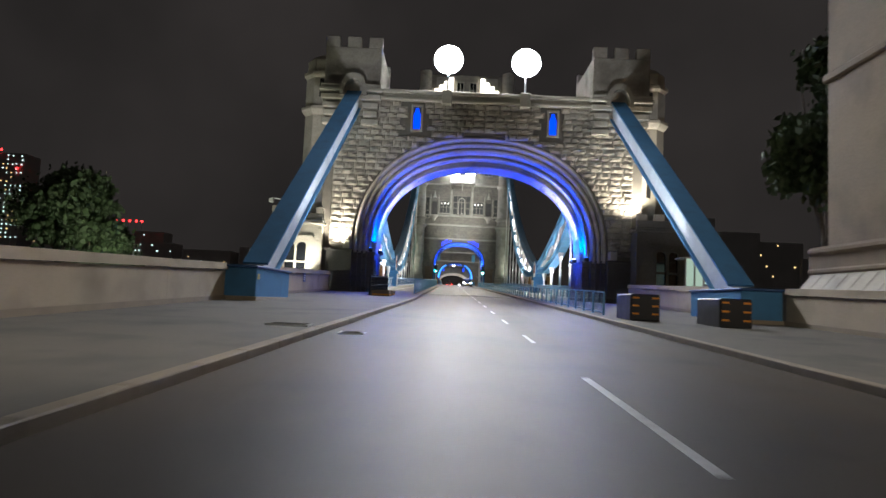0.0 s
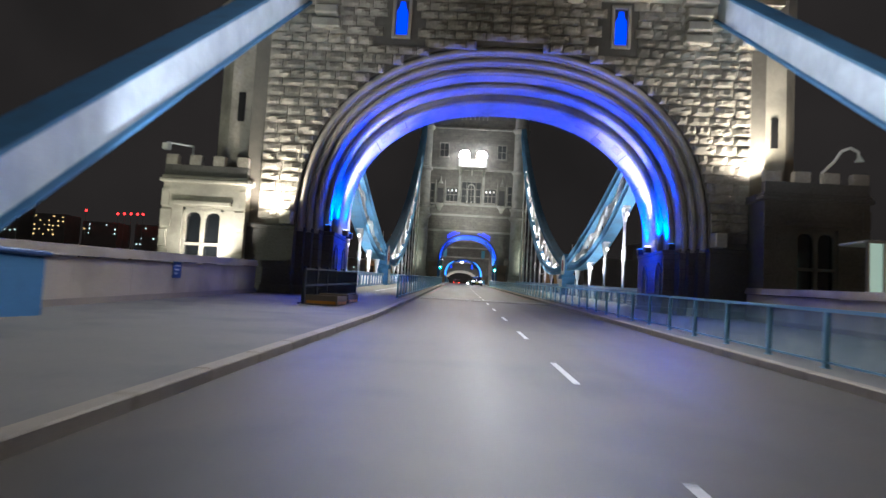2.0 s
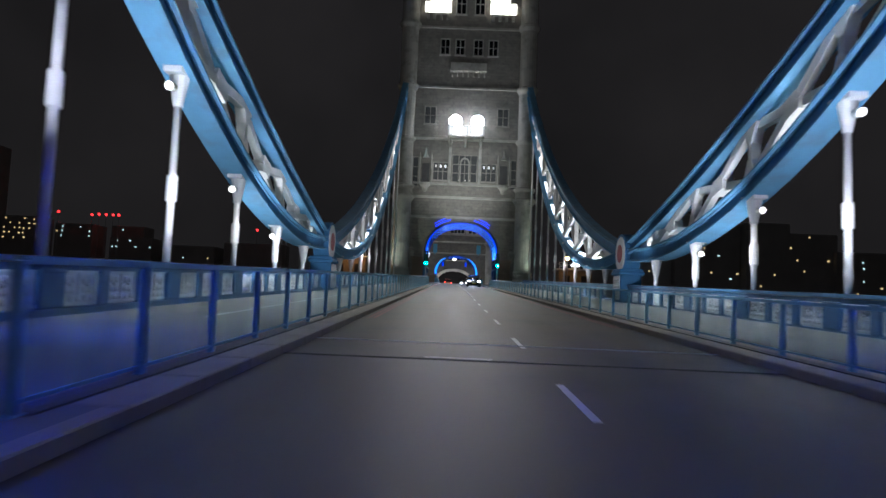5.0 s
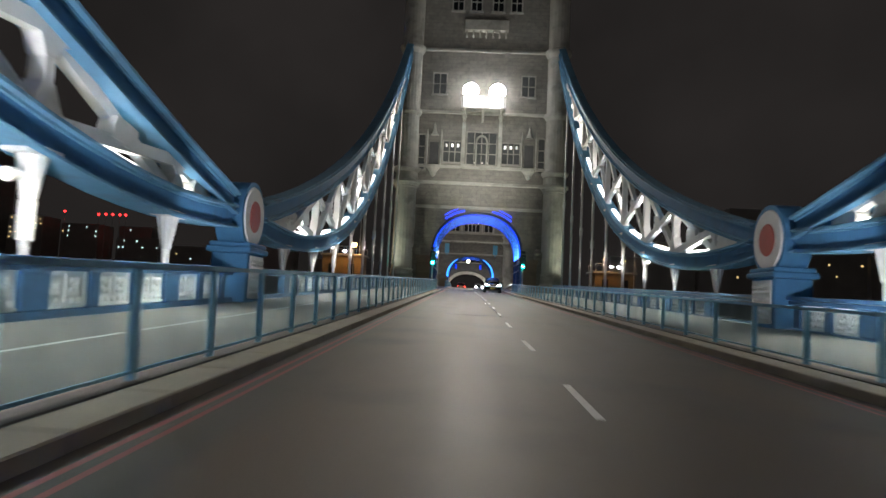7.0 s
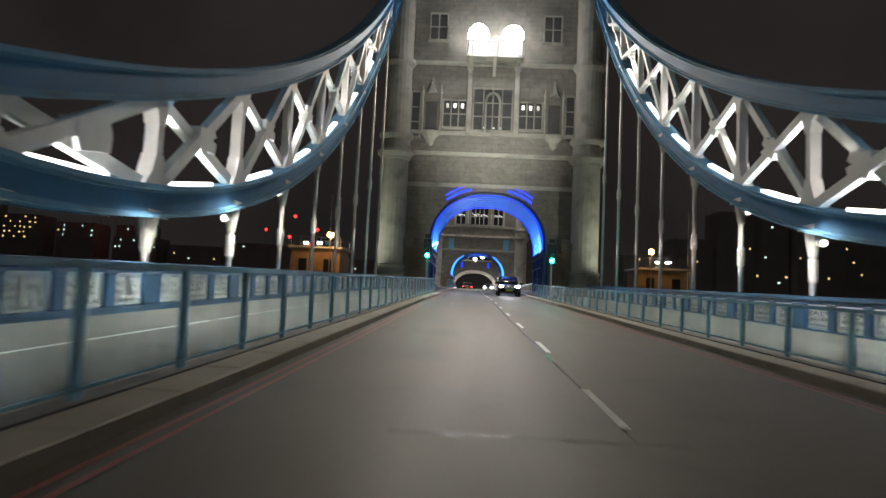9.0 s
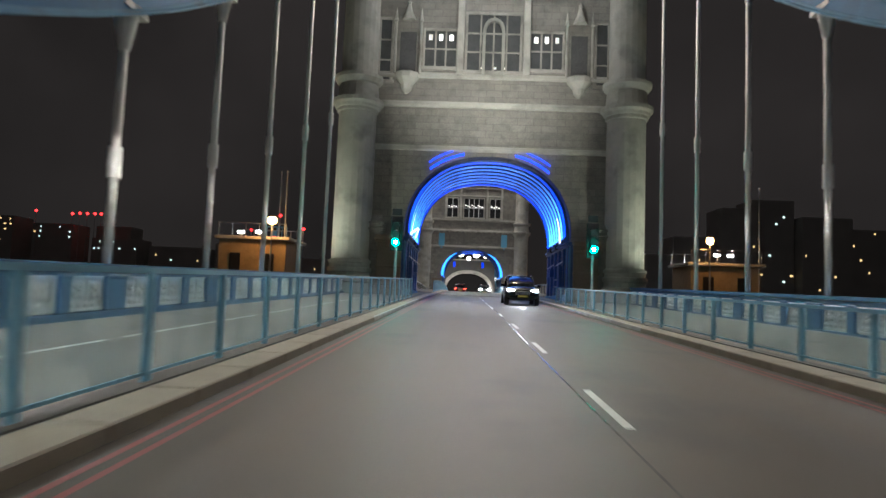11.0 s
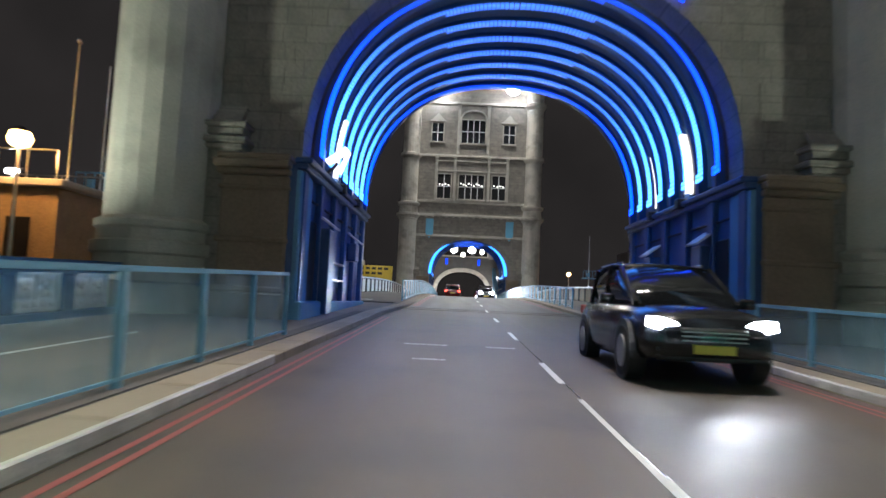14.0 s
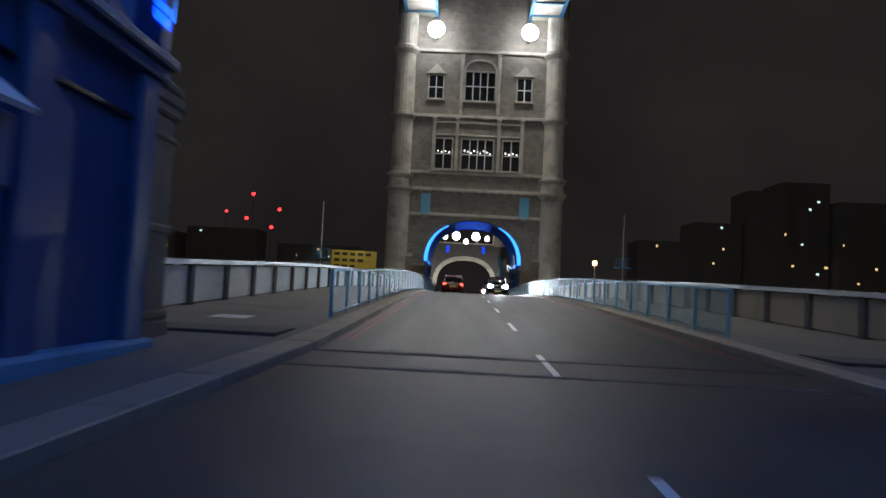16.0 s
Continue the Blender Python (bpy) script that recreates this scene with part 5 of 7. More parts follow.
def long_chord(sag, n=36):
    return [(PIN[0] + (TOP[0] - PIN[0]) * s, PIN[1] + (TOP[1] - PIN[1]) * s - 4 * sag * s * (1 - s)) for s in [k / n for k in range(n + 1)]]


def short_chord(sag, n=24):
    return [(PIN[0] + (LAND[0] - PIN[0]) * s, PIN[1] + (LAND[1] - PIN[1]) * s - 4 * sag * s * (1 - s)) for s in [k / n for k in range(n + 1)]]


def chord_z(path, y):
    for a, b in zip(path, path[1:]):
        if min(a[0], b[0]) <= y <= max(a[0], b[0]):
            return a[1] + (b[1] - a[1]) * (y - a[0]) / (b[0] - a[0])
    return path[-1][1]


def chord(name, root, x, path, label):
    bm = bmesh.new()
    path = [p for p in path if abs(p[0] - PIN[0]) > 0.7]
    sweep_yz(bm, x, path, 0.44, 0.62)
    ob = part(name, bm, BLUEPAINT, root, label)
    for sh, w, h in ((-0.33, 0.86, 0.06), (0.33, 0.86, 0.08), (0.40, 0.62, 0.05)):
        part("flange", sweep_yz(bmesh.new(), x, path, w, h, sh), PALEBLUE, ob)
    for sh in (-0.26, 0.26):
        part("rib", sweep_yz(bmesh.new(), x, path, 0.58, 0.07, sh), PALEBLUE, ob)
    return ob


def plate_yz(outline, x, half):
    """A plate of the given outline in y and z, standing on both sides of x."""
    bm = bmesh.new()
    sides = [[bm.verts.new((x + d, q.x, q.y)) for q in outline] for d in (-half, half)]
    bm.faces.new(sides[0])
    bm.faces.new(sides[1][::-1])
    for k in range(len(outline)):
        j = (k + 1) % len(outline)
        bm.faces.new((sides[0][k], sides[1][k], sides[1][j], sides[0][j]))
    bmesh.ops.recalc_face_normals(bm, faces=bm.faces)
    return bm


def cross_plate(c, dirs, w):
    """Outline of a four-armed plate with hollow sides, its arms along two crossing braces."""
    arms = sorted([d * e for d in dirs for e in (-1, 1)], key=lambda d: math.atan2(d.y, d.x))
    out = []
    for k, d in enumerate(arms):
        e = arms[(k + 1) % 4]
        n = Vector((-d.y, d.x))
        out += [c + d * w * 1.75 - n * w * 0.5, c + d * w * 1.75 + n * w * 0.5, c + (d + e).normalized() * w * 0.95]
    return out


def truss(name, root, x, up, lo, ys, lit):
    """White posts and crossed braces between the chords, with gussets where they meet."""
    for i, y in enumerate(ys):
        z0, z1 = chord_z(lo, y), chord_z(up, y)
        if z1 - z0 < 0.9:
            continue
        part("post", beam(bmesh.new(), (x, y, z0 + 0.2), (x, y, z1 - 0.2), 0.34, 0.27), WHITEPAINT, root)
        lift = (chord_z(lo, y + 1) - chord_z(lo, y - 1)) / 2
        rise = min(0.95, (z1 - z0) * 0.3)
        part("gusset", plate_yz([Vector((y - 0.75, z0 + 0.28 - 0.75 * lift)), Vector((y + 0.75, z0 + 0.28 + 0.75 * lift)), Vector((y + 0.34, z0 + 0.32 + rise * 0.45)), Vector((y + 0.17, z0 + 0.3 + rise)), Vector((y - 0.17, z0 + 0.3 + rise)), Vector((y - 0.34, z0 + 0.32 + rise * 0.45))], x, 0.19), WHITEPAINT, root, "flared foot plate")
        lift = (chord_z(up, y + 1) - chord_z(up, y - 1)) / 2
        part("gusset", plate_yz([Vector((y - 0.6, z1 - 0.28 - 0.6 * lift)), Vector((y - 0.28, z1 - 0.32 - rise * 0.4)), Vector((y - 0.16, z1 - 0.3 - rise * 0.8)), Vector((y + 0.16, z1 - 0.3 - rise * 0.8)), Vector((y + 0.28, z1 - 0.32 - rise * 0.4)), Vector((y + 0.6, z1 - 0.28 + 0.6 * lift))], x, 0.19), WHITEPAINT, root, "flared head plate")
    for i, (a, b) in enumerate(zip(ys, ys[1:])):
        w = 0.36 - 0.018 * i
        za0, za1, zb0, zb1 = chord_z(lo, a), chord_z(up, a), chord_z(lo, b), chord_z(up, b)
        part("brace", beam(bmesh.new(), (x + 0.06, a, za0 + 0.3), (x + 0.06, b, zb1 - 0.3), 0.26, w), WHITEPAINT, root)
        part("brace", beam(bmesh.new(), (x - 0.06, a, za1 - 0.3), (x - 0.06, b, zb0 + 0.3), 0.26, w), WHITEPAINT, root)
        m = (a + b) / 2
        za, zb = (za0 + zb1) / 2, (za1 + zb0) / 2
        dirs = [Vector((b - a, zb1 - za0 - 0.6)).normalized(), Vector((b - a, zb0 - za1 + 0.6)).normalized()]
        part("gusset", plate_yz(cross_plate(Vector((m, (za + zb) / 2)), dirs, w), x, 0.2), WHITEPAINT, root, "flared crossing plate")
        # light batten lying on the lower chord
        part("light_batten", beam(bmesh.new(), (x, a + 0.35, chord_z(lo, a + 0.35) + 0.44), (x, m + 0.7, chord_z(lo, m + 0.7) + 0.46), 0.24, 0.14), lit, root, "white light batten on the chord")


CHAIN_LIGHT = glow("chain_light", (1.0, 0.97, 0.9), 3.2)


def chains(s):
    x = s * CX
    up, lo = long_chord(4.5), long_chord(9.1)
    lo[0] = (PIN[0], PIN[1] - 0.35)
    root = thing("suspension_chain", (x, PIN[0], PIN[1]), "curved suspension chain, pale blue chords with floodlit white lattice", "suspension chain", "suspension chains")
    chord("upper_chord", root, x, up, "pale blue riveted upper chord")
    chord("lower_chord", root, x, lo, "pale blue riveted lower chord")
    truss("brace", root, x, up, lo, [87.0] + HANG_LONG, CHAIN_LIGHT)
    # short chain to the abutment
    up2, lo2 = short_chord(0.9), short_chord(3.5)
    root2 = thing("suspension_chain", (x, PIN[0] - 1, PIN[1]), "short steep lattice suspension chain, blue chords with white bracing", "suspension chain", "suspension chains")
    chord("upper_chord", root2, x, up2, "blue riveted upper chord")
    chord("lower_chord", root2, x, lo2, "blue riveted lower chord")
    truss("brace", root2, x, up2, lo2, [51.5] + HANG_SHORT + [81.0], CHAIN_LIGHT)
    # the pin joint with its enamelled roundel, on a cast pedestal
    y, z = PIN
    pj = thing("chain_joint", (x, y, road_z(y)), "blue chain joint with white disc and red centre on pedestal", "chain joint", "chain joints")
    part("casing", tube(bmesh.new(), (x - 0.45, y, z), (x + 0.45, y, z), 1.18, 1.18, 32), BLUEPAINT, pj)
    # solid plates that fill the narrow ends of both chains
    for u, l, far in ((up, lo, 3.1), (up2, lo2, -3.4)):
        ys = [y + far * k / 8 for k in range(9)]
        for d in (-1, 1):
            bm = bmesh.new()
            rows = [[(x + d * 0.16, q, chord_z(l, q)), (x + d * 0.235, q, chord_z(l, q)), (x + d * 0.235, q, chord_z(u, q)), (x + d * 0.16, q, chord_z(u, q))] for q in ys]
            part("cheek", ribbon(bm, rows), BLUEPAINT, pj, "blue steel cheek plate")
    for d in (-1, 1):
        disc = part("disc", tube(bmesh.new(), (x + d * 0.45, y, z), (x + d * 0.50, y, z), 1.02, 0.98, 36), WHITEPAINT, pj, "white enamel disc")
        part("red_centre", tube(bmesh.new(), (x + d * 0.50, y, z), (x + d * 0.53, y, z), 0.55, 0.52, 28), REDPAINT, disc, "red enamel centre")
    zr = road_z(y)
    bm = boxed(x - 0.62, x + 0.62, y - 0.82, y + 0.82, zr + 0.1, zr + 1.75, 0.04)
    part("pedestal", bm, BLUEPAINT, pj)
    bm = boxed(x - 0.75, x + 0.75, y - 1.0, y + 1.0, zr + 1.75, zr + 1.95, 0.05)
    box(bm, x - 0.68, x + 0.68, y - 0.92, y + 0.92, zr + 1.95, zr + 2.1, 0.04)
    part("pedestal_cap", bm, BLUEPAINT, pj)
    for d in (-1, 1):
        bm = boxed(*sorted((x + d * 0.62, x + d * 0.68)), y - 0.68, y + 0.68, zr + 0.25, zr + 1.68, 0.03)
        for j in range(3):
            for k in range(3):
                qy, qz = y - 0.42 + 0.42 * j, zr + 0.55 + 0.42 * k
                for w in range(4):
                    a = math.pi / 4 + math.pi / 2 * w
                    tube(bm, (x + d * 0.67, qy + 0.1 * math.cos(a), qz + 0.1 * math.sin(a)), (x + d * 0.74, qy + 0.1 * math.cos(a), qz + 0.1 * math.sin(a)), 0.08, 0.04, 8)
        part("cast_panel", bm, CASTWHITE, pj, "white cast panel with tracery")
    out = [root, root2, pj]
    # hangers
    for y in HANG_SHORT + HANG_LONG:
        path = lo2 if y < PIN[0] else lo
        z1, z0 = chord_z(path, y) - 0.3, road_z(y) + 0.4
        hg = thing("hanger", (x, y, z0), "white steel hanger rod with a collar", "hanger rod", "hanger rods")
        part("rod", tube(bmesh.new(), (x, y, z0), (x, y, z1), 0.10, 0.10, 12), WHITEPAINT, hg, smooth=True)
        L = z1 - z0
        if L > 2.4:
            part("collar", tube(bmesh.new(), (x, y, z0 + L * 0.42), (x, y, z0 + L * 0.42 + 0.7), 0.15, 0.15, 12), WHITEPAINT, hg)
        part("shackle", tube(bmesh.new(), (x, y, z1 - min(0.9, L * 0.5)), (x, y, z1 + 0.1), 0.13, 0.30, 10), WHITEPAINT, hg)
        part("shackle_plate", beam(bmesh.new(), (x, y - 0.5, z1 + 0.02), (x, y + 0.5, z1 + 0.02), 0.5, 0.16), WHITEPAINT, hg)
        if y in HANG_SHORT[1:4] or y in HANG_LONG[2:4]:
            l = part("side_lamp", tube(bmesh.new(), (x, y - 0.32, z1 - 0.45), (x, y - 0.62, z1 - 0.5), 0.11, 0.13, 12), WHITEPAINT, hg, "small white lamp")
            part("lens", tube(bmesh.new(), (x, y - 0.62, z1 - 0.5), (x, y - 0.65, z1 - 0.505), 0.09, 0.09, 12), LED_WARM, l)
        out.append(hg)
    # straight land tie from the abutment down to its anchor box
    tie = thing("land_tie", (x, 27.3, road_z(27.3) + 1.4), "straight sloping blue steel tie with a pale lit face", "land tie", "land ties")
    a, b = (-9.5 if s < 0 else 9.2, 26.6, 1.9), (x, 46.2, 15.2)
    body = part("box_beam", beam(bmesh.new(), a, b, 0.62, 1.0), TIEWEB, tie, "pale blue-white painted web")
    va, vb = Vector(a), Vector(b)
    n = (vb - va).normalized().cross(Vector((1, 0, 0))).normalized()
    for sh in (-0.53, 0.53):
        part("flange", beam(bmesh.new(), va + n * sh, vb + n * sh, 0.98, 0.09), BLUEPAINT, body)
    out.append(tie)
    bx = thing("anchor_box", (x, 27.0, road_z(27)), "blue painted steel anchor box at the foot of the tie", "anchor box", "anchor boxes")
    bm = bmesh.new()
    x0, x1 = (-10.5, -8.95) if s < 0 else (8.5, 10.0)
    box(bm, x0, x1, 24.7, 29.6, road_z(24.7) - 0.1, 2.1, 0.03)
    part("casing", bm, BLUEPAINT, bx)
    part("lid", boxed(x0 - 0.06, x1 + 0.06, 24.6, 29.7, 2.1, 2.2, 0.03), DEEPBLUE, bx)
    part("skirting", boxed(x0 - 0.05, x1 + 0.05, 24.62, 29.68, road_z(24.7) - 0.1, road_z(27) + 0.22, 0.02), KERB, bx)
    out.append(bx)
    return out


side_things = chains(-1) + chains(1)
for ob in side_things:
    other_side(ob)

# ---------------------------------------------------------------- parapets and barriers


def mesh_only(name, bm, material):
    me = bpy.data.meshes.new(name)
    bmesh.ops.recalc_face_normals(bm, faces=bm.faces)
    bm.to_mesh(me)
    bm.free()
    me.materials.append(material)
    return me


def span_parapet(s):
    """Cast parapet of the hung span: blue rails and posts with white tracery panels, three to a bay; the east side lies a little lower."""
    x, low = s * 9.1, 0.0 if s < 0 else -0.09
    root = thing("parapet", (x, 55, road_z(55)), "blue cast-iron parapet with white tracery panels", "parapet", "bridge parapets")
    y0, y1 = 52.0, 138.2
    # Last row is a lip added to hide the glow strip.
    for za, zb, w, dx in ((0.10, 0.29, 0.30, 0.0), (1.07, 1.15, 0.26, 0.0), (1.17, 1.28, 0.40, 0.0), (1.02, 1.07, 0.02, -0.12)):
        path = [(y, road_z(y) + low + (za + zb) / 2) for y in along(y0, y1, 8)]
        part("rail", sweep_yz(bmesh.new(), x + s * dx, path, w, zb - za), PARAPETBLUE, root, "blue rail")
    # slim glow strip, added unseen behind the lip of the handrail to brighten the panels
    rows = [[(s * 9.01, y, road_z(y) + low + 1.0695), (s * 9.04, y, road_z(y) + low + 1.0695)] for y in along(y0, y1, 8)]
    part("light_strip", ribbon(bmesh.new(), rows), PANEL_WASH, root, "hidden glow strip added to brighten the panels")
    shapes, off = {}, 0.2 if s < 0 else 0.5
    for nm, w in (("post", 0.36), ("pier", 0.78)):
        bm = boxed(-0.15, 0.15, -w / 2, w / 2, 0.29, 1.07, 0.03)
        box(bm, -0.17, 0.17, -w / 2 - 0.02, w / 2 + 0.02, 0.97, 1.06, 0.02)
        shapes[nm] = mesh_only(nm, bm, PARAPETBLUE)
    bm = boxed(-0.03, 0.03, -0.68, 0.68, 0.30, 1.05)
    for d in (-1, 1):
        # two rosettes of four leaves, a row of cusps beneath them and a rim
        for cx in (-0.31, 0.31):
            for j in range(4):
                q = math.pi / 4 + math.pi / 2 * j
                ly, lz = cx + 0.135 * math.cos(q), 0.74 + 0.135 * math.sin(q)
                tube(bm, (d * 0.02, ly, lz), (d * 0.085, ly, lz), 0.105, 0.055, 8)
            tube(bm, (d * 0.02, cx, 0.74), (d * 0.11, cx, 0.74), 0.06, 0.03, 8)
        for cx in (-0.5, -0.25, 0.0, 0.25, 0.5):
            tube(bm, (d * 0.02, cx, 0.45), (d * 0.08, cx, 0.45), 0.085, 0.045, 6)
        for p, q in (((-0.65, 0.34), (0.65, 0.34)), ((-0.65, 1.02), (0.65, 1.02)), ((-0.65, 0.34), (-0.65, 1.02)), ((0.65, 0.34), (0.65, 1.02)), ((0, 0.53), (0, 0.97))):
            beam(bm, (d * 0.05, *p), (d * 0.05, *q), 0.05, 0.05)
    panel = mesh_only("tracery_panel", bm, CASTWHITE)
    panel.materials.append(PANELGREY)
    for f in list(panel.polygons)[:6]:
        f.material_index = 1
    shapes["tracery_panel"] = panel
    rows = []
    for y in HANG_SHORT + HANG_LONG:
        rows += [("pier", y + off)] + [("tracery_panel", y + off + d) for d in (1.0, 2.725, 4.45)] + [("post", y + off + d) for d in (1.86, 3.59)]
    rows += [("tracery_panel", 56.2 + off - d) for d in (1.0, 2.725)] + [("post", 56.2 + off - 1.86), ("pier", 83.7)]
    for nm, y in rows:
        if y < y0 + 0.4 or y > y1 - 0.4 or (abs(y - PIN[0]) < 1.5 and nm == "tracery_panel"):
            continue
        ob = new(nm, shapes[nm])
        ob.parent, ob.matrix_parent_inverse = root, root.matrix_basis.inverted()
        ob.matrix_basis = Matrix.Translation((x, y, road_z(y) + low)) @ Matrix.Rotation(math.atan(SLOPE), 4, "X")
    return root


def road_barrier(s, y0, y1, x, top, group="road barriers"):
    """Vehicle barrier on the kerb: posts, rails and see-through mesh panels."""
    material = BARRIERPAINT
    root = thing("road_barrier", (s * x, y0, road_z(y0) + 0.12), "blue-grey steel barrier with mesh panels along the kerb", "barrier", group)
    for z, w, h in ((top, 0.06, 0.055), (0.215, 0.03, 0.03)):
        part("rail", sweep_yz(bmesh.new(), s * x, [(y, road_z(y) + z) for y in along(y0, y1, 4)], w, h), material, root)
    n = max(1, round((y1 - y0) / 1.885))
    step = (y1 - y0) / n
    pst = pan = None
    for k in range(n + 1):
        y = y0 + k * step
        if pst is None:
            bm = boxed(-0.035, 0.035, -0.042, 0.042, 0.1, top, 0.008)
            box(bm, -0.06, 0.06, -0.07, 0.07, 0.1, 0.135, 0.008)
            pst = bpy.data.meshes.new("post")
            bm.to_mesh(pst)
            bm.free()
            pst.materials.append(material)
            bm = boxed(-0.008, 0.008, 0.05, step - 0.05, 0.232, top - 0.03)
            pan = bpy.data.meshes.new("mesh_panel")
            bm.to_mesh(pan)
            bm.free()
            pan.materials.append(PANEL)
        for nm, me in (("post", pst), ("mesh_panel", pan)):
            if nm == "mesh_panel" and k == n:
                continue
            ob = new(nm, me)
            ob.parent, ob.matrix_parent_inverse = root, root.matrix_basis.inverted()
            tilt = math.atan2(road_z(y + step) - road_z(y), step)
            ob.matrix_basis = Matrix.Translation((s * x, y, road_z(y))) @ Matrix.Rotation(tilt, 4, "X")
    return root


for s in (-1, 1):
    other_side(span_parapet(s))
other_side(road_barrier(-1, 48.54, 135.25, 4.44, 1.20))
other_side(road_barrier(1, 26.77, 136.1, 4.08, 1.02))
for s in (-1, 1):
    road_barrier(s, 155.2, 2 * MID - 155.2, 4.05, 1.10)


def bascule_parapet(s):
    x = s * 7.6
    root = thing("parapet", (x, 153, road_z(153)), "stone-grey panelled parapet with blue posts on the opening span", "parapet", "bascule parapets")
    ys = along(152.0, 2 * MID - 152.0, 2.3)
    part("rail", sweep_yz(bmesh.new(), x, [(y, road_z(y) + 1.12) for y in ys], 0.22, 0.12), GALV, root)
    for a, b in zip(ys, ys[1:]):
        part("panel", sweep_yz(bmesh.new(), x, [(a + 0.14, road_z(a) + 0.6), (b - 0.14, road_z(b) + 0.6)], 0.06, 0.84), CASTWHITE if s < 0 else WALLSTONE, root)
        part("post", boxed(x - 0.11, x + 0.11, a - 0.12, a + 0.12, road_z(a) + 0.1, road_z(a) + 1.1, 0.02), DARKSTONE, root)
    return root


for s in (-1, 1):
    bascule_parapet(s)

# dark strips that paint the shaded gap at the foot of the road barriers
for s, y0, x in ((-1, 48.6, 4.31), (1, 48.6, 3.90)):
    bm = bmesh.new()
    for a, b in ((y0, 144.0),):
        sweep_yz(bm, s * (x + 0.13), [(y, road_z(y) + 0.115) for y in along(a, b, 8)], 0.24, 0.05)
    tagged(part("barrier_foot_shade", bm, DARKSTONE), "dark strip painting the shaded gap under the road barrier", "drain", "drainage channels", "structure")

# stone approach parapets
for s, nm in ((-1, "west"), (1, "east")):
    for y0, y1 in ((-50.0, 24.6), (29.7, 45.2)):
        root = thing("approach_parapet", (s * 10.25, y0, road_z(y0)), "smooth buff stone parapet wall with a moulded coping", "parapet wall", "approach parapets")
        n = max(1, round((y1 - y0) / 2.4))
        ys = along(y0, y1, 2.4)
        for a, b in zip(ys, ys[1:]):
            part("panel", sweep_yz(bmesh.new(), s * 10.25, [(a + 0.004, road_z(a) + 0.55), (b - 0.004, road_z(b) + 0.55)], 0.4, 1.3), WALLSTONE, root)
        part("coping", sweep_yz(bmesh.new(), s * 10.25, [(y, road_z(y) + 1.28) for y in ys], 0.56, 0.12), WALLSTONE, root)
        part("coping_top", sweep_yz(bmesh.new(), s * 10.25, [(y, road_z(y) + 1.40) for y in ys], 0.48, 0.12), WALLSTONE, root)
        part("plinth", sweep_yz(bmesh.new(), s * 10.25, [(y, road_z(y) + 0.2) for y in ys], 0.5, 0.2), KERB, root)
        other_side(root)


# ---------------------------------------------------------------- signals, bollards and cabins


def traffic_signal(x, y):
    z = road_z(y) + 0.12
    root = thing("traffic_signal", (x, y, z), "traffic signal on a grey pole showing green", "traffic light", "traffic signals")
    part("pole", tube(bmesh.new(), (x, y, z), (x, y, z + 3.7), 0.07, 0.07, 12), STEEL, root)
    part("backing_board", boxed(x - 0.28, x + 0.28, y - 0.02, y + 0.02, z + 2.35, z + 3.95, 0.02), BLACK, root)
    h = part("housing", boxed(x - 0.17, x + 0.17, y - 0.24, y - 0.02, z + 2.5, z + 3.7, 0.03), BLACK, root)
    for k, m in ((0, SIGNAL_GREEN), (1, BLACK), (2, BLACK)):
        zz = z + 2.72 + 0.38 * k
        part("lens", tube(bmesh.new(), (x, y - 0.28, zz), (x, y - 0.23, zz), 0.16, 0.16, 16), m, h, "lit green lens" if k == 0 else "")
        if k == 0:
            # Pale disc added to paint the burnt-out middle of the green lens.
            part("lens_glare", tube(bmesh.new(), (x, y - 0.30, zz), (x, y - 0.282, zz), 0.085, 0.085, 14), SIGNAL_GLARE, h, "pale disc that paints the glare in the lens middle")
        arc = [math.pi * j / 10 for j in range(11)]
        v = ribbon(bmesh.new(), [[(x + r * math.cos(a), y - d, zz + r * math.sin(a)) for r, d in ((0.172, 0.23), (0.172, 0.48), (0.16, 0.48), (0.16, 0.23))] for a in arc])
        part("visor", v, BLACK, h)
    part("name_plate", boxed(x - 0.22, x + 0.22, y - 0.04, y - 0.02, z + 4.0, z + 4.3, 0.01), BLACK, root)
    lamp("POINT", (x, y - 1.7, z + 2.7), (0, 0, 0), 32, TEAL, size=0.12, name="signal_glow")
    return root


traffic_signal(-4.6, 127.0)
traffic_signal(4.4, 127.0)


def hazard_block(x, y):
    z = road_z(y) + 0.12
    root = thing("hazard_block", (x, y, z), "black plastic barrier block with orange reflective bars", "barrier block", "hazard blocks")
    b = part("body", boxed(x - 0.5, x + 0.5, y, y + 1.9, z, z + 0.92, 0.05), BLACK, root)
    for dx in (-0.33, 0.33):
        for k in range(3):
            part("reflector", boxed(x + dx - 0.11, x + dx + 0.11, y - 0.012, y, z + 0.22 + 0.27 * k, z + 0.28 + 0.27 * k), HAZARD, b)
    return root


hazard_block(4.7, 23.4)
hazard_block(6.85, 21.3)


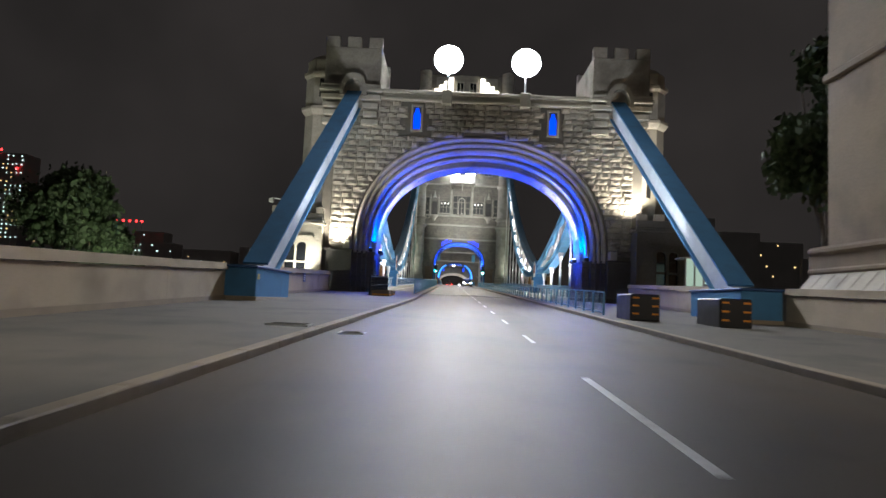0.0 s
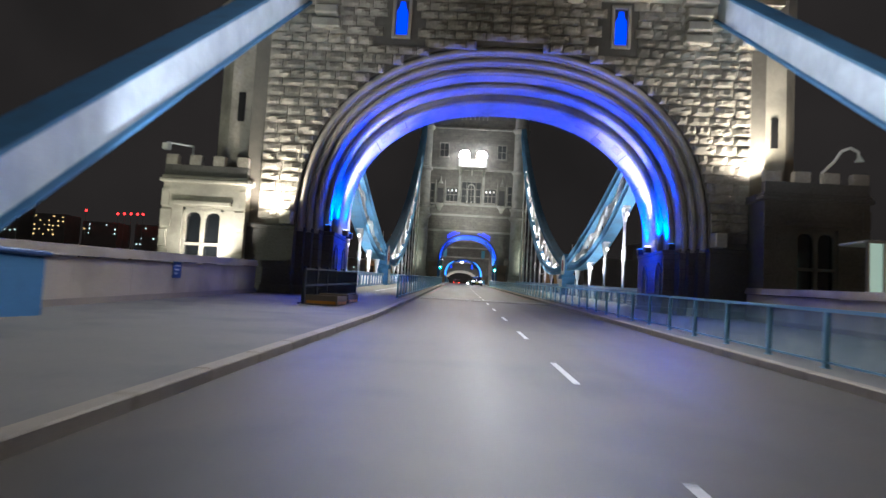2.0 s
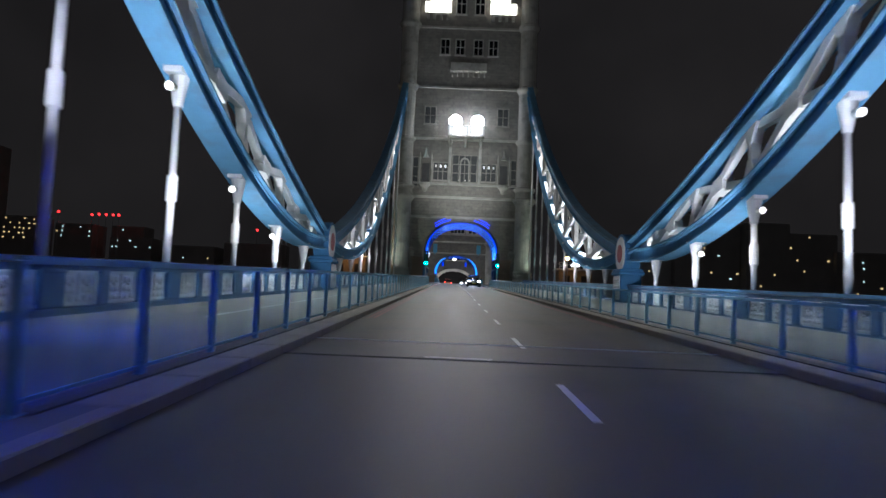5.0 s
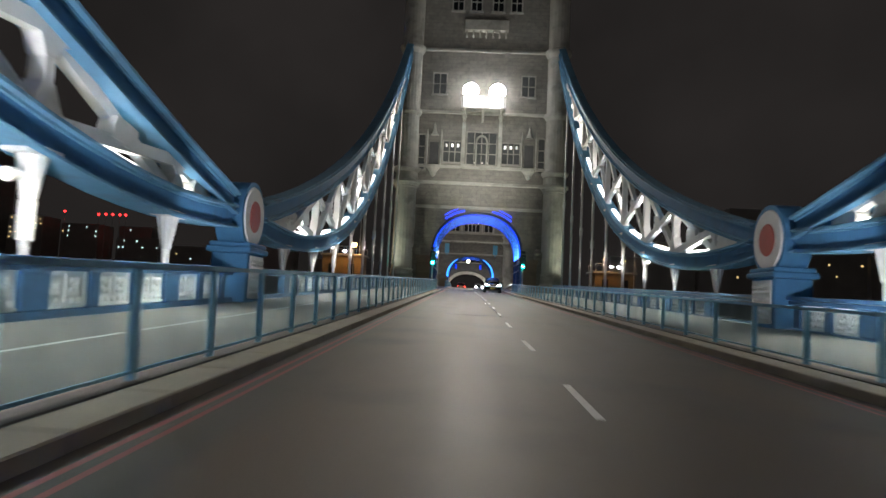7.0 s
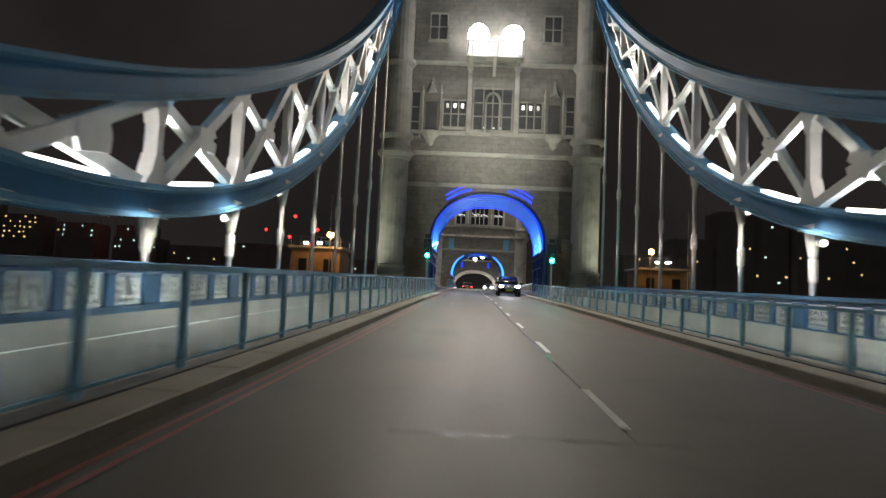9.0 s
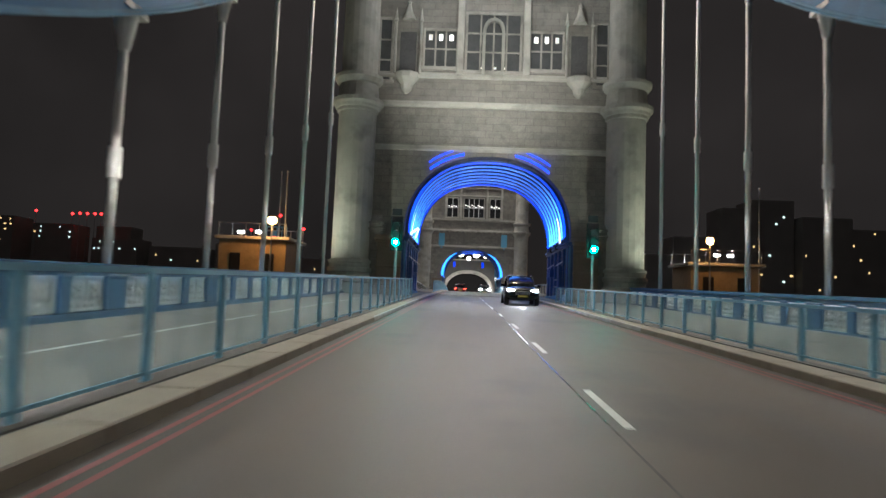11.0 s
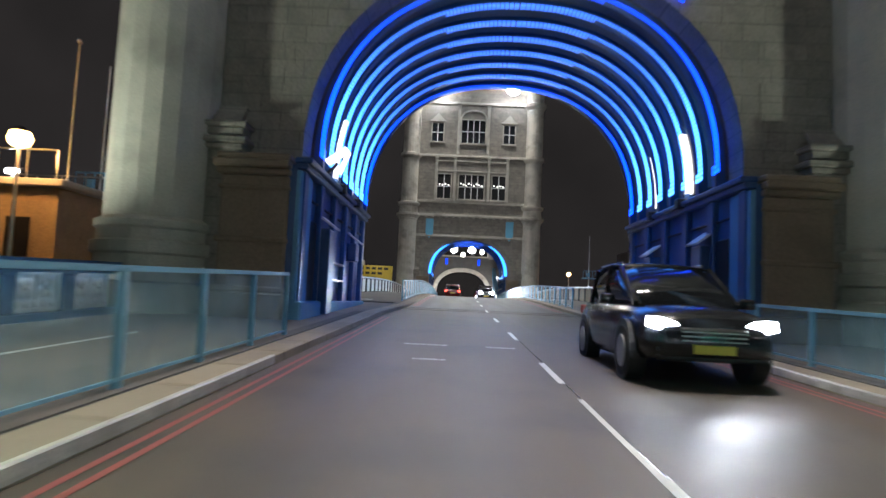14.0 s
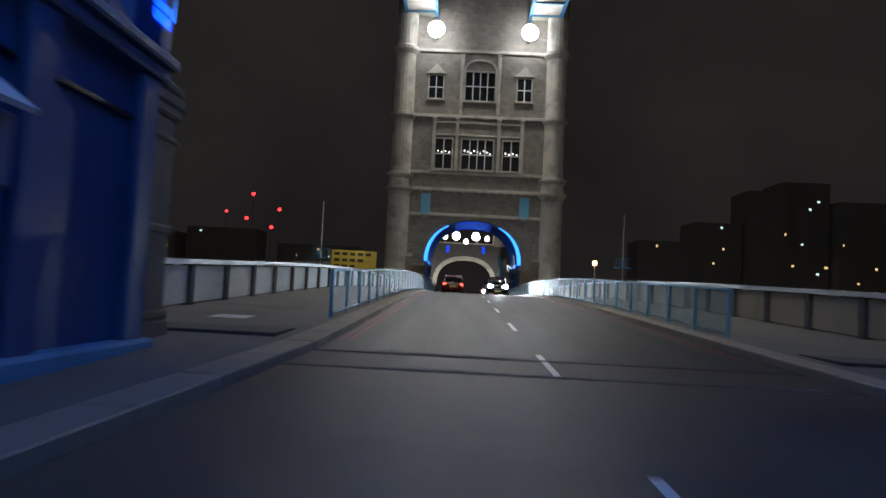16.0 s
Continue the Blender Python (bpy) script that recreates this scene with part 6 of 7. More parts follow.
def trough(x, y, length):
    z = road_z(y) + 0.14
    root = thing("trough", (x, y, z), "low brown timber trough with an orange reflective edge by the fence", "trough", "timber troughs")
    for x0, x1, y0, y1 in ((x - 0.5, x + 0.5, y, y + 0.06), (x - 0.5, x + 0.5, y + length, y + length + 0.06), (x - 0.5, x - 0.44, y + 0.06, y + length), (x + 0.44, x + 0.5, y + 0.06, y + length)):
        part("board", boxed(x0, x1, y0, y1, z, z + 0.30, 0.01), BROWNSTONE, root)
    part("filling", boxed(x - 0.44, x + 0.44, y + 0.06, y + length, z + 0.02, z + 0.22), EARTH, root)
    part("reflective_edge", boxed(x + 0.5, x + 0.512, y + 0.1, y + length - 0.1, z + 0.04, z + 0.13), HAZARD, root, "orange reflective strip")
    part("reflective_edge", boxed(x - 0.45, x + 0.45, y - 0.012, y, z + 0.04, z + 0.13), HAZARD, root, "orange reflective strip")
    return root


trough(-5.85, 38.3, 1.7)
trough(-5.85, 40.4, 2.0)


def dark_fence(x, y0, y1):
    """A close-meshed pedestrian fence: posts, rails and upright bars."""
    root = thing("pedestrian_fence", (x, y0, road_z(y0) + 0.14), "dark navy steel fence with close upright bars on the footway", "fence")
    n = round((y1 - y0) / 1.65)
    step = (y1 - y0) / n
    for zz in (0.22, 0.70, 1.22):
        part("rail", sweep_yz(bmesh.new(), x, [(y0, road_z(y0) + zz), (y1, road_z(y1) + zz)], 0.06, 0.06), FENCEDARK, root)
    for k in range(n + 1):
        y = y0 + k * step
        p = part("post", boxed(x - 0.05, x + 0.05, y - 0.05, y + 0.05, road_z(y) + 0.12, road_z(y) + 1.3, 0.01), FENCEDARK, root)
        part("foot_plate", boxed(x - 0.14, x + 0.14, y - 0.14, y + 0.14, road_z(y) + 0.12, road_z(y) + 0.17), FENCEDARK, p)
        if k < n:
            part("sheet", boxed(x - 0.006, x + 0.006, y + 0.06, y + step - 0.06, road_z(y) + 0.28, road_z(y) + 1.19), FENCEDARK, root, "dark backing sheet")
            for q in range(1, 12):
                yy = y + step * q / 12
                part("bar", boxed(x + 0.008, x + 0.03, yy - 0.011, yy + 0.011, road_z(yy) + 0.25, road_z(yy) + 1.2), FENCEDARK, root)
    return root


dark_fence(-6.5, 38.7, 49.2)


def control_cabin(x0, x1, y0, y1, z0, z1, label):
    root = thing("control_cabin", ((x0 + x1) / 2, y0, z0), label, "cabin", "control cabins")
    part("pier", boxed(x0 - 1, x1 + 1, y0 - 1, y1 + 1, -8.0, z0, 0.1), STONE, root)
    part("wall", boxed(x0, x1, y0, y1, z0, z1), BRICKY, root)
    part("roof_slab", boxed(x0 - 0.3, x1 + 0.3, y0 - 0.3, y1 + 0.3, z1, z1 + 0.25, 0.04), CONCRETE, root)
    for k in range(2):
        x = x0 + (x1 - x0) * (0.25 + 0.5 * k)
        w = part("window", boxed(x - 0.4, x + 0.4, y0 - 0.06, y0 - 0.01, z0 + 0.9, z0 + 2.2, 0.02), BLACK, root)
    for y in (y0 - 0.2, y1 + 0.2):
        for k in range(6):
            x = x0 + (x1 - x0) * k / 5
            part("rail_post", tube(bmesh.new(), (x, y, z1 + 0.25), (x, y, z1 + 1.2), 0.03, 0.03, 6), STEEL, root)
        part("roof_rail", tube(bmesh.new(), (x0, y, z1 + 1.2), (x1, y, z1 + 1.2), 0.03, 0.03, 6), STEEL, root)
    return root


def lamp_post(x, y, z0, z1, colour, lens, watts, label, r=0.42):
    root = thing("street_lamp", (x, y, z0), label, "street lamp", "lamps by the towers")
    part("pole", tube(bmesh.new(), (x, y, z0), (x, y, z1), 0.08, 0.05, 10), STEEL, root)
    part("cap", tube(bmesh.new(), (x, y, z1 + 0.42), (x, y, z1 + 0.6), 0.32, 0.06, 12), BLACK, root)
    part("globe", turret(bmesh.new(), x, y, [(0.08, z1 - 0.1), (r * 0.8, z1), (r, z1 + 0.2), (r * 0.8, z1 + 0.42)], 14), lens, root, "glowing globe")
    lamp("POINT", (x, y - 0.5, z1 + 0.1), (0, 0, 0), watts, colour, size=0.3, name="street_and_fill_light")
    return root


def mast(x, y, z0, z1, label):
    root = thing("navigation_mast", (x, y, z0), label, "mast", "navigation masts")
    part("pole", tube(bmesh.new(), (x, y, z0), (x, y, z1), 0.09, 0.04, 8), WHITEPAINT, root)
    part("platform", boxed(x - 0.9, x + 0.9, y - 0.5, y + 0.5, z1 - 6.0, z1 - 5.85, 0.02), PALEBLUE, root)
    for k in range(5):
        part("rail_post", tube(bmesh.new(), (x - 0.85 + 0.425 * k, y - 0.45, z1 - 5.85), (x - 0.85 + 0.425 * k, y - 0.45, z1 - 4.9), 0.035, 0.035, 6), PALEBLUE, root)
    part("rail", tube(bmesh.new(), (x - 0.85, y - 0.45, z1 - 4.9), (x + 0.85, y - 0.45, z1 - 4.9), 0.04, 0.04, 6), PALEBLUE, root)
    part("lamp_box", boxed(x - 0.3, x + 0.05, y - 0.7, y - 0.45, z1 - 5.7, z1 - 5.2, 0.03), PALEBLUE, root)
    return root


def bulkhead_lamp(x, y, z, z0, label, lens):
    """A small lamp head on a short post."""
    root = thing("deck_lamp", (x, y, z0), label, "lamp", "small lamps by the towers")
    part("post", tube(bmesh.new(), (x, y, z0), (x, y, z), 0.05, 0.04, 8), STEEL, root)
    part("hood", boxed(x - 0.26, x + 0.26, y - 0.12, y + 0.18, z + 0.16, z + 0.24, 0.02), BLACK, root)
    part("lens", boxed(x - 0.22, x + 0.22, y - 0.14, y - 0.02, z, z + 0.16, 0.02), lens, root, "glowing white lens")
    return root


for x, y, z, z0 in ((-18.4, 146.0, 8.75, 8.45), (-17.0, 146.0, 8.8, 8.45), (17.6, 147.0, 8.4, 7.85), (18.6, 147.0, 8.4, 7.85)):
    bulkhead_lamp(x, y, z, z0, "small white lamp standing on the cabin roof", FLOOD)


def whip(x, y, z0, z1):
    root = thing("flagpole", (x, y, z0), "slender bare white pole beside the tower", "pole", "bare poles")
    part("pole", tube(bmesh.new(), (x, y, z0), (x, y, z1), 0.07, 0.03, 8), WHITEPAINT, root)
    part("truck", turret(bmesh.new(), x, y, [(0.03, z1), (0.08, z1 + 0.05), (0.08, z1 + 0.12), (0.02, z1 + 0.18)], 8), WHITEPAINT, root)
    return root


whip(-15.1, 146.0, -9.0, 13.5)
whip(20.3, 146.0, -9.0, 13.4)
control_cabin(-19.6, -14.6, 144.8, 149.5, 5.0, 8.2, "flat-roofed yellow brick control cabin lit by a warm lamp")
control_cabin(15.4, 20.5, 146.2, 150.5, 4.6, 7.6, "flat-roofed brick control cabin beside the tower")
lamp_post(-15.5, 144.0, 5.0, 9.4, SODIUM, SODIUM_LENS, 230, "warm globe lamp on a pole by the control cabin", 0.36)
lamp_post(16.5, 145.4, 4.6, 9.2, SODIUM, SODIUM_LENS, 100, "warm globe lamp on a pole by the control cabin", 0.27)
lamp_post(15.8, 226.0, -9.0, 9.8, SODIUM, SODIUM_LENS, 200, "warm globe lamp on a pole beyond the far tower", 0.3)
mast(-17.3, 152.0, -9.0, 14.8, "white mast with a railed platform beside the tower")
mast(-15.9, 209.6, -9.0, 14.2, "white mast with a railed platform beside the far tower")
mast(16.9, 216.0, -9.0, 15.0, "white mast with a railed platform beside the far tower")
control_cabin(-19.5, -12.4, 214.0, 219.0, 4.6, 7.8, "control cabin with a lit roof beside the far tower")


def notice_board(x0, x1, y, z0, z1):
    root = thing("notice_board", ((x0 + x1) / 2, y, z0 - 2), "yellow lit notice board on two posts beyond the river parapet", "notice board")
    part("board", boxed(x0, x1, y, y + 0.12, z0, z1, 0.02), YELLOW, root)
    for x in (x0 + 0.3, x1 - 0.3):
        part("post", boxed(x - 0.08, x + 0.08, y + 0.12, y + 0.28, z0 - 4.5, z1), STEEL, root)
    for r in range(3):
        for k in range(5 - r):
            w = (x1 - x0 - 0.6) / 5
            part("letter_bar", boxed(x0 + 0.3 + k * w, x0 + 0.3 + k * w + w * 0.7, y - 0.02, y, z1 - 0.5 - r * 0.6, z1 - 0.2 - r * 0.6), BLACK, root)
    return root


notice_board(-13.9, -9.5, 205.0, 6.8, 9.0)
lamp("SPOT", (-11.7, 202.3, 9.4), (-11.7, 205, 7.9), 45, (1.0, 0.85, 0.5), size=0.2, angle=120, name="notice_board_light")

# ---------------------------------------------------------------- vehicles


def loft(x, y, z, heading, stations):
    """A rounded shell from rows of place along the car, half width, lower and upper height, and crown."""
    bm = bmesh.new()
    rings = []
    for yy, w, z0, z1, c in stations:
        h = z1 - z0
        ring = ((-0.90, z0), (-0.98, z0 + 0.16 * h), (-1.0, z0 + 0.5 * h), (-0.97, z0 + 0.76 * h), (-0.88, z0 + 0.94 * h), (-0.5, z1 + 0.7 * c), (0, z1 + c))
        ring = ring + tuple((-p, q) for p, q in ring[-2::-1])
        rings.append([bm.verts.new((x + p * w, y + heading * yy, z + q)) for p, q in ring])
    n = len(rings[0])
    for lo, hi in zip(rings, rings[1:]):
        for i in range(n):
            bm.faces.new((lo[i], lo[(i + 1) % n], hi[(i + 1) % n], hi[i]))
    bm.faces.new(rings[0])
    bm.faces.new(rings[-1][::-1])
    return bm


def car(x, y, heading, paint, label, head=True, tail=False, lens=1.0):
    """A tall family car: heading 1 drives away up the road, -1 comes towards the start."""
    z = road_z(y)
    root = thing("car", (x, y, z), label, "car", "cars on the bridge")

    def span(a, b):
        return sorted((y + heading * a, y + heading * b))

    body = part("body", loft(x, y, z, heading, [(-2.24, 0.66, 0.46, 0.84, 0.0), (-2.16, 0.82, 0.32, 0.98, 0.01), (-1.7, 0.90, 0.25, 1.03, 0.02), (-0.6, 0.92, 0.22, 1.02, 0.02), (0.6, 0.92, 0.22, 1.0, 0.02), (1.1, 0.91, 0.24, 0.98, 0.03),
                                                (1.6, 0.89, 0.26, 0.93, 0.05), (1.95, 0.84, 0.28, 0.86, 0.05), (2.14, 0.76, 0.30, 0.76, 0.03), (2.24, 0.60, 0.36, 0.64, 0.0)]), paint, root, smooth=True)
    part("cabin", loft(x, y, z, heading, [(-2.02, 0.66, 0.96, 1.06, 0.0), (-1.72, 0.72, 0.96, 1.44, 0.02), (-1.2, 0.75, 0.96, 1.57, 0.03), (-0.4, 0.76, 0.96, 1.60, 0.03), (0.25, 0.74, 0.96, 1.54, 0.03), (0.8, 0.72, 0.96, 1.26, 0.03), (1.28, 0.68, 0.94, 0.99, 0.02)]), DARKGLASS, root, "dark glazed cabin", smooth=True)
    part("roof", loft(x, y, z, heading, [(-1.66, 0.64, 1.45, 1.50, 0.02), (-1.2, 0.69, 1.55, 1.605, 0.03), (-0.4, 0.70, 1.58, 1.635, 0.03), (0.18, 0.67, 1.53, 1.585, 0.03)]), paint, root, smooth=True)
    for dx in (-1, 1):
        for a, b, za, zb, wa, wb in ((0.2, 1.2, 1.54, 0.98, 0.68, 0.71), (-0.35, -0.3, 1.58, 0.98, 0.71, 0.79), (-1.3, -1.45, 1.55, 0.98, 0.70, 0.78)):
            part("pillar", beam(bmesh.new(), (x + dx * wa, y + heading * a, z + za), (x + dx * wb, y + heading * b, z + zb), 0.06, 0.09), paint, root)
        part("roof_rail", tube(bmesh.new(), (x + dx * 0.62, y + heading * 0.05, z + 1.62), (x + dx * 0.62, y - heading * 1.35, z + 1.62), 0.022, 0.022, 8), STEEL, root)
        for dy in (-1.35, 1.38):
            part("wheel_arch", tube(bmesh.new(), (x + dx * 0.70, y + heading * dy, z + 0.36), (x + dx * 0.928, y + heading * dy, z + 0.36), 0.41, 0.41, 24), BLACK, root, "dark wheel arch")
            w = part("wheel", tube(bmesh.new(), (x + dx * 0.72, y + heading * dy, z + 0.335), (x + dx * 0.94, y + heading * dy, z + 0.335), 0.335, 0.335, 24), TYRE, root)
            part("rim", tube(bmesh.new(), (x + dx * 0.90, y + heading * dy, z + 0.335), (x + dx * 0.95, y + heading * dy, z + 0.335), 0.23, 0.22, 16), STEEL, w)
        lamp_body = slab_y(bmesh.new(), [(x + dx * 0.42, z + 0.66), (x + dx * (0.46 - 0.03 * lens), z + 0.66 + 0.09 * lens), (x + dx * 0.60, z + 0.68 + 0.13 * lens), (x + dx * 0.78, z + 0.68 + 0.14 * lens), (x + dx * 0.80, z + 0.70), (x + dx * 0.62, z + 0.66 - 0.02 * lens)], *span(2.02, 2.17))
        part("headlight", lamp_body, HEAD if head else STEEL, root, "lit white headlight" if head else "")
        part("tail_lamp", boxed(x + dx * 0.70 - 0.13, x + dx * 0.70 + 0.13, *span(-2.14, -2.22), z + 0.78, z + 0.94, 0.02), TAIL if tail else REDPAINT, root, "glowing red tail lamp" if tail else "")
        part("mirror", loft(x + dx * 1.02, y, z, heading, [(0.70, 0.05, 1.0, 1.08, 0.0), (0.76, 0.11, 0.96, 1.12, 0.0), (0.86, 0.10, 0.97, 1.11, 0.0), (0.91, 0.04, 1.01, 1.07, 0.0)]), paint, root, smooth=True)
        part("fog_lamp", boxed(x + dx * 0.58 - 0.12, x + dx * 0.58 + 0.12, *span(2.14, 2.19), z + 0.38, z + 0.46, 0.02), BLACK, root)
        for dy in (0.0, -0.95):
            part("door_handle", boxed(x + dx * 0.915 - 0.015, x + dx * 0.915 + 0.015, *span(dy - 0.1, dy + 0.1), z + 0.86, z + 0.90), STEEL, root)
    g = part("grille", boxed(x - 0.42, x + 0.42, *span(2.15, 2.235), z + 0.50, z + 0.70, 0.03), BLACK, root)
    for k in range(3):
        part("grille_bar", boxed(x - 0.40, x + 0.40, *span(2.235, 2.25), z + 0.53 + 0.055 * k, z + 0.545 + 0.055 * k), STEEL, g)
    part("bumper", boxed(x - 0.70, x + 0.70, *span(2.06, 2.20), z + 0.28, z + 0.36, 0.03), BLACK, root)
    part("number_plate", boxed(x - 0.26, x + 0.26, *span(2.24, 2.255), z + 0.38, z + 0.49), YELLOW, root)
    part("rear_plate", boxed(x - 0.26, x + 0.26, *span(-2.22, -2.26), z + 0.62, z + 0.73), YELLOW, root)
    return root


car(1.75, 134.3, -1, CARBLACK, "tall black family car with its headlights on", True)
car(-1.9, 199.0, 1, CARGREY, "dark car seen from behind with red tail lamps glowing", False, True)
car(1.8, 198.0, -1, CARBLACK, "dark car with glaring white headlights on the crest of the bridge", True, lens=2.2)
car(1.9, 213.0, -1, CARGREY, "dark grey car with glaring white headlights beyond the crest", True, lens=2.2)
lamp("SPOT", (1.75, 131.9, road_z(131.9) + 0.72), (1.2, 118, road_z(120)), 110, COOL, size=0.15, angle=60, name="car_beam")
lamp("SPOT", (1.8, 195.6, road_z(195) + 0.75), (1.5, 170, road_z(170)), 3200, (0.8, 0.88, 1.0), size=0.15, angle=95, name="car_beam")

# ---------------------------------------------------------------- surroundings


def tree(x, y, z0, h, r, seed, label):
    rng = random.Random(seed)
    root = thing("tree", (x, y, z0), label, "tree", "trees by the approach")
    bm = bmesh.new()
    tube(bm, (x, y, z0), (x + 0.1, y, z0 + h * 0.45), 0.3, 0.2, 10)
    for k in range(7):
        a = 2 * math.pi * k / 7 + rng.uniform(-0.3, 0.3)
        b = (x + math.cos(a) * r * 0.6, y + math.sin(a) * r * 0.6, z0 + h * rng.uniform(0.6, 0.9))
        tube(bm, (x + 0.1, y, z0 + h * rng.uniform(0.35, 0.45)), b, 0.12, 0.03, 6)
    part("trunk", bm, BARK, root)
    verts, faces = [], []
    clumps = []
    for k in range(46):
        a, e = rng.uniform(0, 2 * math.pi), rng.uniform(-0.35, 1.0)
        d = r * rng.uniform(0.35, 1.0) * math.sqrt(max(0.05, 1 - e * e * 0.8))
        clumps.append((x + math.cos(a) * d, y + math.sin(a) * d, z0 + h * 0.66 + e * h * 0.33, rng.uniform(0.4, 0.95) * r * 0.33))
    for cx, cy, cz, cr in clumps:
        for k in range(170):
            v = Vector((rng.gauss(0, 1), rng.gauss(0, 1), rng.gauss(0, 0.8)))
            p = Vector((cx, cy, cz)) + v * (cr * 0.6)
            q = Euler((rng.uniform(0, 6), rng.uniform(0, 6), rng.uniform(0, 6))).to_matrix()
            n = len(verts)
            sz = rng.uniform(0.12, 0.27)
            for c in ((-1, -0.5, 0), (0.2, -0.7, 0.1), (1.1, 0.1, 0), (0, 0.7, -0.1)):
                verts.append(p + q @ (Vector(c) * sz))
            faces.append((n, n + 1, n + 2, n + 3))
    me = bpy.data.meshes.new("crown")
    me.from_pydata(verts, [], faces)
    me.materials.append(LEAF)
    ob = new("crown", me)
    ob.parent, ob.matrix_parent_inverse = root, root.matrix_basis.inverted()
    return root


tree(-27.4, 43.5, -1.2, 9.6, 3.2, 3, "leafy green tree dimly lit beyond the parapet")
tree(-24.4, 42.5, -1.4, 6.2, 2.0, 4, "leafy green tree dimly lit beyond the parapet")
tree(14.2, 29.5, -1.3, 14.5, 2.0, 8, "tall narrow dark tree behind the corner building")
# Unseen fill lamp, added so that the trees show.
lamp("POINT", (-20.0, 36.0, 2.0), (0, 0, 0), 850, (0.95, 1.0, 0.75), size=0.4, name="tree_fill")


def corner_building():
    root = thing("corner_building", (16, 18, -1.5), "tall buff stone building with a battered base beside the approach", "building")
    part("wall", boxed(10.85, 22.0, 10.0, 24.6, -2.0, 3.4), BROWNSTONE, root)
    bm = bmesh.new()
    box(bm, 11.2, 22.0, 10.3, 24.0, 3.4, 24.0)
    part("upper_wall", bm, BROWNSTONE, root)
    bm = boxed(11.05, 22.2, 10.1, 24.15, 9.6, 9.9, 0.05)
    part("string_course", bm, BROWNSTONE, root)
    for k in range(19):
        part("sloping_slab", beam(bmesh.new(), (10.9, 10.5 + k * 0.75, 2.75), (10.3, 10.5 + k * 0.75, 2.05), 0.7, 0.12, (0, 1, 0)), DRESSED, root, "sloping pale slab")
    part("base_moulding", boxed(10.7, 11.3, 10.0, 24.5, 3.4, 3.7, 0.1), BROWNSTONE, root)
    part("base_moulding", boxed(10.75, 11.0, 10.0, 24.55, 2.75, 2.95, 0.06), BROWNSTONE, root)
    return root


corner_building()
# Three spots added to brighten building and parapets; no lamp stands there.
lamp("SPOT", (8.2, 8.0, 6.0), (12.0, 19.5, 5.0), 420, (1.0, 0.86, 0.68), size=0.4, angle=80, blend=0.9, name="street_and_fill_light")
lamp("SPOT", (-4.0, 6.0, 8.0), (-9.0, 15.0, 0.8), 500, (1.0, 0.88, 0.7), size=0.4, angle=120, blend=0.9, name="street_and_fill_light")
lamp("SPOT", (4.0, 6.0, 8.0), (9.0, 15.0, 0.8), 500, (1.0, 0.9, 0.74), size=0.4, angle=120, blend=0.9, name="street_and_fill_light")
lamp_post(23.0, 33.0, -1.5, 3.6, SODIUM, SODIUM_LENS, 120, "warm globe lamp below the east parapet")


def kiosk():
    root = thing("kiosk", (12.6, 41.0, -1.4), "small glass-walled kiosk with a dim green-white light", "kiosk")
    part("frame", boxed(12.3, 13.5, 41.0, 42.6, -1.4, 2.75), CONCRETE, root)
    part("roof", boxed(12.25, 13.55, 40.95, 42.65, 4.5, 4.6, 0.03), CONCRETE, root)
    for x in (12.3, 12.86, 13.42):
        part("mullion", boxed(x, x + 0.08, 41.0, 41.1, 2.75, 4.5), STEEL, root)
    part("glazing", boxed(12.35, 13.45, 41.12, 41.16, 2.75, 4.5), KIOSK_GLASS, root)
    return root


KIOSK_GLASS = glow("kiosk_glass", (0.55, 0.75, 0.62), 0.25)
kiosk()


def crane_lamp(x, y, z):
    root = thing("gooseneck_lamp", (x, y, z), "swan-neck white lamp on the lodge roof", "lamp")
    bm = bmesh.new()
    pts = [(0, 0), (0.5, 0.5), (0.8, 0.95), (1.15, 1.1), (1.45, 0.95), (1.5, 0.7)]
    for a, b in zip(pts, pts[1:]):
        tube(bm, (x + a[0], y, z + a[1]), (x + b[0], y, z + b[1]), 0.06, 0.06, 8)
    part("neck", bm, WHITEPAINT, root)
    part("shade", tube(bmesh.new(), (x + 1.5, y, z + 0.55), (x + 1.5, y, z + 0.75), 0.18, 0.07, 10), WHITEPAINT, root)
    return root


crane_lamp(12.6, 44.5, 7.6)


def lodge_flood(x, y, z):
    root = thing("bracket_lamp", (x, y, z), "white floodlight on a long arm over the lodge roof", "lamp")
    part("arm", tube(bmesh.new(), (x, y, z + 0.75), (x + 1.15, y, z + 0.6), 0.035, 0.05, 8), WHITEPAINT, root)
    part("post", tube(bmesh.new(), (x + 1.15, y, z - 0.6), (x + 1.15, y, z + 0.62), 0.05, 0.05, 8), STEEL, root)
    part("head", boxed(x - 0.16, x + 0.14, y - 0.14, y + 0.14, z + 0.42, z + 0.7, 0.03), WHITEPAINT, root)
    return root


lodge_flood(-14.4, 45.6, 7.0)


def wall_sign(x, y0, y1, z0, z1):
    root = thing("sign", (x, y0, z0), "small square blue sign fixed to the parapet wall", "sign")
    part("plate", boxed(x, x + 0.03, y0, y1, z0, z1, 0.008), DEEPBLUE, root)
    for k in range(3):
        part("text_bar", boxed(x + 0.03, x + 0.034, y0 + 0.08, y1 - 0.08 - 0.1 * k, z1 - 0.14 - 0.12 * k, z1 - 0.09 - 0.12 * k), WHITEPAINT, root)
    return root


wall_sign(-10.05, 37.25, 37.8, 1.92, 2.4)
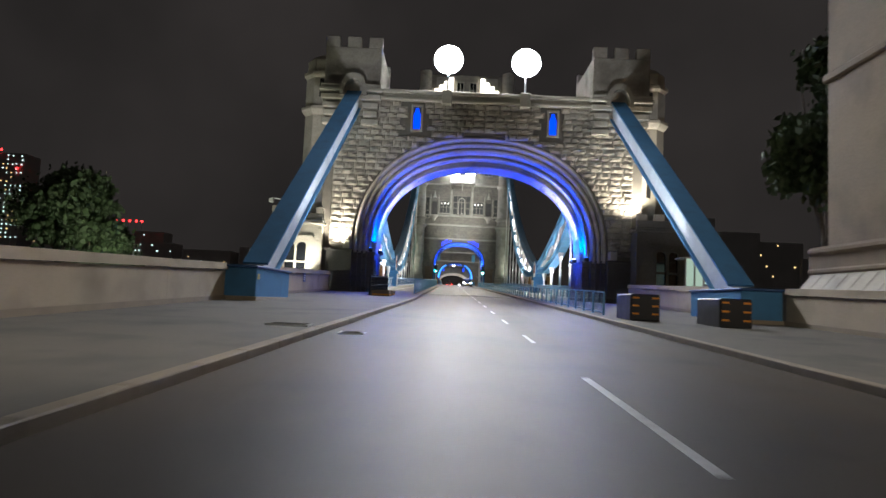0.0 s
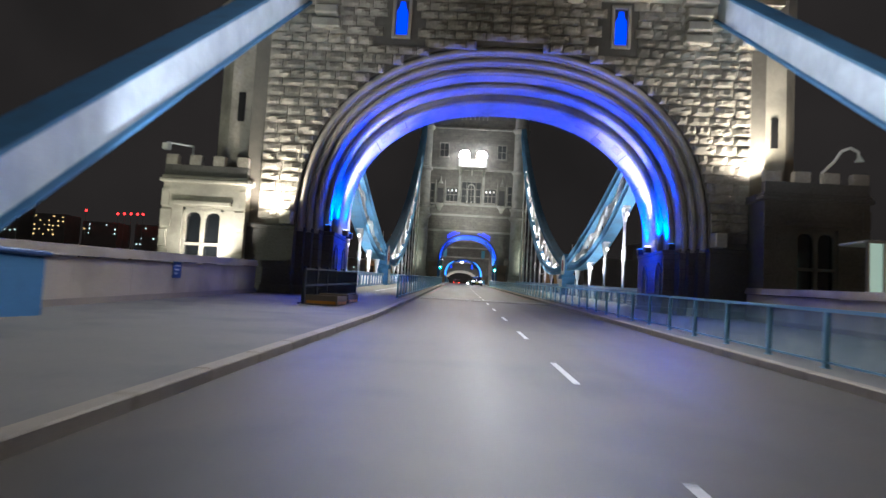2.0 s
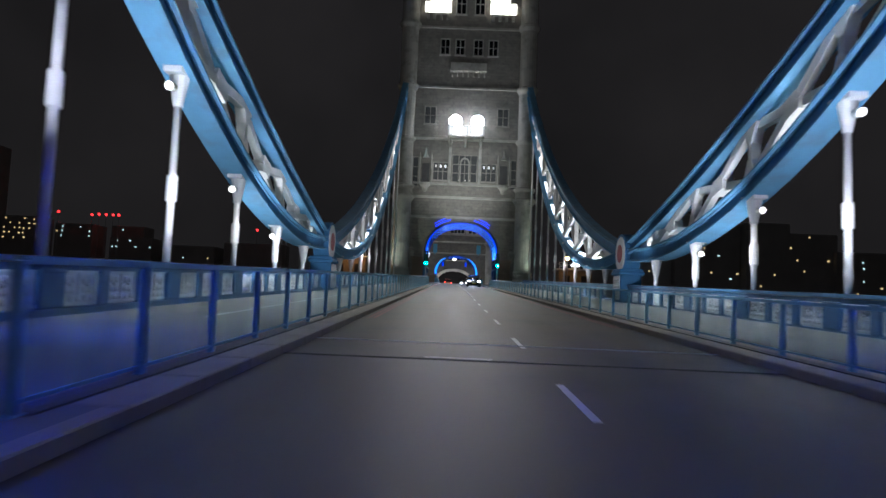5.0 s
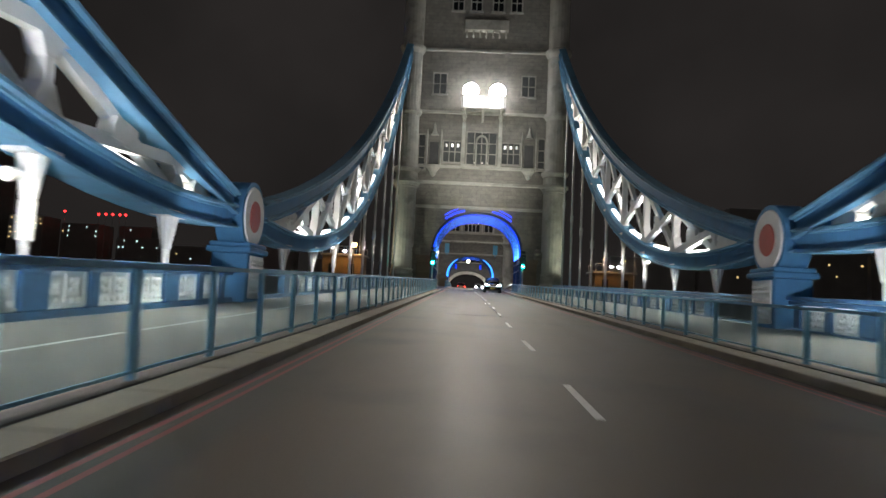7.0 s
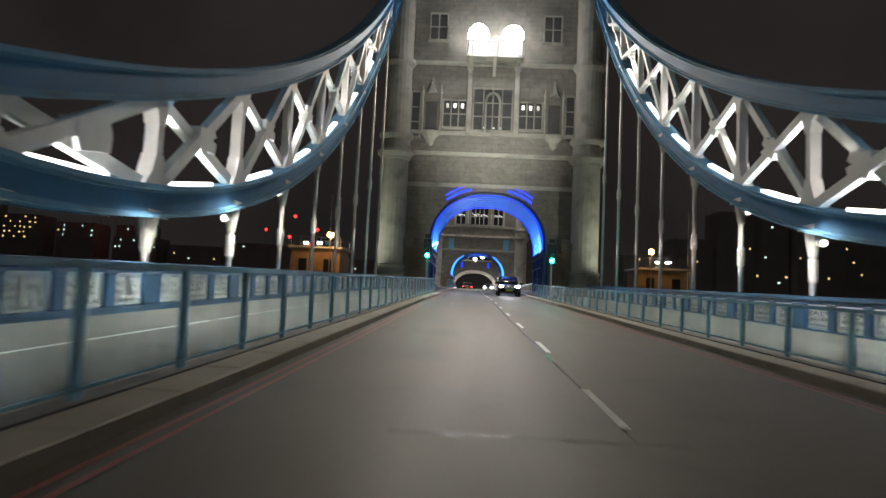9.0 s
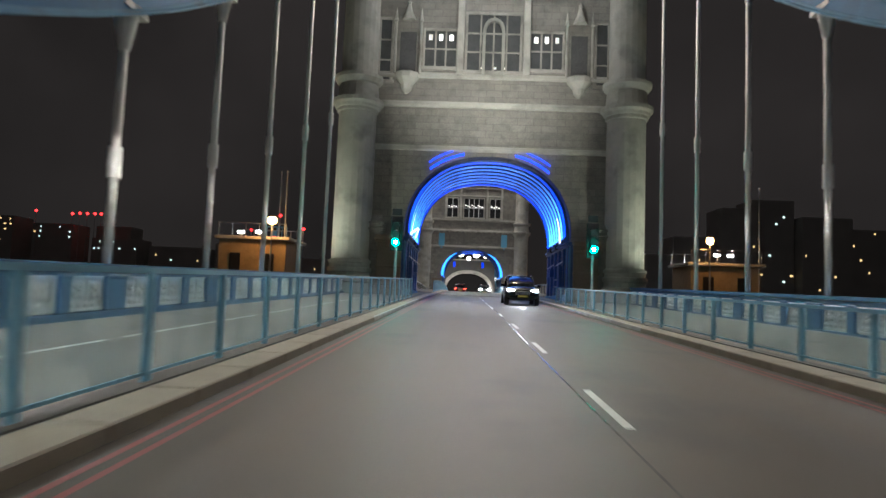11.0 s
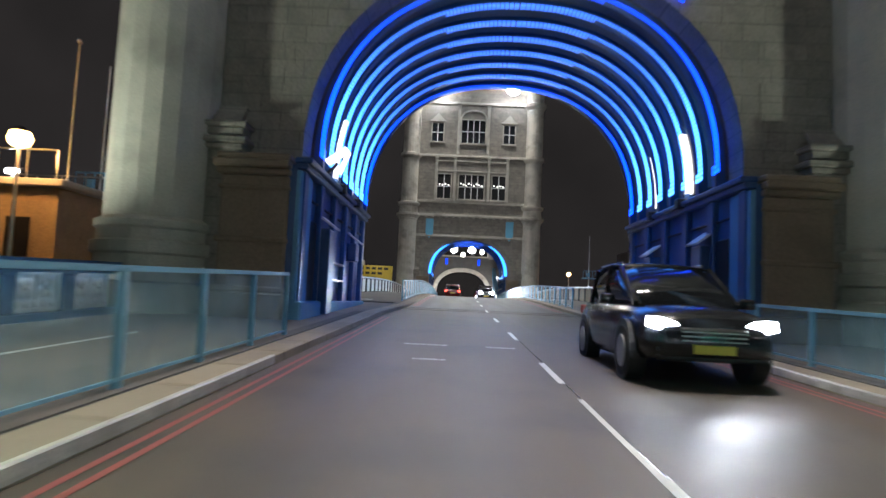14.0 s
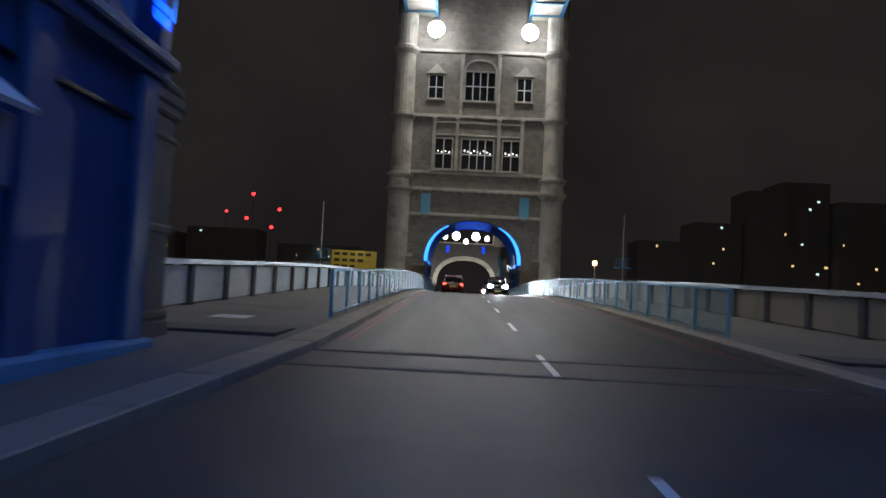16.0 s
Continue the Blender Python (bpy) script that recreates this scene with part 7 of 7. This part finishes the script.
yellow_tag = thing("tag", (-8.92, 24.55, 1.7), "small yellow label on the blue anchor box", "label")
part("plate", boxed(-8.95, -8.935, 24.85, 25.07, 1.7, 1.9), YELLOW, yellow_tag)


def far_building(x, y, w, d, z0, h, seed, label, share=0.25, warm=0.6, span=30.0, name="office_building"):
    """A building across the river with its windows, some lit."""
    rng = random.Random(seed)
    root = thing(name, (x, y, z0), label, "building", "buildings across the river")
    part("wall", boxed(x - w / 2, x + w / 2, y, y + d, z0, z0 + h), CONCRETE, root)
    part("roof", boxed(x - w / 2 + 0.2, x + w / 2 - 0.2, y + 0.2, y + d - 0.2, z0 + h, z0 + h + 0.6), CONCRETE, root)
    cols = max(3, int(w / 4.0))
    low = z0 + h - min(h - 4.0, span)
    rows = max(2, int((z0 + h - low) / 4.0))
    for i in range(cols):
        for j in range(rows):
            if rng.random() > share:
                continue
            cx, cz = x - w / 2 + w * (i + 0.5) / cols + rng.uniform(-0.6, 0.6), low + (z0 + h - low) * (j + 0.5) / rows + rng.uniform(-0.3, 0.3)
            part("window", boxed(cx - rng.uniform(0.3, 0.9), cx + rng.uniform(0.3, 0.9), y - 0.12, y - 0.02, cz - rng.uniform(0.3, 0.7), cz + 0.6), LIT_WARM if rng.random() < warm else LIT_COOL, root)
    return root


def cover(x, y, w, d, lift=0.142, label="dark cast-iron access cover let into the footway"):
    """Iron access cover let into the ground."""
    z = road_z(y) + lift
    root = thing("access_cover", (x, y, z), label, "manhole cover", "access covers")
    part("frame", boxed(x - w / 2 - 0.06, x + w / 2 + 0.06, y - d / 2 - 0.06, y + d / 2 + 0.06, z - 0.03, z + 0.008), STEEL, root)
    part("plate", boxed(x - w / 2, x + w / 2, y - d / 2, y + d / 2, z - 0.02, z + 0.016, 0.004), DARKSTONE, root)
    for k in range(5):
        part("rib", boxed(x - w / 2 + 0.06, x + w / 2 - 0.06, y - d / 2 + d * (k + 0.6) / 5.4, y - d / 2 + d * (k + 0.8) / 5.4, z + 0.016, z + 0.022), DARKSTONE, root)
    return root


cover(-5.25, 14.7, 0.75, 0.55)
cover(-3.98, 14.9, 0.42, 0.5, 0.004, "dark iron gully cover in the road by the kerb")
# dark joint plates across the footways where the opening span begins
for s in (-1, 1):
    bm = bmesh.new()
    x0, x1 = sorted((s * 4.1, s * 7.3))
    box(bm, x0, x1, 151.3, 152.5, road_z(152) + 0.10, road_z(152) + 0.156)
    tagged(part("joint_plate", bm, DARKSTONE), "dark steel joint plate across the footway", "joint plate", "joint plates", "structure")
bm = ribbon(bmesh.new(), [[(x, y, road_z(y) + 0.158) for x in (-6.0, -5.3)] for y in (153.6, 154.3)])
tagged(part("footway_mark", bm, LINE), "worn white painted mark on the footway", "road marking", "", "structure")


# x, y, width, depth, height, share of lit windows, share of warm ones, height of the lit part
SKYLINE = [(-414, 600, 26, 24, 122, 0.6, 0.25, 80), (-372, 600, 30, 24, 60, 0.6, 1.0, 20), (-325, 600, 32, 24, 55, 0.3, 0.1, 12), (-275, 600, 36, 24, 45, 0.3, 0.1, 10), (-298, 640, 30, 20, 58, 0.05, 0.5, 10),
           (-225, 600, 44, 24, 40, 0.08, 0.6, 12), (-170, 600, 50, 24, 44, 0.06, 0.6, 14), (-105, 620, 60, 24, 36, 0.08, 0.6, 10),
           (112, 500, 34, 24, 40, 0.10, 0.8, 26), (140, 505, 26, 24, 52, 0.09, 0.8, 40), (165, 500, 22, 24, 70, 0.08, 0.8, 58), (189, 508, 26, 24, 77, 0.07, 0.8, 60), (218, 500, 30, 26, 66, 0.08, 0.8, 54), (251, 504, 34, 26, 60, 0.08, 0.8, 48), (300, 500, 70, 30, 48, 0.1, 0.7, 30), (380, 520, 60, 30, 40, 0.12, 0.7, 24)]
for k, (x, y, w, d, h, share, warm, lit) in enumerate(SKYLINE):
    far_building(x, y, w, d, -3.0, h, 40 + k, "tall office tower with many lit windows" if h > 100 else "riverside block with golden lit windows" if warm == 1.0 else "dark riverside block with a few lit windows", share, warm, lit)


def beacon(x, y, z, z0):
    root = thing("crane_beacon", (x, y, z0), "thin mast with a red warning light", "mast", "red beacons")
    part("pole", tube(bmesh.new(), (x, y, z0), (x, y, z), 0.3, 0.15, 6), STEEL, root)
    part("light", turret(bmesh.new(), x, y, [(0.2, z), (1.1, z + 0.6), (1.1, z + 1.5), (0.2, z + 2.1)], 8), BEACON, root, "red warning light")
    return root


for x, y, z in ((-422, 598, 121), (-406, 598, 104), (-338, 598, 61), (-309, 598, 59.5), (-303, 598, 60), (-297, 598, 60), (-291, 598, 60), (-286, 598, 60), (-167, 598, 52),
                (-120, 500, 38.5), (-117, 500, 52), (-102, 500, 44), (-106, 500, 34)):
    beacon(x, y, z, -3.0)


def tower_ashlar(root):
    """Faint raised courses on the lower land face of the near tower."""
    rng = random.Random(11)
    bm = bmesh.new()
    z, c = 8.9, 0
    while z < 16.9:
        h = 0.5
        x = -7.6 - 0.5 * (c % 2)
        while x < 7.6:
            w = rng.uniform(0.8, 1.3)
            a, b = max(x, -7.6), min(x + w, 7.6)
            t = max(0.0, (z - 0.1 - 8.6) / 5.4)
            lim = 0.0 if t >= 1 else 5.8 * (1 - t ** 2.25) ** (1 / 2.25)
            if b - a > 0.2 and (a > lim or b < -lim):
                box(bm, a + 0.012, b - 0.012, TY0 - rng.uniform(0.018, 0.034), TY0 + 0.05, z + 0.012, z + h - 0.012)
            x += w
        z += h
        c += 1
    ob = part("ashlar_course", bm, TOWERSTONE, root, "smooth grey ashlar courses with fine joints")
    ob["kind"] = "stuff"


tower_ashlar(south_tower)
kerb_stones()
ashlar(south_abutment)
